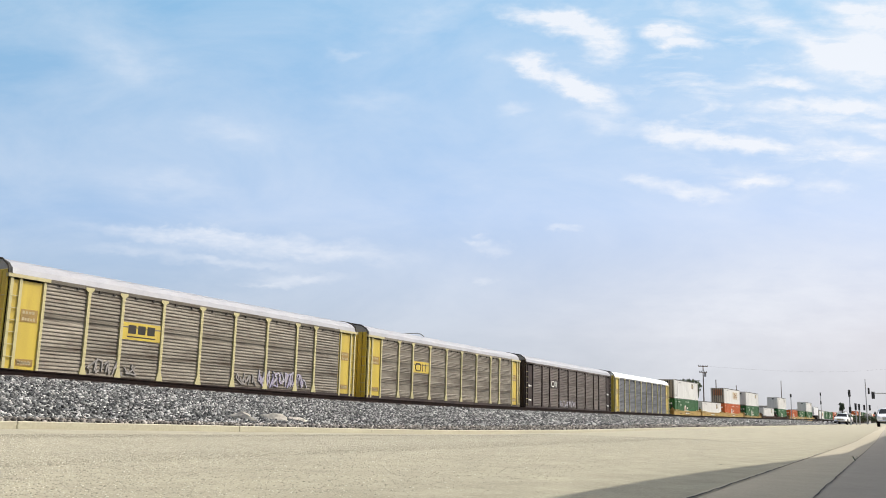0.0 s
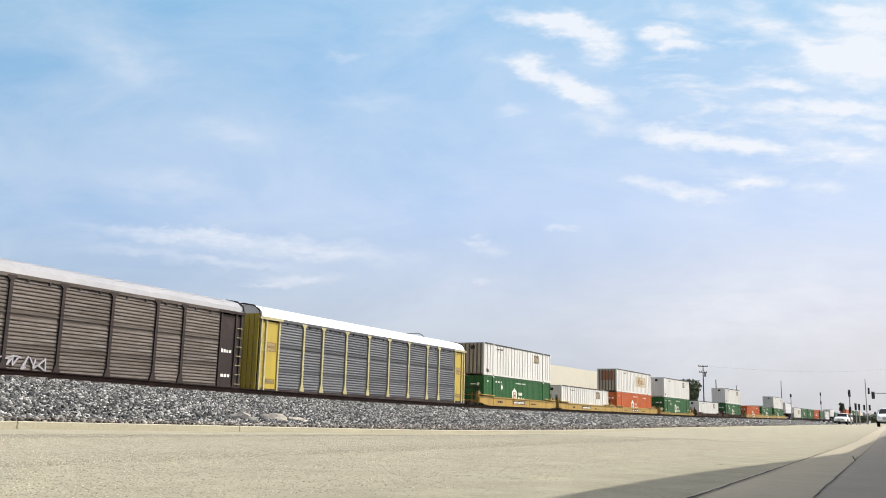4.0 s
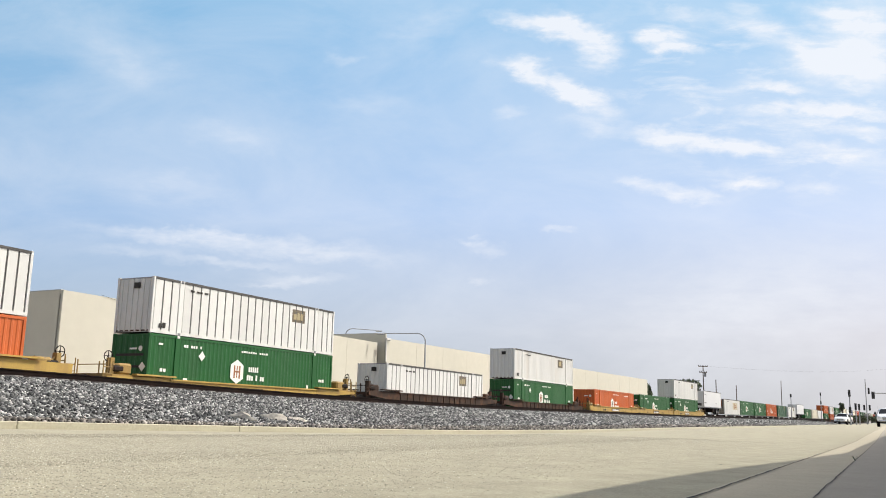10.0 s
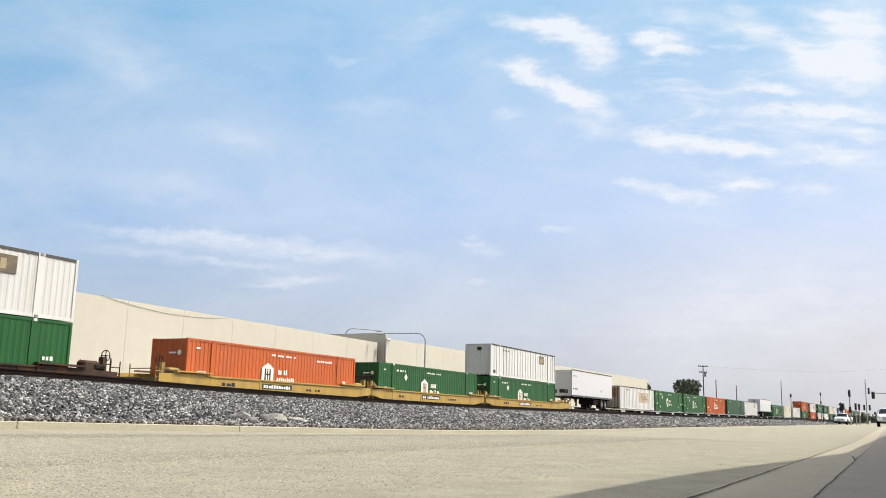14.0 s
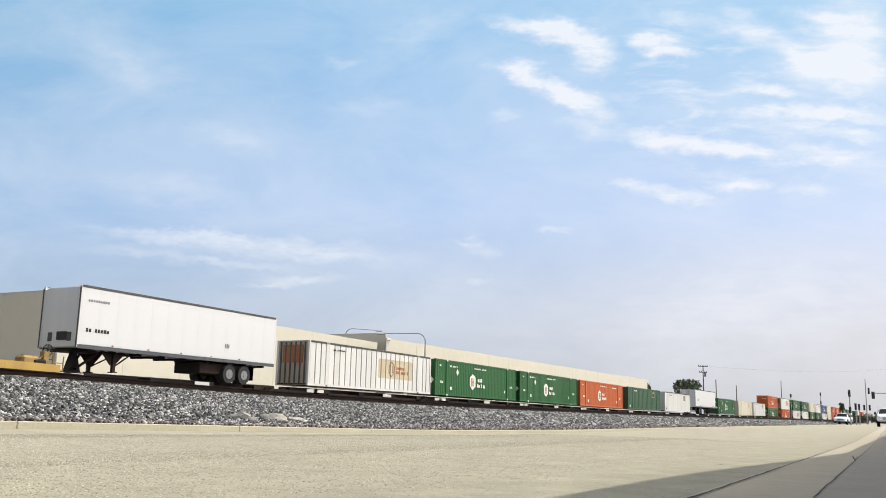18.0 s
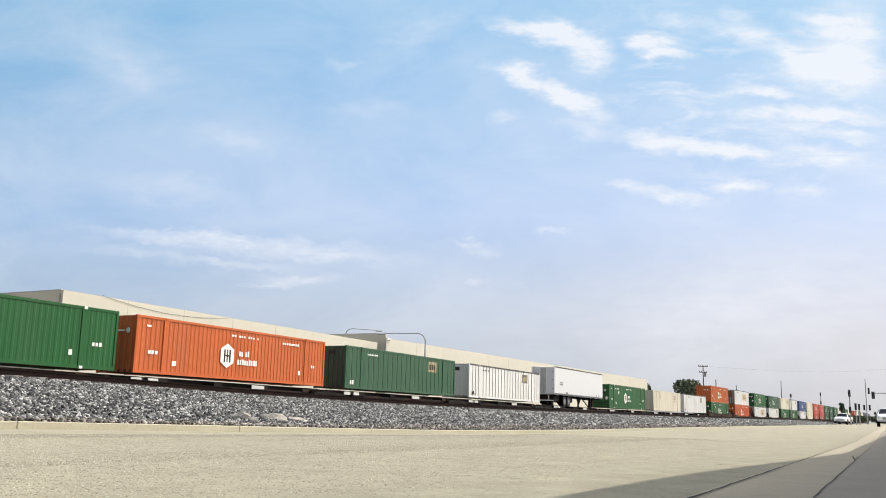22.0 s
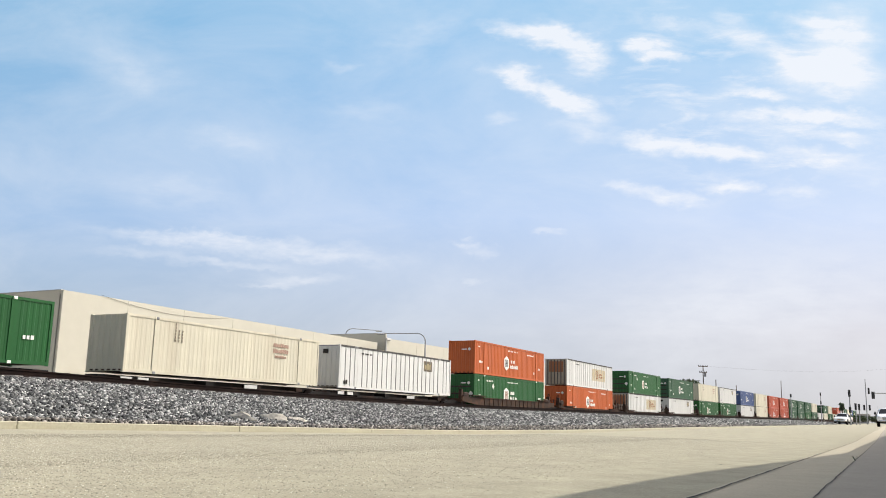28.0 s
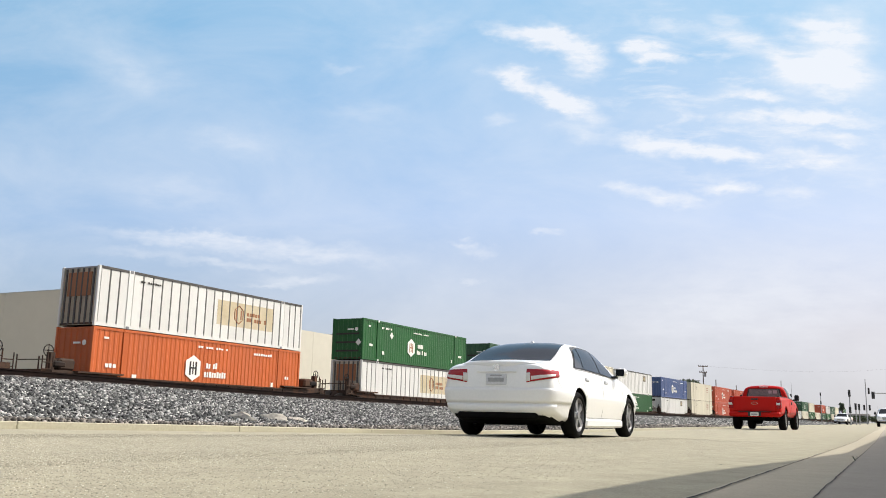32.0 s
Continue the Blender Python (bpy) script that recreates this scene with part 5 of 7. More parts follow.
shed = warehouse(40.5, 79.6, 50.0, 44.0, 0.6, 8.02, 7.86, 5.6, "long cream tilt-up concrete warehouse behind the train")
shed2 = warehouse(80.2, 179.5, 49.2, 44.0, 0.6, 8.32, 8.95, 6.2, "second cream concrete warehouse with a higher roof line", 0.55)
# unseen pale ground, added to bounce sunlight onto the warehouse's side wall
yard = sheet("yard", (-80, -20, 20, 40.4), (44, 70, 100, 140), lambda u, w: RAIL_Z - 0.36, M["walkway"], "unseen pale sheet added to bounce light onto the warehouse side", "yard", along=False)
spout = thing("downspout", "white metal downspout at the warehouse corner", "downspout")
part("pipe", boxes((79.75, 79.95, 49.0, 49.15, 5.9, 8.2), bevel=0.02), M["cabinet"], spout)
part("funnel", boxes((79.65, 80.6, 48.9, 49.18, 8.1, 8.35), bevel=0.04), M["cabinet"], spout)


def cable(pts, r, name, label):
    bm = bmesh.new()
    tube(bm, pts, r, 5)
    ob = new(name, mesh_of(name, bm, M["dark"]))
    return tagged(ob, label, "cable")


cable([(43.6 + 13.0 * k / 16, 49.96, 8.09 - 0.2 * k / 16 - 2.6 * (k / 16) * (1 - k / 16) * 0.75) for k in range(17)], 0.010, "sagging_cable", "dark cable sagging along the warehouse wall")


# ---- street lamps, poles and signals ----
def curve_rods(bm, pts, r0, r1):
    tube(bm, pts, r0, 7, r1)


def street_lamp(x, y, z0, top, arm, way, label):
    """Galvanised lamp with a curved neck and a long arm."""
    s = thing("street_lamp", label, "street lamp", "street lamps", at=(x, y, z0))
    h = top - z0
    bm = bmesh.new()
    rod(bm, (0, 0, 0), (0, 0, h - 0.9), 0.11, 0.075)
    part("pole", bm, M["steel"], s)
    part("base_plate", boxes((-0.2, 0.2, -0.2, 0.2, 0, 0.04)), M["steel"], s)
    wx, wy = way
    pts = [(0, 0, h - 0.9)] + [(wx * 0.8 * (1 - math.cos(a)), wy * 0.8 * (1 - math.cos(a)), h - 0.9 + 0.85 * math.sin(a)) for a in (0.4, 0.8, 1.2, 1.57)] + [(wx * arm, wy * arm, h - 0.18)]
    bm = bmesh.new()
    curve_rods(bm, pts, 0.07, 0.045)
    part("arm", bm, M["steel"], s)
    bm = boxes((-0.38, 0.38, -0.16, 0.16, -0.10, 0.06), bevel=0.05)
    part("lamp_head", bm, M["steel"], s, at=Matrix.Translation((wx * arm, wy * arm, h - 0.22)) @ Matrix.Rotation(math.atan2(wy, wx), 4, "Z"))


street_lamp(80.8, 45.0, 0.7, 8.85, 4.6, (-0.5, 0.866), "galvanised street lamp with a long davit arm")
street_lamp(88.4, 60.0, 0.7, 10.5, 3.9, (0.55, -0.835), "galvanised street lamp with a short davit arm")


def pole(x, y, z0, top, arms, label):
    p = thing("utility_pole", label, "utility pole", "utility poles", at=(x, y, z0))
    h = top - z0
    bm = bmesh.new()
    rod(bm, (0, 0, 0), (0, 0, h), 0.16, 0.10, n=9)
    part("post", bm, M["wood"], p)
    for dz, w in arms:
        part("crossarm", boxes((-0.07, 0.07, -w, w, h - dz - 0.08, h - dz + 0.08)), M["wood"], p, at=Matrix.Rotation(0.9, 4, "Z"))
        for k in (-0.9, -0.45, 0.45, 0.9):
            bm = bmesh.new()
            rod(bm, (0, 0, 0), (0, 0, 0.22), 0.07, n=6)
            part("insulator", bm, M["galv2"], p, at=Matrix.Rotation(0.9, 4, "Z") @ Matrix.Translation((0, w * k, h - dz + 0.08)))
    if len(arms) > 1:
        bm = bmesh.new()
        rod(bm, (0.3, -0.35, h - 2.4), (0.3, -0.35, h - 1.5), 0.22, n=10)
        part("transformer", bm, M["galv2"], p)
    return p


pole(197.2, 42.0, 1.2, 12.9, ((0.25, 1.3), (1.5, 1.0)), "tall dark wooden utility pole with crossarms")
pole(220.2, 44.0, 1.2, 11.0, (), "dark wooden pole behind the train")
pole(245.9, 44.0, 1.2, 10.8, (), "dark wooden pole behind the train")
pole(313.5, 42.0, 1.2, 15.3, (), "tall plain pole behind the train")
cable([(197.2 + 260 * k / 20, 42 - 40 * k / 20, 12.75 + 17 * k / 20 - 9 * (k / 20) * (1 - k / 20)) for k in range(21)], 0.010, "power_line", "thin power line between poles")


def signal_mast(x, y, z0, top, heads, name, label, group):
    s = thing(name, label, "signal", group, at=(x, y, z0))
    h = top - z0
    bm = bmesh.new()
    rod(bm, (0, 0, 0), (0, 0, h), 0.09, 0.07, n=8)
    part("mast", bm, M["steel"], s)
    for dz, dy, hh in heads:
        hd = part("signal_head", boxes((-0.14, 0.12, -0.14, 0.14, -hh * 0.43, hh * 0.43), bevel=0.04), M["signal"], s, at=(-0.1, dy, h - dz))
        part("backboard", boxes((-0.02, 0.0, -0.16, 0.16, -hh * 0.45, hh * 0.45)), M["signal"], hd)
        for k in (-1, 0, 1):
            bm = bmesh.new()
            rod(bm, (-0.36, 0, k * hh / 3.2), (-0.12, 0, k * hh / 3.2), 0.09, n=10)
            part("visor", bm, M["signal"], hd)
    return s


signal_mast(192.0, 24.0, 1.3, 6.6, ((0.1, 0.0, 0.75),), "railway_signal", "black railway signal on a steel mast", "railway signals")
signal_mast(248.6, 24.0, 1.6, 8.9, ((0.1, 0.0, 0.9), (2.2, 0.0, 1.0)), "railway_signal", "black two-headed railway signal on a steel mast", "railway signals")
signal_mast(143.5, 10.0, 0.8, 5.6, ((0.25, 0.0, 1.1), (2.6, 0.0, 1.0)), "traffic_signal", "black traffic signal on a roadside mast", "traffic signals")
signal_mast(158.0, 10.2, 0.9, 4.1, ((0.3, 0.0, 1.1),), "traffic_signal", "black traffic signal on a low mast", "traffic signals")
signal_mast(166.0, 10.2, 0.95, 4.2, ((0.3, 0.0, 1.1),), "traffic_signal", "black traffic signal on a low mast", "traffic signals")
signal_mast(183.0, 10.0, 1.1, 9.3, ((2.1, -0.5, 1.2), (5.1, 0.4, 1.1), (5.1, -0.5, 1.1)), "traffic_signal", "tall steel mast with black traffic signals", "traffic signals")
arm = thing("signal_gantry", "steel mast arm with a hanging black traffic signal", "signal", at=(160.0, 1.5, 0.9))
bm = bmesh.new()
rod(bm, (0, 0, 0), (0, 0, 5.2), 0.16, 0.12)
part("mast", bm, M["steel"], arm)
bm = bmesh.new()
rod(bm, (0, 0, 4.95), (0, 6.1, 5.1), 0.10, 0.06)
part("boom", bm, M["steel"], arm)
hd = part("signal_head", boxes((-0.16, 0.14, -0.17, 0.17, -0.48, 0.48), bevel=0.04), M["signal"], arm, at=(-0.1, 6.2, 4.75))
part("backboard", boxes((-0.02, 0.0, -0.24, 0.24, -0.56, 0.56)), M["signal"], hd)


# ---- broken concrete lumps at the foot of the bank ----
def lump(x, y, sx, sz, seed, label):
    rng = random.Random(seed)
    bm = bmesh.new()
    bmesh.ops.create_icosphere(bm, subdivisions=2, radius=0.5)
    for v in bm.verts:
        d = noise.noise(v.co * 2.3 + Vector((seed, 0, 0)))
        v.co *= 1 + 0.45 * d
        v.co.x *= sx
        v.co.y *= 0.6
        v.co.z *= sz
    ob = new("concrete_lump", mesh_of("concrete_lump", bm, M["concrete"]))
    u, w = x * UX + y * UY, y * UX - x * UY
    ob.matrix_basis = pose(x, y, ground_z(u, w) + 0.12 * sz, 0, rng.uniform(-15, 15), rng.uniform(-20, 20))
    return tagged(ob, label, "concrete", "broken concrete lumps")


lump(14.07, 11.9, 0.15, 0.30, 1, "pale broken concrete lump half buried in ballast")
lump(15.06, 11.9, 0.13, 0.30, 2, "pale broken concrete lump half buried in ballast")
lump(15.8, 11.9, 0.27, 0.18, 3, "long pale broken concrete lump in the ballast")


# ---- trees ----
def tree(x, y, z0, height, spread, seed, label, n=900, leaf=0.42):
    rng = random.Random(seed)
    t = thing("tree", label, "tree", "trees", at=(x, y, z0))
    bm = bmesh.new()
    rod(bm, (0, 0, 0), (0.1, 0, height * 0.45), 0.28, 0.18, n=9)
    part("trunk", bm, M["bark"], t)
    limbs = bmesh.new()
    blobs = []
    for i in range(9):
        a = rng.uniform(0, 6.28)
        r = spread * rng.uniform(0.3, 0.95)
        tip = Vector((math.cos(a) * r, math.sin(a) * r, height * rng.uniform(0.5, 0.93)))
        rod(limbs, (0.05, 0, height * rng.uniform(0.3, 0.45)), tip, 0.10, 0.03, n=6)
        blobs.append((tip, spread * rng.uniform(0.35, 0.55)))
    blobs.append((Vector((0, 0, height * 0.78)), spread * 0.6))
    part("limbs", limbs, M["bark"], t)
    verts, faces = [], []
    for i in range(n):
        c, r = rng.choice(blobs)
        d = Vector((rng.gauss(0, 1), rng.gauss(0, 1), rng.gauss(0, 0.8))).normalized() * r * rng.uniform(0.55, 1.05) ** 0.6
        p = c + d
        if p.z > height or p.z < height * 0.22:
            continue
        s = leaf * rng.uniform(0.5, 1.2)
        q = Euler((rng.uniform(0, 6), rng.uniform(0, 6), rng.uniform(0, 6))).to_matrix()
        k = len(verts)
        for a, b in ((-s, 0), (0, -s * 0.5), (s, 0), (0, s * 0.5)):
            verts.append(p + q @ Vector((a, b, rng.uniform(-0.05, 0.05))))
        faces.append((k, k + 1, k + 2, k + 3))
    me = bpy.data.meshes.new("crown")
    me.from_pydata(verts, [], faces)
    me.materials.append(M["leaf"])
    part("crown", me, None, t)
    return t


tree(197.6, 46.2, 1.2, 8.5, 3.9, 5, "dense dark green street tree behind the train", 2200)
tree(186.0, 53.0, 1.2, 7.4, 2.4, 6, "small dark green tree behind the warehouse", 900)
tree(190.5, 58.0, 1.2, 8.4, 2.6, 9, "small dark green tree behind the warehouse", 900)
tree(398.8, 30.6, 2.6, 8.2, 1.0, 7, "tall narrow dark green tree far down the street", 700, 0.6)
for i, (x, y, h, s) in enumerate(((420, 44, 3.2, 3.0), (440, 52, 3.5, 3.2), (430, 20, 2.6, 2.6), (460, 28, 3.0, 3), (480, 36, 3.6, 3.4), (520, 24, 3.2, 3))):
    tree(x, y, 3.0 + 0.006 * (x - 420), h, s, 20 + i, "low dark green tree at the end of the street", 500, 0.7)
for i, (x, y, w, h) in enumerate(((560, 62, 22, 6.5), (610, 40, 18, 5.5), (640, 22, 25, 6.0), (520, 78, 20, 7.5))):
    f = thing("distant_building", "low hazy grey building at the end of the street", "building", "distant buildings", at=(x, y, 3.6))
    part("wall", boxes((-w / 2, w / 2, -8, 8, -1.5, h)), M["far"], f)
    part("roof", boxes((-w / 2 - 0.4, w / 2 + 0.4, -8.4, 8.4, h, h + 0.4)), M["roofmat"], f)
    for k in range(5):
        part("window", boxes((-w / 2 - 0.03, -w / 2 + 0.02, -6.5 + 3 * k - 0.8, -6.5 + 3 * k + 0.8, h * 0.4, h * 0.7)), M["dark"], f)
tuft = thing("weed", "small dry green weed growing in the pavement joint", "weed", at=Matrix.Translation(street(8.1, 0.26, road_z(8.1))) @ Matrix.Scale(0.62, 4))
_rw = random.Random(4)
for i in range(9):
    a = _rw.uniform(0, 6.28)
    bm = bmesh.new()
    rod(bm, (0, 0, 0), (0.015 * math.cos(a), 0.015 * math.sin(a), 0.035), 0.0022, 0.0022, n=4)
    rod(bm, (0.015 * math.cos(a), 0.015 * math.sin(a), 0.035), (0.04 * math.cos(a), 0.04 * math.sin(a), 0.065), 0.0022, 0.001, n=4)
    part("blade", bm, M["leaf"], tuft)


# ---- road vehicles ----
def car_paint(name, colour, rough=0.28, coat=0.6):
    m = mat(name, colour, rough, grain=0.02, scale=0.7, coat=coat)
    m.node_tree.nodes["Principled BSDF"].inputs["Coat Roughness"].default_value = 0.06
    m.node_tree.nodes["Principled BSDF"].inputs["Specular IOR Level"].default_value = 0.5 if coat > 0.3 else 0.18
    return m


M["red_car"] = car_paint("red_car_paint", (0.50, 0.006, 0.003), 0.40, 0.06)
M["white_car"] = car_paint("white_car_paint", (0.88, 0.88, 0.87))
M["panel_gap"] = mat("grey_panel_gap", (0.20, 0.20, 0.20), 0.6)
M["plate"] = mat("pale_number_plate", (0.62, 0.63, 0.66), 0.4)
M["glass"] = mat("dark_tinted_glass", (0.012, 0.014, 0.017), 0.06, grain=0.02)
M["clearglass"] = mat("pale_green_glass", (0.34, 0.41, 0.39), 0.08, grain=0.12, scale=3.0)
# opaque; the light seen through the rear window is in the pale colour
M["rearglass"] = mat("grey_green_lit_glass", (0.16, 0.19, 0.185), 0.08, grain=0.25, scale=2.2)
M["gunmetal"] = mat("dark_wheel_metal", (0.10, 0.10, 0.105), 0.4, metal=0.5)
M["trimblack"] = mat("black_plastic_trim", (0.018, 0.018, 0.018), 0.5)
M["chrome"] = mat("chrome", (0.75, 0.75, 0.75), 0.12, metal=1.0, grain=0.01)
M["lamp_red"] = mat("red_lamp_lens", (0.34, 0.012, 0.018), 0.15, grain=0.03)
M["lamp_clear"] = mat("clear_lamp_lens", (0.72, 0.70, 0.68), 0.15, grain=0.03)
M["under"] = mat("black_underbody", (0.006, 0.006, 0.006), 0.95)
M["car_tyre"] = mat("black_tyre_rubber", (0.008, 0.008, 0.008), 0.9, grain=0.1)
for _k in ("under", "car_tyre", "glass"):
    M[_k].node_tree.nodes["Principled BSDF"].inputs["Specular IOR Level"].default_value = 0.1 if _k != "glass" else 0.2


def eased(x, xs, ys):
    """A smooth run through the stations that never overshoots."""
    h = np.diff(xs)
    d = np.diff(ys) / h
    m = np.zeros(len(xs))
    m[0], m[-1] = d[0], d[-1]
    for k in range(1, len(xs) - 1):
        if d[k - 1] * d[k] > 0:
            a, b = 2 * h[k] + h[k - 1], h[k] + 2 * h[k - 1]
            m[k] = (a + b) / (a / d[k - 1] + b / d[k])
    k = int(np.clip(np.searchsorted(xs, x) - 1, 0, len(xs) - 2))
    t = (x - xs[k]) / h[k]
    return ((1 + 2 * t) * (1 - t) ** 2 * ys[k] + t * (1 - t) ** 2 * h[k] * m[k] + t * t * (3 - 2 * t) * ys[k + 1] + t * t * (t - 1) * h[k] * m[k + 1])


class Shell:
    """A car body from stations along its length. Each station: x, half width at sill, at waist, at shoulder, then of the roof edge;
    heights of bottom, sill, waist, shoulder, of the glasshouse base, roof edge and crown."""
    ROUND = (0.05, 0.05, 0.035, 0.06, 0.02, 0.20, 0.09, 0.30)        # how far each corner of the section is rounded

    def __init__(self, table):
        self.table = np.array(table, float)

    def half(self, x):
        t = self.table
        x = min(max(x, t[0, 0]), t[-1, 0])
        ws, ww, wh, wr, zb, zs, zw, zh, zg, zr, zc = (eased(x, t[:, 0], t[:, i]) for i in range(1, 12))
        wg = wh - 0.03
        return [(0, zb), (ws * 0.86, zb), (ws, zs), (ww, zw), (wh, zh), (wg, zg), (wg + (wr - wg) * 0.52 + 0.012, zg + (zr - zg) * 0.6), (wr, zr), (wr * 0.6, zc - 0.014), (0, zc)]

    def rounded(self, x):
        """The half section with its corners rounded."""
        raw = [Vector(p) for p in self.half(x)]
        out = [raw[0]]
        for k, r in enumerate(self.ROUND):
            p, q, n = raw[k], raw[k + 1], raw[k + 2]
            a = q + (p - q).normalized() * min(r, (p - q).length * 0.46)
            b = q + (n - q).normalized() * min(r, (n - q).length * 0.46)
            for i in range(4):
                t = i / 3
                out.append(a * (1 - t) ** 2 + q * 2 * t * (1 - t) + b * t * t)
        return out + [raw[-1]]

    def side_y(self, x, z):
        """Half width of the body side at a height."""
        pts = self.half(x)[1:7]
        return float(np.interp(z, [p[1] for p in pts], [p[0] for p in pts]))

    def body(self, cuts, name, material, parent, label=""):
        bm = bmesh.new()
        rings = []
        x0, x1 = self.table[0, 0], self.table[-1, 0]
        n = max(14, round((x1 - x0) / 0.07))
        xs = sorted(set([round(x0 + (x1 - x0) * i / n, 4) for i in range(n + 1)] + [round(float(x), 4) for x in self.table[:, 0]]))
        xs = [x for k, x in enumerate(xs) if k == 0 or x - xs[k - 1] > 0.008]
        for x in xs:
            h = self.rounded(x)
            rings.append([bm.verts.new((x, -y, z)) for y, z in h] + [bm.verts.new((x, y, z)) for y, z in h[-2:0:-1]])
        for a, b in zip(rings, rings[1:]):
            for i in range(len(a)):
                j = (i + 1) % len(a)
                bm.faces.new((a[i], a[j], b[j], b[i]))
        bm.faces.new(rings[0][::-1])
        bm.faces.new(rings[-1])
        bmesh.ops.recalc_face_normals(bm, faces=bm.faces)
        me = bpy.data.meshes.new(name)
        bm.to_mesh(me)
        bm.free()
        ob = new(name, me)
        cutters = []
        for cx, r, y0, y1 in cuts:
            cb = bmesh.new()
            rod(cb, (cx, y0, r * 0.93), (cx, y1, r * 0.93), r, n=40)
            co = new("cutter", mesh_of("cutter", cb, M["under"]))
            cutters.append(co)
            bo = ob.modifiers.new("cut", "BOOLEAN")
            bo.operation, bo.object, bo.solver = "DIFFERENCE", co, "EXACT"
        dg = bpy.context.evaluated_depsgraph_get()
        dg.update()
        cut = bpy.data.meshes.new_from_object(ob.evaluated_get(dg))
        ob.modifiers.clear()
        ob.data = cut
        cut.materials.clear()
        cut.materials.append(material)
        cut.materials.append(M["under"])
        for p in cut.polygons:
            p.use_smooth = True
            c = p.center
            if p.normal.z < -0.85 and c.z < 0.6:
                p.material_index = 1
            for cx, r, y0, y1 in cuts:
                if abs(math.hypot(c.x - cx, c.z - r * 0.93) - r) < 0.03 and abs(p.normal.y) < 0.5 or (abs(c.y) < 0.62 and math.hypot(c.x - cx, c.z - r * 0.93) < r):
                    p.material_index = 1
        cut.set_sharp_from_angle(angle=radians(32))
        for co in cutters:
            bpy.data.objects.remove(co)
        ob.parent = parent
        return tagged(ob, label)

    def lip(self, cx, cz, r, side, parent, material, lo=14, hi=166, thick=0.016):
        """Rolled edge round a wheel arch, hugging the body."""
        pts = []
        for i in range(25):
            a = radians(lo + (hi - lo) * i / 24)
            x, z = cx + r * math.cos(a), cz + r * math.sin(a)
            pts.append(Vector((x, side * (self.side_y(x, z) - 0.002), z)))
        bm = bmesh.new()
        tube(bm, pts, thick, 6)
        return part("arch_lip", bm, material, parent, smooth=True)

    def side_point(self, x, s, side, out=0.012):
        h = self.half(x)
        (y0, z0), (y1, z1), (y2, z2) = h[5], h[6], h[7]
        if s < 0.6:
            y, z = y0 + (y1 - y0) * s / 0.6, z0 + (z1 - z0) * s / 0.6
        else:
            y, z = y1 + (y2 - y1) * (s - 0.6) / 0.4, z1 + (z2 - z1) * (s - 0.6) / 0.4
        return Vector((x, side * (y + out), z))

    def pane(self, corners, side, name, material, parent, label="", out=0.012):
        """A side window; corners (x, s) go round it, s from waist 0 to roof 1."""
        bm = bmesh.new()
        (xa, sa), (xb, sb), (xc, sc), (xd, sd) = corners
        g = []
        for i in range(7):
            k = i / 6
            row = []
            for j in range(5):
                m = j / 4
                x = (xa + (xb - xa) * k) * (1 - m) + (xd + (xc - xd) * k) * m
                s = (sa + (sb - sa) * k) * (1 - m) + (sd + (sc - sd) * k) * m
                row.append(bm.verts.new(self.side_point(x, s, side, out)))
            g.append(row)
        for a, b in zip(g, g[1:]):
            for j in range(4):
                bm.faces.new((a[j], b[j], b[j + 1], a[j + 1]))
        ob = part(name, bm, material, parent, label, smooth=True)
        return ob

    def screen(self, x0, x1, k0, k1, name, material, parent, label="", out=0.014):
        """A front or rear window over the crown, from station x0 to x1; k is the share of the half width."""
        bm = bmesh.new()
        g = []
        for i in range(9):
            x = x0 + (x1 - x0) * i / 8
            kk = k0 + (k1 - k0) * i / 8
            h = self.half(x)
            row = []
            for j in range(-6, 7):
                y = kk * h[7][0] * j / 6
                f = min(1.0, abs(y) / max(h[7][0], 0.01))
                z = h[9][1] + (h[8][1] - h[9][1]) * min(1, f / 0.6) + max(0, f - 0.6) / 0.4 * (h[7][1] - h[8][1])
                row.append(bm.verts.new((x, y, z + out)))
            g.append(row)
        for a, b in zip(g, g[1:]):
            for j in range(12):
                bm.faces.new((a[j], b[j], b[j + 1], a[j + 1]))
        return part(name, bm, material, parent, label, smooth=True)


SPINNERS = []                       # (wheel, its place on the vehicle, radius, metres per second, first second)


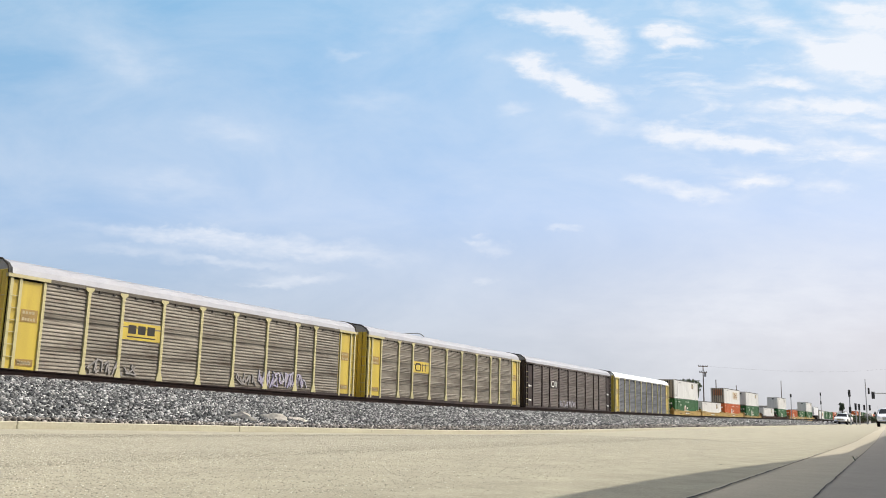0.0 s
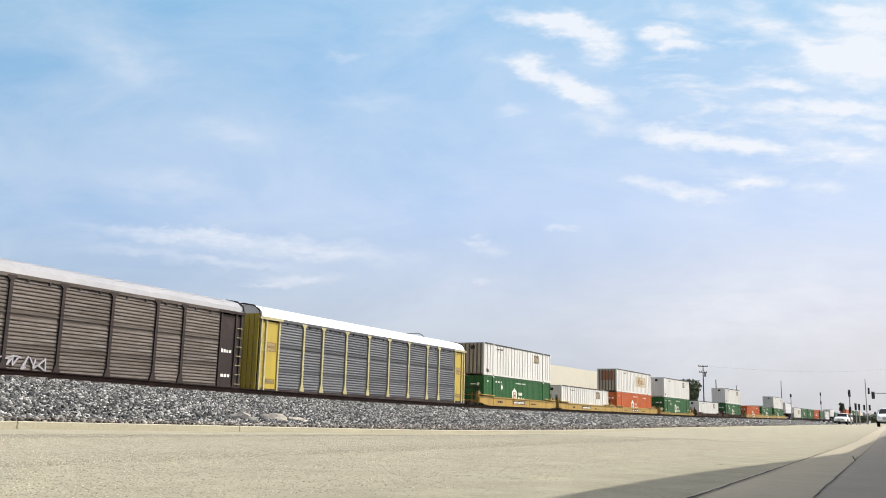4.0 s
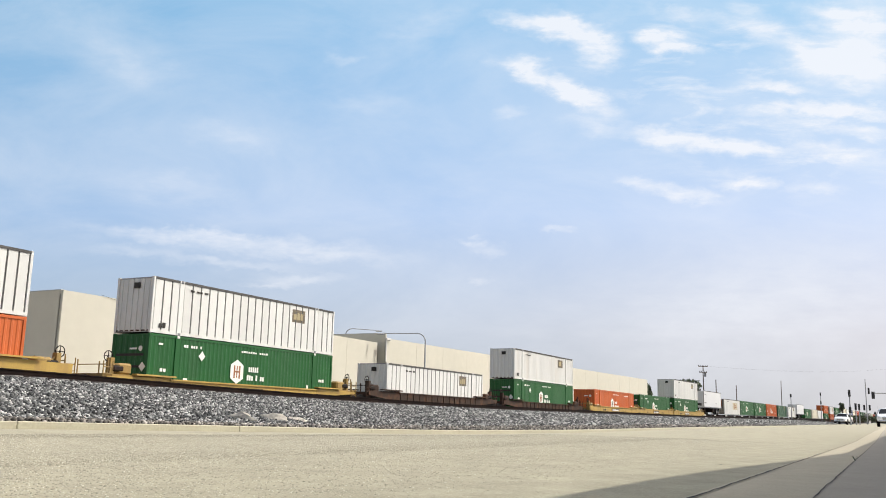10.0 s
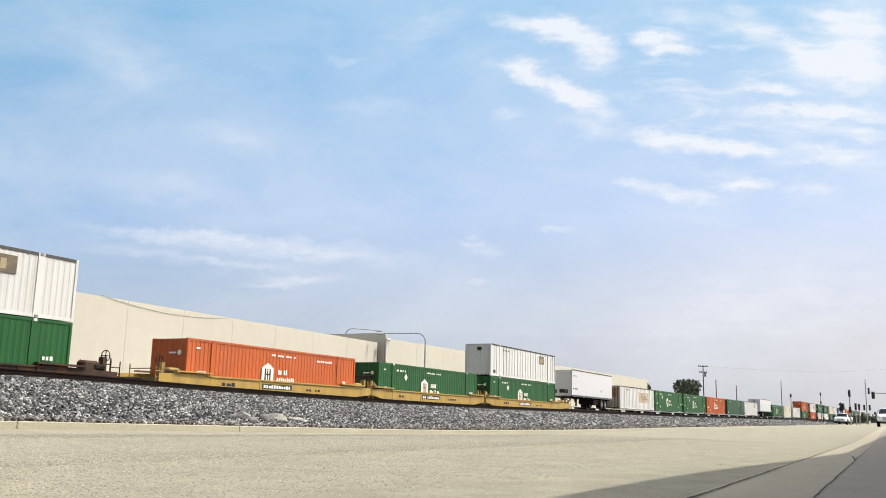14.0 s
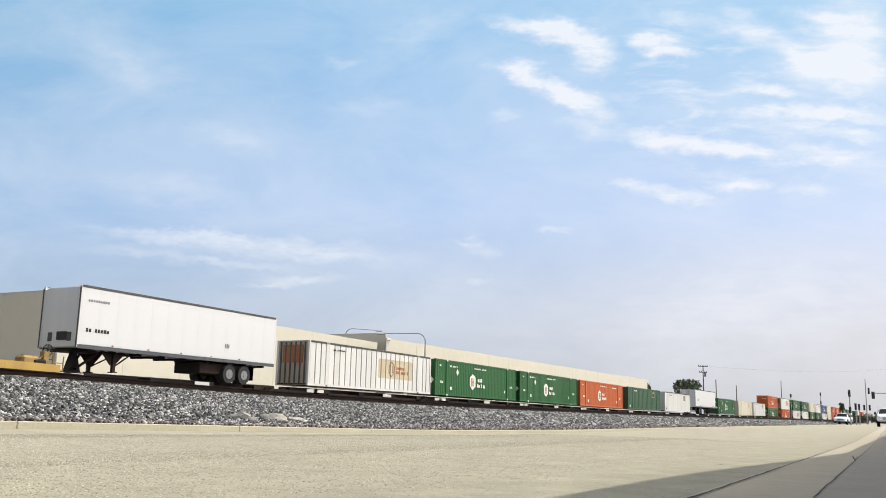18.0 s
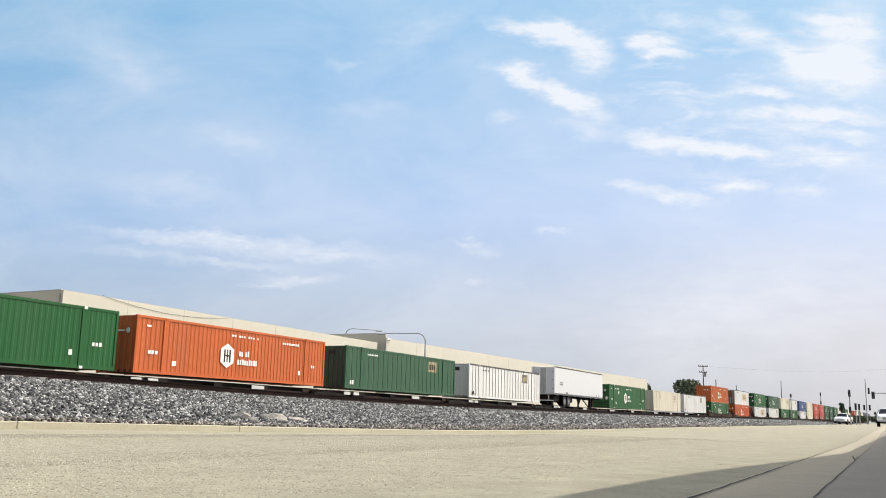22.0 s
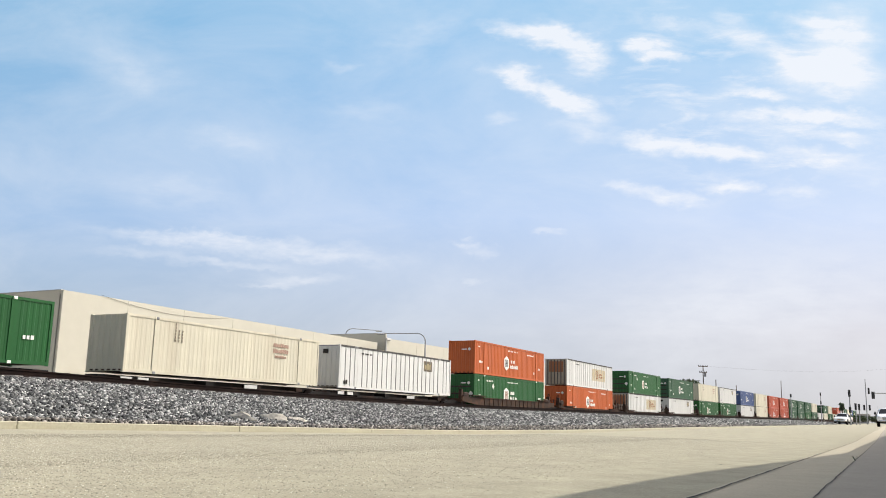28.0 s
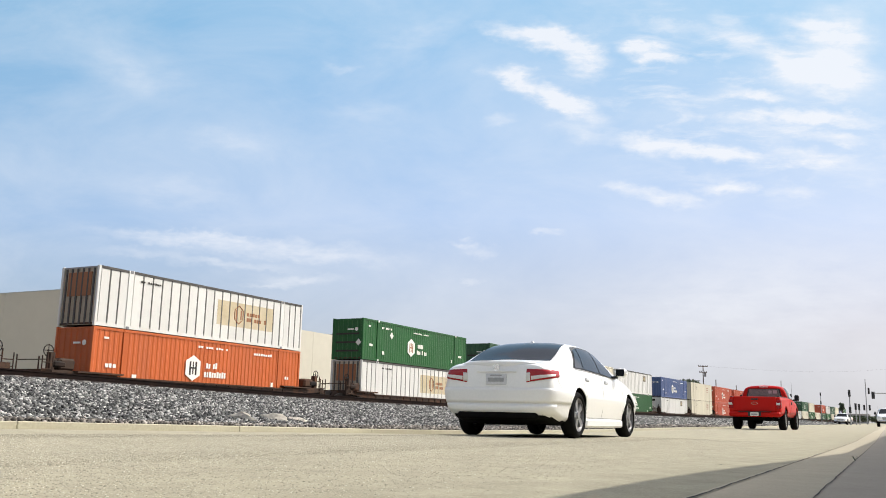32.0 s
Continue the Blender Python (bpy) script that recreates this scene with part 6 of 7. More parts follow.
def road_wheel(parent, x, y, r, width, spokes, rim_r, speed, t0, label):
    """A wheel with tyre, dish and spokes, able to turn."""
    side = -1 if y < 0 else 1
    w = new("wheel")
    w.parent = parent
    w.matrix_basis = Matrix.Translation((x, y, r))
    tagged(w, label)

    def tyre():
        bm = bmesh.new()
        prof = [(rim_r, -width / 2 + 0.03), (rim_r + 0.02, -width / 2), (r - 0.05, -width / 2), (r - 0.012, -width / 2 + 0.025), (r, -width / 2 + 0.06), (r, width / 2 - 0.06), (r - 0.012, width / 2 - 0.025), (r - 0.05, width / 2), (rim_r + 0.02, width / 2), (rim_r, width / 2 - 0.03)]
        n = 36
        rings = [[bm.verts.new((a * math.cos(2 * math.pi * i / n), b, a * math.sin(2 * math.pi * i / n))) for a, b in prof] for i in range(n)]
        for i in range(n):
            p, q = rings[i], rings[(i + 1) % n]
            for k in range(len(prof)):
                l = (k + 1) % len(prof)
                bm.faces.new((p[k], q[k], q[l], p[l]))
        return bm

    def barrel():
        bm = bmesh.new()
        n = 30
        o = side * (width / 2 - 0.02)
        prof = [(rim_r, o), (rim_r - 0.025, o - side * 0.012), (rim_r - 0.035, o - side * 0.12), (0.02, o - side * 0.13)]
        rings = [[bm.verts.new((a * math.cos(2 * math.pi * i / n), b, a * math.sin(2 * math.pi * i / n))) for a, b in prof] for i in range(n)]
        for i in range(n):
            p, q = rings[i], rings[(i + 1) % n]
            for k in range(len(prof) - 1):
                bm.faces.new((p[k], q[k], q[k + 1], p[k + 1]))
        return bm

    def spoke():
        bm = bmesh.new()
        o = side * (width / 2 - 0.035)
        a = 0.55 if spokes == 5 else 0.30
        if spokes == 6:
            for e in (-1, 1):
                prism(bm, [(0.04, e * rim_r * 0.02), (rim_r - 0.008, e * rim_r * 0.10), (rim_r - 0.008, e * rim_r * 0.27), (0.04, e * rim_r * 0.14)], min(o, o - side * 0.04), max(o, o - side * 0.04))
            return bm
        prism(bm, [(0.03, -rim_r * a * 0.28), (rim_r * 0.5, -rim_r * a * 0.30), (rim_r - 0.01, -rim_r * a * 0.42), (rim_r - 0.01, rim_r * a * 0.42), (rim_r * 0.5, rim_r * a * 0.30), (0.03, rim_r * a * 0.28)], min(o, o - side * 0.05), max(o, o - side * 0.05))
        return bm
    key = "%d_%d_%d" % (r * 1000, spokes, side)
    part("tyre", shared("tyre" + key, tyre, M["car_tyre"], True), None, w)
    part("rim", shared("rim" + key, barrel, M["trimblack"] if spokes != 5 else M["gunmetal"], True), None, w, "dished alloy rim")
    for i in range(spokes):
        part("spoke", shared("spoke" + key, spoke, M["alloy"]), None, w, at=Matrix.Rotation(2 * math.pi * i / spokes, 4, "Y"))
    bm = bmesh.new()
    rod(bm, (0, side * (width / 2 - 0.07), 0), (0, side * (width / 2 - 0.015), 0), 0.06, n=14)
    part("hub_cap", SHARED.setdefault("hub" + key, mesh_of("hub" + key, bm, M["alloy"])), None, w)
    SPINNERS.append((w, Vector((x, y, r)), r, speed, t0))
    return w


def seam(parent, pts, r=0.006, name="panel_gap", material=None):
    bm = bmesh.new()
    tube(bm, pts, r, 4)
    return part(name, bm, material or M["trimblack"], parent)


def ribbon(shell, parent, x0, x1, dz, name, material, side, thick=0.012, lo=3, k=0.5):
    """A thin line that follows the body side."""
    pts = []
    for i in range(13):
        x = x0 + (x1 - x0) * i / 12
        h = shell.half(x)
        (ya, za), (yb, zb) = h[lo], h[lo + 1]
        pts.append(Vector((x, side * (ya + (yb - ya) * k + 0.004), za + (zb - za) * k + dz)))
    return seam(parent, pts, thick, name, material)


def skin_panel(tree, centre, spread, z0, z1, off, name, material, parent, label="", n=16, m=5):
    """A panel that hugs the body's rear: spread in degrees from straight back, z0 and z1 at its two ends."""
    bm = bmesh.new()
    grid = []
    for i in range(n + 1):
        k = i / n
        phi = radians(spread[0] + (spread[1] - spread[0]) * k)
        out = Vector((-math.cos(phi), -math.sin(phi), 0))
        lo, hi = z0[0] + (z0[1] - z0[0]) * k, z1[0] + (z1[1] - z1[0]) * k
        row = []
        for j in range(-1, m + 2):
            z = lo + (hi - lo) * min(m, max(0, j)) / m
            edge = j in (-1, m + 1) or i in (0, n)
            start = Vector((centre, 0, z)) + out * 3
            hit = tree.ray_cast(start, -out)[0]
            row.append(bm.verts.new((hit if hit else start) + out * (-0.01 if edge else off)))
        grid.append(row)
    for p, q in zip(grid, grid[1:]):
        for j in range(len(p) - 1):
            bm.faces.new((p[j], q[j], q[j + 1], p[j + 1]))
    return part(name, bm, material, parent, label, smooth=True)


def sedan():
    """White four-door saloon; origin on the road midway between the axles."""
    c = thing("sedan", "white four-door sedan with dark tinted windows driving away", "car")
    #        x      ws    ww    wh    wr    zb    zs    zw    zh    zg    zr    zc
    S = Shell(((-2.36, 0.64, 0.71, 0.68, 0.54, 0.37, 0.43, 0.62, 0.86, 0.89, 0.93, 0.945),
               (-2.34, 0.71, 0.78, 0.73, 0.57, 0.34, 0.40, 0.62, 0.90, 0.93, 0.985, 1.00),
               (-2.27, 0.77, 0.84, 0.78, 0.61, 0.30, 0.37, 0.62, 0.925, 0.955, 1.01, 1.025),
               (-2.12, 0.81, 0.88, 0.82, 0.64, 0.26, 0.33, 0.62, 0.94, 0.97, 1.025, 1.045),
               (-1.93, 0.83, 0.90, 0.845, 0.66, 0.21, 0.28, 0.61, 0.95, 0.985, 1.06, 1.085),
               (-1.65, 0.84, 0.91, 0.86, 0.66, 0.18, 0.25, 0.60, 0.95, 0.985, 1.165, 1.20),
               (-1.35, 0.84, 0.91, 0.865, 0.63, 0.17, 0.24, 0.59, 0.945, 0.98, 1.285, 1.325),
               (-1.05, 0.84, 0.91, 0.87, 0.60, 0.17, 0.24, 0.58, 0.945, 0.98, 1.36, 1.405),
               (-0.60, 0.84, 0.91, 0.87, 0.59, 0.17, 0.24, 0.57, 0.935, 0.97, 1.39, 1.437),
               (-0.20, 0.84, 0.91, 0.87, 0.59, 0.17, 0.24, 0.56, 0.925, 0.96, 1.38, 1.431),
               (0.15, 0.84, 0.91, 0.87, 0.60, 0.17, 0.24, 0.56, 0.915, 0.95, 1.325, 1.38),
               (0.50, 0.84, 0.91, 0.87, 0.63, 0.17, 0.24, 0.56, 0.905, 0.94, 1.235, 1.285),
               (0.85, 0.84, 0.91, 0.865, 0.67, 0.17, 0.24, 0.56, 0.895, 0.93, 1.085, 1.13),
               (1.12, 0.84, 0.91, 0.86, 0.70, 0.17, 0.24, 0.56, 0.88, 0.91, 0.965, 1.00),
               (1.45, 0.83, 0.91, 0.85, 0.68, 0.18, 0.25, 0.55, 0.83, 0.86, 0.905, 0.935),
               (1.85, 0.80, 0.885, 0.815, 0.64, 0.19, 0.26, 0.53, 0.76, 0.79, 0.83, 0.86),
               (2.15, 0.74, 0.81, 0.73, 0.56, 0.20, 0.27, 0.50, 0.69, 0.71, 0.75, 0.775),
               (2.30, 0.62, 0.67, 0.60, 0.46, 0.22, 0.29, 0.48, 0.62, 0.64, 0.67, 0.69),
               (2.36, 0.45, 0.49, 0.44, 0.34, 0.26, 0.33, 0.46, 0.56, 0.58, 0.60, 0.61)))
    cuts = [(x, 0.375, s * 0.55 - (0.0 if s > 0 else 0.8), s * 0.55 + (0.8 if s > 0 else 0.0)) for x in (-1.39, 1.39) for s in (-1, 1)]
    W, G = M["white_car"], M["glass"]
    body = S.body(cuts, "body", W, c)
    tree = BVHTree.FromPolygons([v.co for v in body.data.vertices], [tuple(p.vertices) for p in body.data.polygons])
    gap = M["panel_gap"]
    for s in (-1, 1):
        S.pane(((-1.49, 0.04), (0.74, 0.0), (0.20, 0.93), (-1.06, 0.93)), s, "window_surround", M["trimblack"], c, "black window surround", 0.004)
        S.pane(((-0.16, 0.06), (0.62, 0.03), (0.16, 0.84), (-0.14, 0.90)), s, "front_window", G, c, "dark tinted side window")
        S.pane(((-1.01, 0.07), (-0.21, 0.06), (-0.18, 0.90), (-0.83, 0.88)), s, "rear_window", G, c, "dark tinted side window")
        S.pane(((-1.42, 0.10), (-1.04, 0.07), (-0.86, 0.88), (-1.07, 0.80)), s, "quarter_window", G, c, "dark tinted quarter window")
        ribbon(S, c, -1.45, 0.72, 0.0, "belt_moulding", M["chrome"], s, 0.006, 4, 0.9)
        for x in (-0.19, 0.97):
            seam(c, [Vector((x + d, s * (S.side_y(x, z) - 0.001), z)) for z, d in ((0.27, 0.02), (0.45, 0.02), (0.60, 0.01), (0.80, 0.0), (0.90, -0.01))], 0.003, material=gap)
        seam(c, [Vector((x, s * (S.side_y(x, z) - 0.001), z)) for x, z in ((-0.95, 0.28), (-0.99, 0.45), (-1.05, 0.60), (-1.13, 0.78), (-1.18, 0.92))], 0.003, material=gap)
        seam(c, [Vector((x, s * (S.side_y(x, z) - 0.001), z)) for x, z in ((-1.78, 0.62), (-1.95, 0.66), (-2.12, 0.70), (-2.16, 0.76), (-2.17, 0.84))], 0.003, material=gap)
        ribbon(S, c, -0.97, 0.97, 0.015, "sill_crease", gap, s, 0.003, 2, 0.12)
        for x in (-0.98, 0.00):
            hy = S.side_y(x, 0.86)
            # the grey of the cup is the faint shading round a white handle
            cup = part("handle_cup", boxes((x - 0.085, x + 0.085, s * hy - 0.02, s * hy + 0.003, 0.825, 0.885), bevel=0.012), M["plate"], c)
            part("door_handle", boxes((x - 0.11, x + 0.11, s * hy - 0.005, s * hy + 0.03, 0.845, 0.872), bevel=0.012), W, cup)
        mir = part("mirror", boxes((0.50, 0.66, s * 0.97 - 0.10, s * 0.97 + 0.09, 0.97, 1.11), bevel=0.045), W, c)
        part("mirror_glass", boxes((0.494, 0.502, s * 0.97 - 0.075, s * 0.97 + 0.06, 0.985, 1.095)), G, mir)
        part("mirror_stem", boxes((0.54, 0.63, s * 0.86 - 0.05, s * 0.86 + 0.05, 0.945, 0.985)), M["trimblack"], mir)
        part("sill_skirt", boxes((-0.99, 0.99, s * 0.83 - 0.05, s * 0.83 + 0.055, 0.15, 0.285), bevel=0.03), W, c)
        for x in (-1.39, 1.39):
            S.lip(x, 0.349, 0.378, s, c, W, 8, 172, 0.010)
        lamp = skin_panel(tree, -1.3, (s * 22.0, s * 47.0), (0.745, 0.835), (0.935, 0.915), 0.008, "tail_lamp", M["lamp_red"], c, "red and clear tail lamp")
        skin_panel(tree, -1.3, (s * 25.0, s * 43.0), (0.78, 0.845), (0.835, 0.87), 0.013, "clear_lens", M["lamp_clear"], lamp)
        skin_panel(tree, -1.3, (s * 22.5, s * 25.5), (0.765, 0.77), (0.88, 0.885), 0.013, "reversing_lens", M["lamp_clear"], lamp)
        bm = bmesh.new()
        prism(bm, [(1.92, 0.62), (2.16, 0.58), (2.05, 0.68), (1.78, 0.745)], min(s * 0.60, s * 0.83), max(s * 0.60, s * 0.83))
        part("head_lamp", bm, M["lamp_clear"], c)
    S.screen(-1.90, -1.03, 0.95, 0.90, "rear_windscreen", G, c, "dark rear windscreen", 0.006)
    S.screen(0.24, 1.06, 0.86, 0.90, "windscreen", G, c, "dark windscreen", 0.006)
    # boot lip that rises out of the lid
    bm = bmesh.new()
    rows = []
    for i in range(25):
        y = -0.66 + 1.32 * i / 24
        k = 1 - (abs(y) / 0.66) ** 4
        xr = -2.37 + 0.12 * (y / 0.66) ** 2
        rows.append([bm.verts.new(p) for p in ((xr + 0.03, y, 0.94), (xr - 0.01, y, 0.98 + 0.045 * k), (xr + 0.01, y, 0.99 + 0.06 * k), (xr + 0.20, y, 1.005 + 0.05 * k), (xr + 0.36, y, 1.01))])
    for p, q in zip(rows, rows[1:]):
        for j in range(4):
            bm.faces.new((p[j], q[j], q[j + 1], p[j + 1]))
    part("spoiler", bm, W, c, smooth=True)
    skin_panel(tree, -1.3, (-66.0, 66.0), (0.47, 0.47), (0.675, 0.675), 0.012, "bumper", W, c, n=44)
    skin_panel(tree, -1.3, (-45.0, 45.0), (0.355, 0.30), (0.455, 0.455), 0.007, "bumper_skirt", W, c, n=44, m=3)
    part("diffuser", boxes((-2.34, -1.9, -0.60, 0.60, 0.25, 0.385), bevel=0.03), M["under"], c)
    skin_panel(tree, -1.3, (-17.0, 17.0), (0.885, 0.885), (0.91, 0.91), 0.016, "boot_trim", W, c, n=12, m=1)
    bdg = bmesh.new()
    rod(bdg, (-2.375, 0, 0.95), (-2.35, 0, 0.95), 0.05, n=16)
    part("badge", bdg, M["chrome"], c)
    pl = part("number_plate", boxes((-2.378, -2.35, -0.155, 0.155, 0.715, 0.865), bevel=0.006), M["plate"], c)
    part("plate_bar", boxes((-2.383, -2.378, -0.12, 0.12, 0.755, 0.81)), M["steel"], pl)
    part("plate_bar", boxes((-2.383, -2.378, -0.09, 0.09, 0.835, 0.85)), M["steel"], pl)
    ant = bmesh.new()
    prism(ant, [(-0.98, 1.39), (-0.84, 1.41), (-0.95, 1.445)], -0.018, 0.018)
    part("roof_fin", ant, W, c)
    part("underbody", boxes((-1.75, 2.0, -0.66, 0.66, 0.18, 0.42)), M["under"], c)
    part("axle", boxes((-1.45, -1.33, -0.7, 0.7, 0.26, 0.34)), M["under"], c)
    for x in (-1.39, 1.39):
        for s in (-1, 1):
            road_wheel(c, x, s * 0.795, 0.33, 0.215, 5, 0.238, 13.9, 31.0, "five-spoke alloy wheel")
    return c


def pickup(paint, label, detail=True):
    """Pickup truck with a short cab; origin on the road midway between the axles."""
    c = thing("pickup_truck", label, "pickup truck")
    P = M[paint]
    S = Shell(((-0.430, 0.850, 0.960, 0.930, 0.690, 0.500, 0.550, 0.680, 1.162, 1.222, 1.629, 1.689),
               (-0.390, 0.880, 0.985, 0.950, 0.715, 0.470, 0.520, 0.680, 1.177, 1.227, 1.669, 1.740),
               (-0.100, 0.890, 0.990, 0.955, 0.720, 0.450, 0.500, 0.680, 1.177, 1.222, 1.706, 1.779),
               (0.250, 0.890, 0.990, 0.955, 0.720, 0.450, 0.500, 0.680, 1.172, 1.217, 1.696, 1.772),
               (0.500, 0.890, 0.990, 0.955, 0.730, 0.450, 0.500, 0.680, 1.167, 1.212, 1.620, 1.695),
               (0.800, 0.890, 0.990, 0.955, 0.765, 0.450, 0.500, 0.680, 1.162, 1.202, 1.440, 1.510),
               (1.050, 0.890, 0.990, 0.950, 0.800, 0.450, 0.500, 0.680, 1.152, 1.187, 1.278, 1.338),
               (1.240, 0.890, 0.990, 0.945, 0.830, 0.450, 0.500, 0.680, 1.127, 1.147, 1.177, 1.217),
               (1.600, 0.890, 1.000, 0.940, 0.810, 0.460, 0.510, 0.680, 1.092, 1.112, 1.142, 1.182),
               (2.000, 0.870, 0.975, 0.910, 0.780, 0.460, 0.510, 0.680, 1.047, 1.067, 1.092, 1.127),
               (2.300, 0.830, 0.910, 0.850, 0.720, 0.440, 0.500, 0.670, 0.982, 1.002, 1.022, 1.052),
               (2.450, 0.740, 0.800, 0.750, 0.620, 0.440, 0.500, 0.660, 0.902, 0.922, 0.942, 0.972),
               (2.500, 0.600, 0.640, 0.600, 0.500, 0.460, 0.520, 0.660, 0.832, 0.852, 0.872, 0.892)))
    wb, wr, R = 1.605, -1.605, 0.40
    cut = [(wb, 0.485, s * 0.6 - (0.0 if s > 0 else 0.9), s * 0.6 + (0.9 if s > 0 else 0.0)) for s in (-1, 1)]
    S.body(cut, "cab", P, c)
    B = Shell(((-2.720, 0.850, 0.935, 0.930, 0.905, 0.540, 0.590, 0.680, 1.162, 1.192, 1.227, 1.232),
               (-2.680, 0.880, 0.965, 0.955, 0.925, 0.520, 0.570, 0.680, 1.177, 1.207, 1.247, 1.252),
               (-2.300, 0.890, 0.985, 0.965, 0.935, 0.490, 0.540, 0.680, 1.177, 1.207, 1.247, 1.252),
               (-1.600, 0.890, 1.000, 0.970, 0.940, 0.470, 0.520, 0.680, 1.177, 1.207, 1.247, 1.252),
               (-0.900, 0.890, 0.990, 0.965, 0.935, 0.460, 0.510, 0.680, 1.177, 1.207, 1.247, 1.252),
               (-0.500, 0.890, 0.985, 0.960, 0.930, 0.460, 0.510, 0.680, 1.177, 1.207, 1.247, 1.252),
               (-0.465, 0.860, 0.960, 0.940, 0.910, 0.480, 0.530, 0.680, 1.162, 1.192, 1.227, 1.232)))
    B.body([(wr, 0.485, s * 0.6 - (0.0 if s > 0 else 0.9), s * 0.6 + (0.9 if s > 0 else 0.0)) for s in (-1, 1)], "cargo_bed", P, c)
    part("bed_bulkhead", boxes((-0.47, -0.42, -0.80, 0.80, 0.55, 1.20)), M["under"], c)
    for s in (-1, 1):
        part("bed_rail", boxes((-2.70, -0.48, s * 0.88 - 0.045, s * 0.88 + 0.045, 1.244, 1.268), bevel=0.01), M["trimblack"], c)
        S.pane(((-0.37, 0.02), (1.10, 0.0), (0.52, 0.93), (-0.33, 0.93)), s, "window_surround", M["trimblack"], c, "black window surround", 0.004)
        S.pane(((0.04, 0.06), (0.98, 0.03), (0.52, 0.82), (0.07, 0.88)), s, "door_window", M["clearglass"] if detail else M["glass"], c, "pale green door window")
        S.pane(((-0.33, 0.09), (-0.03, 0.06), (0.0, 0.88), (-0.29, 0.85)), s, "rear_side_window", M["glass"], c, "dark rear side window")
        for x in (-0.02, 1.02):
            seam(c, [Vector((x, s * (S.side_y(x, z) - 0.001), z)) for z in (0.50, 0.62, 0.68, 0.80, 1.00, 1.18)], 0.0045, material=M["dark"])
        # dark line laid on the crease in place of its dark reflection
        ribbon(S, c, -0.41, 1.10, 0.0, "body_crease", M["dark"], s, 0.0035, 2, 0.94)
        ribbon(B, c, -1.10, -0.48, 0.0, "body_crease", M["dark"], s, 0.0035, 2, 0.94)
        hy = S.side_y(0.12, 1.05)
        hd = part("door_handle", boxes((0.03, 0.22, s * hy - 0.03, s * hy + 0.012, 0.99, 1.11), bevel=0.02), M["trimblack"], c)
        part("handle_bar", boxes((0.05, 0.20, s * hy - 0.01, s * hy + 0.028, 1.04, 1.07), bevel=0.008), M["dark"], hd)
        mir = part("mirror", boxes((0.72, 0.84, s * 1.09 - 0.10, s * 1.09 + 0.09, 1.17, 1.42), bevel=0.045), M["trimblack"], c)
        part("mirror_glass", boxes((0.712, 0.722, s * 1.09 - 0.075, s * 1.09 + 0.065, 1.195, 1.395)), M["glass"], mir)
        part("mirror_arm", boxes((0.73, 0.83, s * 0.99 - 0.08, s * 0.99 + 0.06, 1.17, 1.24), bevel=0.02), M["trimblack"], mir)
        # tail lamp on the corner of the bed
        lamp = part("tail_lamp", boxes((-2.738, -2.56, s * 0.885 - 0.085, s * 0.885 + 0.088, 0.80, 1.14), bevel=0.03), M["lamp_red"], c, "red tail lamp with a clear band")
        part("clear_lens", boxes((-2.745, -2.58, s * 0.885 - 0.06, s * 0.885 + 0.092, 0.93, 1.03), bevel=0.015), M["lamp_clear"], lamp)
        part("head_lamp", boxes((2.26, 2.46, s * 0.68 - 0.14, s * 0.68 + 0.14, 0.76, 0.97), bevel=0.05), M["lamp_clear"], c)
        S.lip(wb, 0.451, 0.49, s, c, P, 6, 174)
        B.lip(wr, 0.451, 0.49, s, c, P, 6, 174)
    gate = part("tailgate", boxes((-2.745, -2.69, -0.79, 0.79, 0.70, 1.257), bevel=0.02), P, c)
    part("tailgate_handle", boxes((-2.756, -2.735, -0.13, 0.13, 1.125, 1.19), bevel=0.01), M["trimblack"], gate)
    bm = bmesh.new()
    bmesh.ops.create_cone(bm, cap_ends=True, segments=24, radius1=0.12, radius2=0.12, depth=0.02)
    bmesh.ops.transform(bm, matrix=Matrix.Diagonal((0.42, 1, 1, 1)), verts=bm.verts)
    badge = part("badge", bm, M["chrome"], gate, "oval chrome badge", at=pose(-2.751, 0, 1.0, 0, 90, 0))
    bm = bmesh.new()
    bmesh.ops.create_cone(bm, cap_ends=True, segments=24, radius1=0.10, radius2=0.10, depth=0.006)
    bmesh.ops.transform(bm, matrix=Matrix.Diagonal((0.36, 1, 1, 1)), verts=bm.verts)
    part("badge_field", bm, P, badge, at=(0, 0, -0.012))
    part("bumper", boxes((-2.86, -2.68, -0.96, 0.96, 0.485, 0.675), bevel=0.05), P, c)
    part("bumper_step", boxes((-2.862, -2.70, -0.60, 0.60, 0.668, 0.692), bevel=0.01), M["trimblack"], c)
    part("plate_recess", boxes((-2.866, -2.84, -0.25, 0.25, 0.51, 0.665), bevel=0.01), M["trimblack"], c)
    pl = part("number_plate", boxes((-2.878, -2.86, -0.155, 0.155, 0.515, 0.66), bevel=0.006), M["decal"], c)
    part("plate_bar", boxes((-2.883, -2.878, -0.115, 0.115, 0.55, 0.61)), M["steel"], pl)
    part("grille", boxes((2.46, 2.52, -0.50, 0.52, 0.66, 0.90), bevel=0.02), M["chrome"] if paint != "red_car" else M["trimblack"], c)
    part("front_bumper", boxes((2.30, 2.57, -0.82, 0.82, 0.42, 0.64), bevel=0.08), P if paint == "red_car" else M["chrome"], c)
    # upright rear window with its stickers
    bm = bmesh.new()
    prism(bm, [(-0.70, 1.28), (0.70, 1.28), (0.61, 1.635), (-0.61, 1.635)], -0.452, -0.428, "x")
    part("rear_window_frame", bm, M["trimblack"], c)
    bm = bmesh.new()
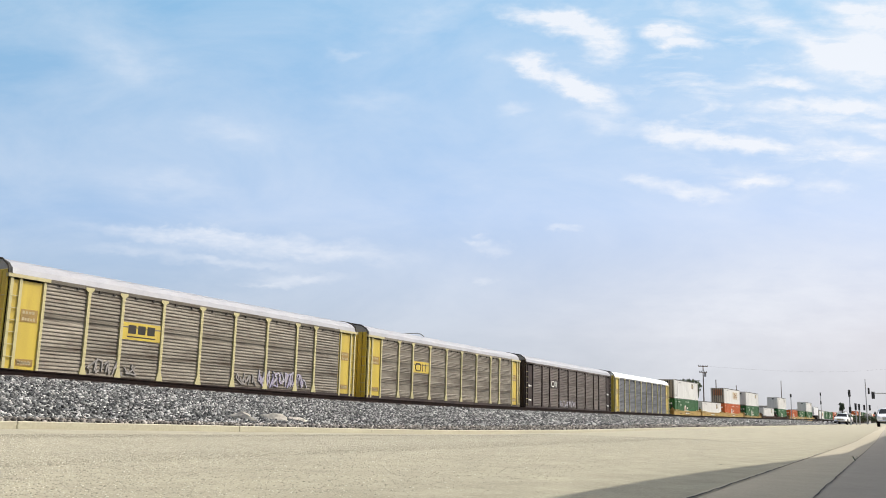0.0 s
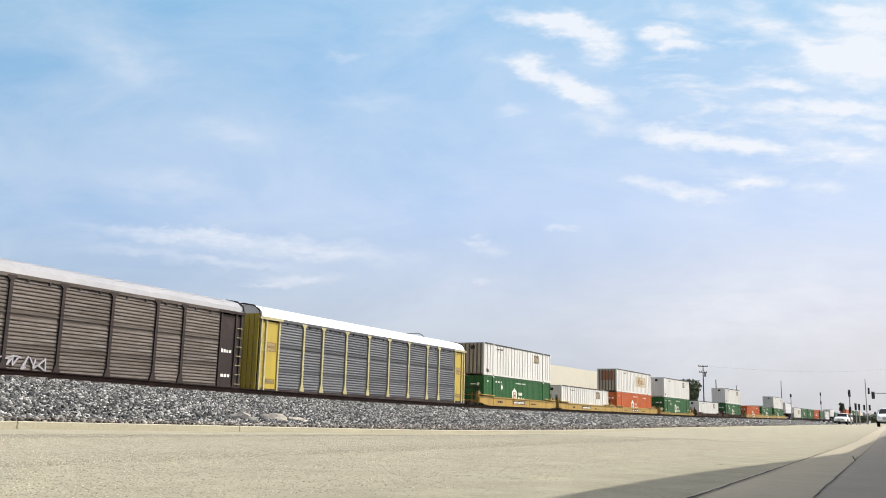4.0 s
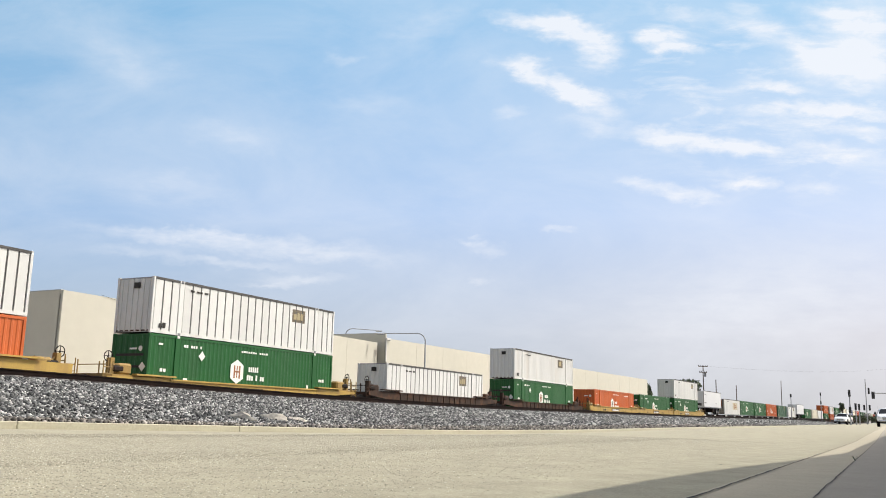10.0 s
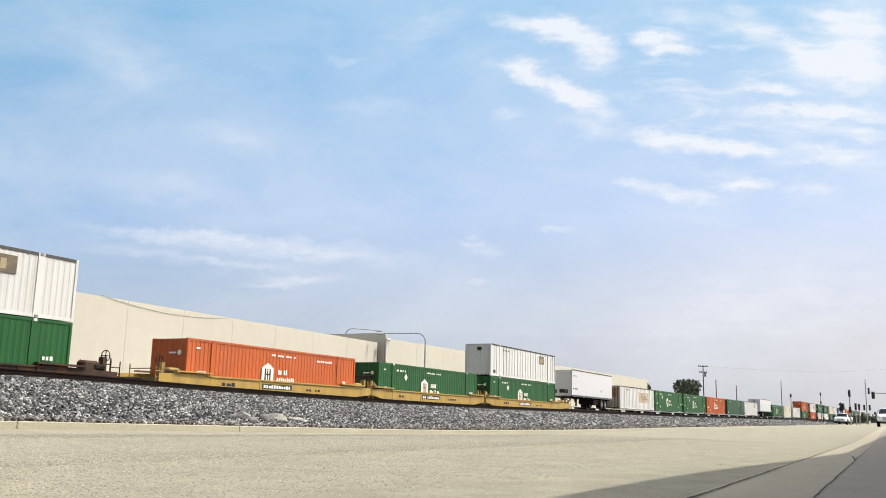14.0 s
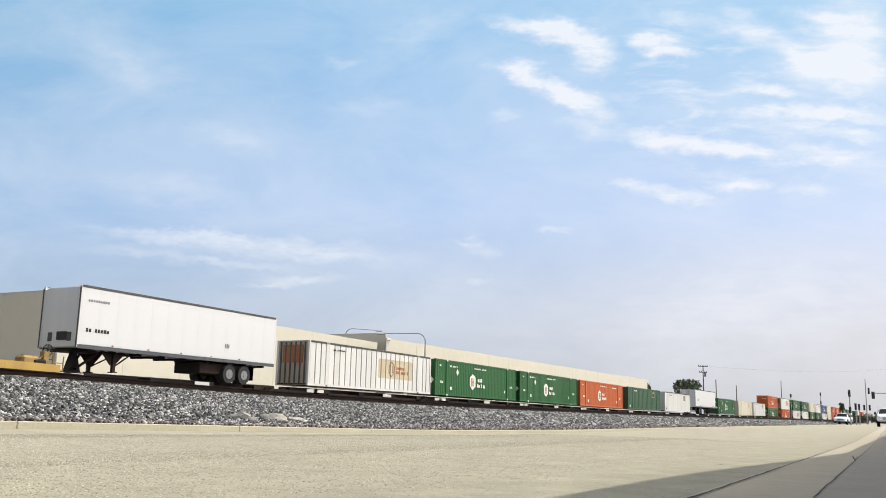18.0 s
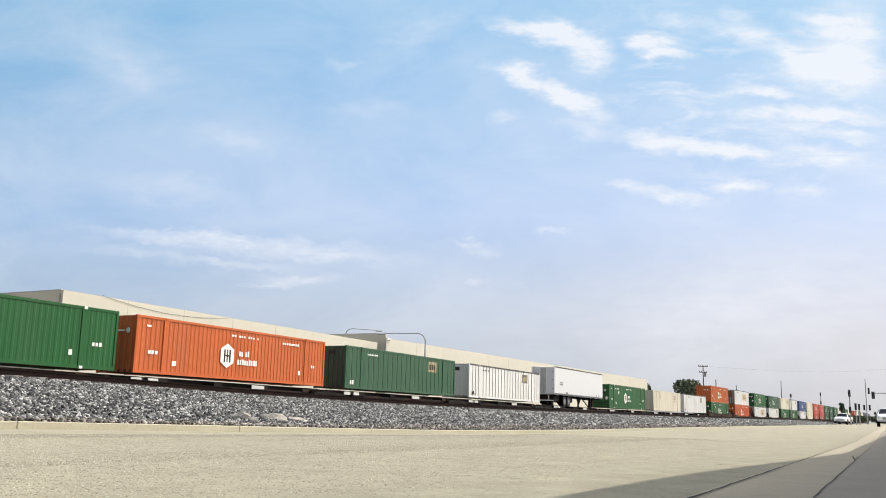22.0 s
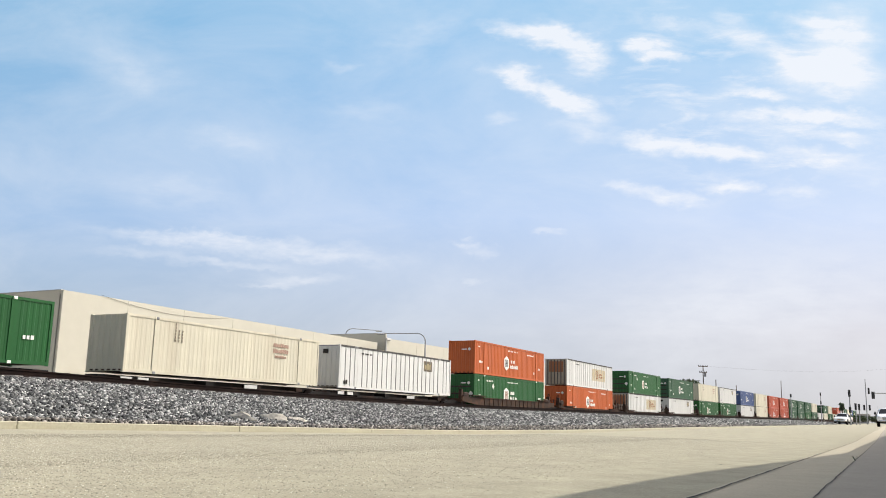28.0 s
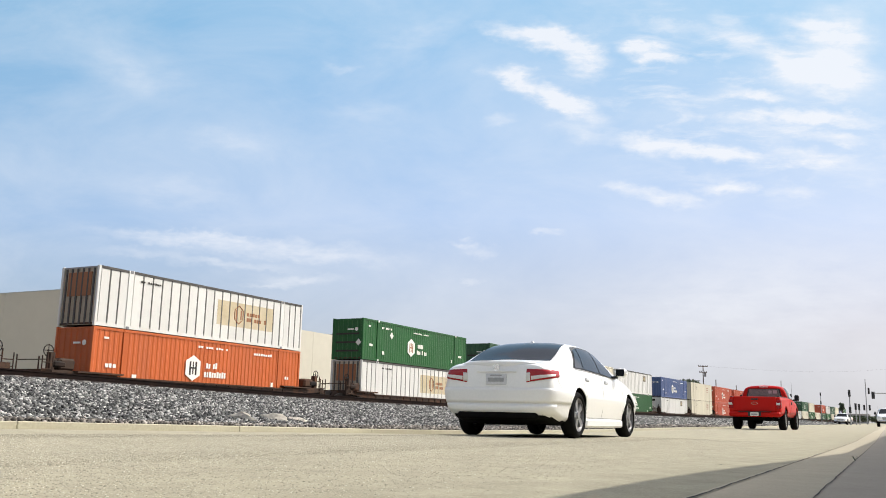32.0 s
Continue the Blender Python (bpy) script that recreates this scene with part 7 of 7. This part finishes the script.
    prism(bm, [(-0.64, 1.31), (0.64, 1.31), (0.565, 1.605), (-0.565, 1.605)], -0.456, -0.448, "x")
    glass = part("rear_windscreen", bm, M["rearglass"], c, "greenish rear window with the light from beyond in its colour")
    for y0, w, h in ((-0.50, 0.15, 0.13), (-0.30, 0.12, 0.12)):
        part("window_sticker", boxes((-0.461, -0.456, y0, y0 + w, 1.44, 1.44 + h)), M["steel"], glass, "square pale window sticker")
    S.screen(0.44, 1.16, 0.92, 0.96, "windscreen", M["glass"], c, "windscreen", 0.006)
    part("brake_light", boxes((-0.46, -0.38, -0.18, 0.18, 1.685, 1.72), bevel=0.01), M["lamp_clear"], c)
    bm = bmesh.new()
    rod(bm, (1.30, -0.84, 1.15), (1.28, -0.84, 1.95), 0.005, 0.003, n=5)
    part("aerial", bm, M["trimblack"], c)
    part("underbody", boxes((-2.6, 2.3, -0.62, 0.62, 0.36, 0.60)), M["under"], c)
    part("frame_rail", boxes((-2.5, 2.2, -0.80, -0.70, 0.42, 0.50)), M["under"], c)
    bm = bmesh.new()
    rod(bm, (wr, -0.75, R), (wr, 0.75, R), 0.06)
    rod(bm, (wr - 0.02, -0.05, 0.38), (wr + 0.02, 0.12, 0.38), 0.17, n=12)
    part("rear_axle", bm, M["under"], c)
    bm = bmesh.new()
    rod(bm, (-2.55, -0.55, 0.43), (-1.8, -0.52, 0.47), 0.035)
    part("exhaust_pipe", bm, M["galv2"], c)
    for x in (wr, wb):
        for s in (-1, 1):
            road_wheel(c, x, s * 0.855, R, 0.27, 6, 0.275, 13.5 if detail else 0.0, 29.1, "six-spoke alloy wheel")
    return c


red_truck = pickup("red_car", "bright red short-cab pickup truck driving away")
white_sedan = sedan()


def parked_truck():
    return pickup("white_car", "white pickup truck standing at the far junction", False)


M["white_car2"] = M["white_car"]
far_truck = parked_truck()
far_truck.matrix_basis = pose(*street(114.0, 0.05, road_z(114.0)), 0, 0, 182.05) @ Matrix.Scale(1.15, 4)
far_van = pickup("white_car", "white pickup standing with its nose towards the junction", False)
far_van.matrix_basis = pose(*street(158.0, 6.45, road_z(158.0, 6.45)), 0, 0, 174)


# ---- all that moves ----
def motions():
    walk(clouds, [(0.0, CLOUD_POSE), (16.0, Matrix.Translation(CLOUD_WAY / 2) @ CLOUD_POSE), (32.0, Matrix.Translation(CLOUD_WAY) @ CLOUD_POSE)])
    for ob, x0, over in MOVERS:
        rows = []
        for k in range(17):
            t = 2.0 * k
            x = x0 - train_shift(t)
            grade = math.degrees(math.atan2(lift(x + 8) - lift(x - 8), 16))
            rows.append((t, pose(x, TRACK_Y, RAIL_Z + lift(x) + over, 0, -grade, 0)))
        walk(ob, rows)
    # road vehicles: seconds, place of the middle along the street and across it
    trips = ((red_truck, 13.2, ((29.5, 4.25, 5.2), (29.7, 6.95, 5.2), (30.0, 11.08, 5.2), (30.3, 15.3, 5.18), (30.6, 19.5, 5.15), (31.0, 25.2, 5.05), (31.5, 32.7, 4.8), (32.0, 39.8, 4.5))),
             (white_sedan, 13.8, ((31.3, 4.05, 4.92), (31.5, 6.83, 4.92), (31.8, 11.1, 4.9), (32.0, 14.15, 4.88))))
    for ob, speed, way in trips:
        rows = []
        lead = [(t, way[0][1] + speed * (t - way[0][0]), way[0][2]) for t in (0.0, 5.0, 10.0, 15.0, 20.0, 25.0, 28.0, 29.0)]
        spots = lead + list(way)
        for k, (t, u, w) in enumerate(spots):
            (_, ua, wa), (_, ub, wb) = spots[max(0, k - 1)], spots[min(len(spots) - 1, k + 1)]
            yaw = math.degrees(math.atan2(wb - wa, ub - ua))
            za, zb = road_z(u - 1.5, w), road_z(u + 1.5, w)
            p = street(u, w, (za + zb) / 2)
            rows.append((t, pose(p.x, p.y, p.z, 0, -math.degrees(math.atan2(zb - za, 3.0)), 2.05 + yaw)))
        walk(ob, rows)
    for wheel, place, r, speed, t0 in SPINNERS:
        if not speed:
            continue
        step = math.degrees(speed / r) / FPS
        rows = [(0.0, Matrix.Translation(place))]
        n = round((32.0 - t0) * FPS)
        for k in range(n + 1):
            rows.append((t0 + k / FPS, Matrix.Translation(place) @ pose(0, 0, 0, 0, step * k, 0)))
        walk(wheel, rows)


motions()
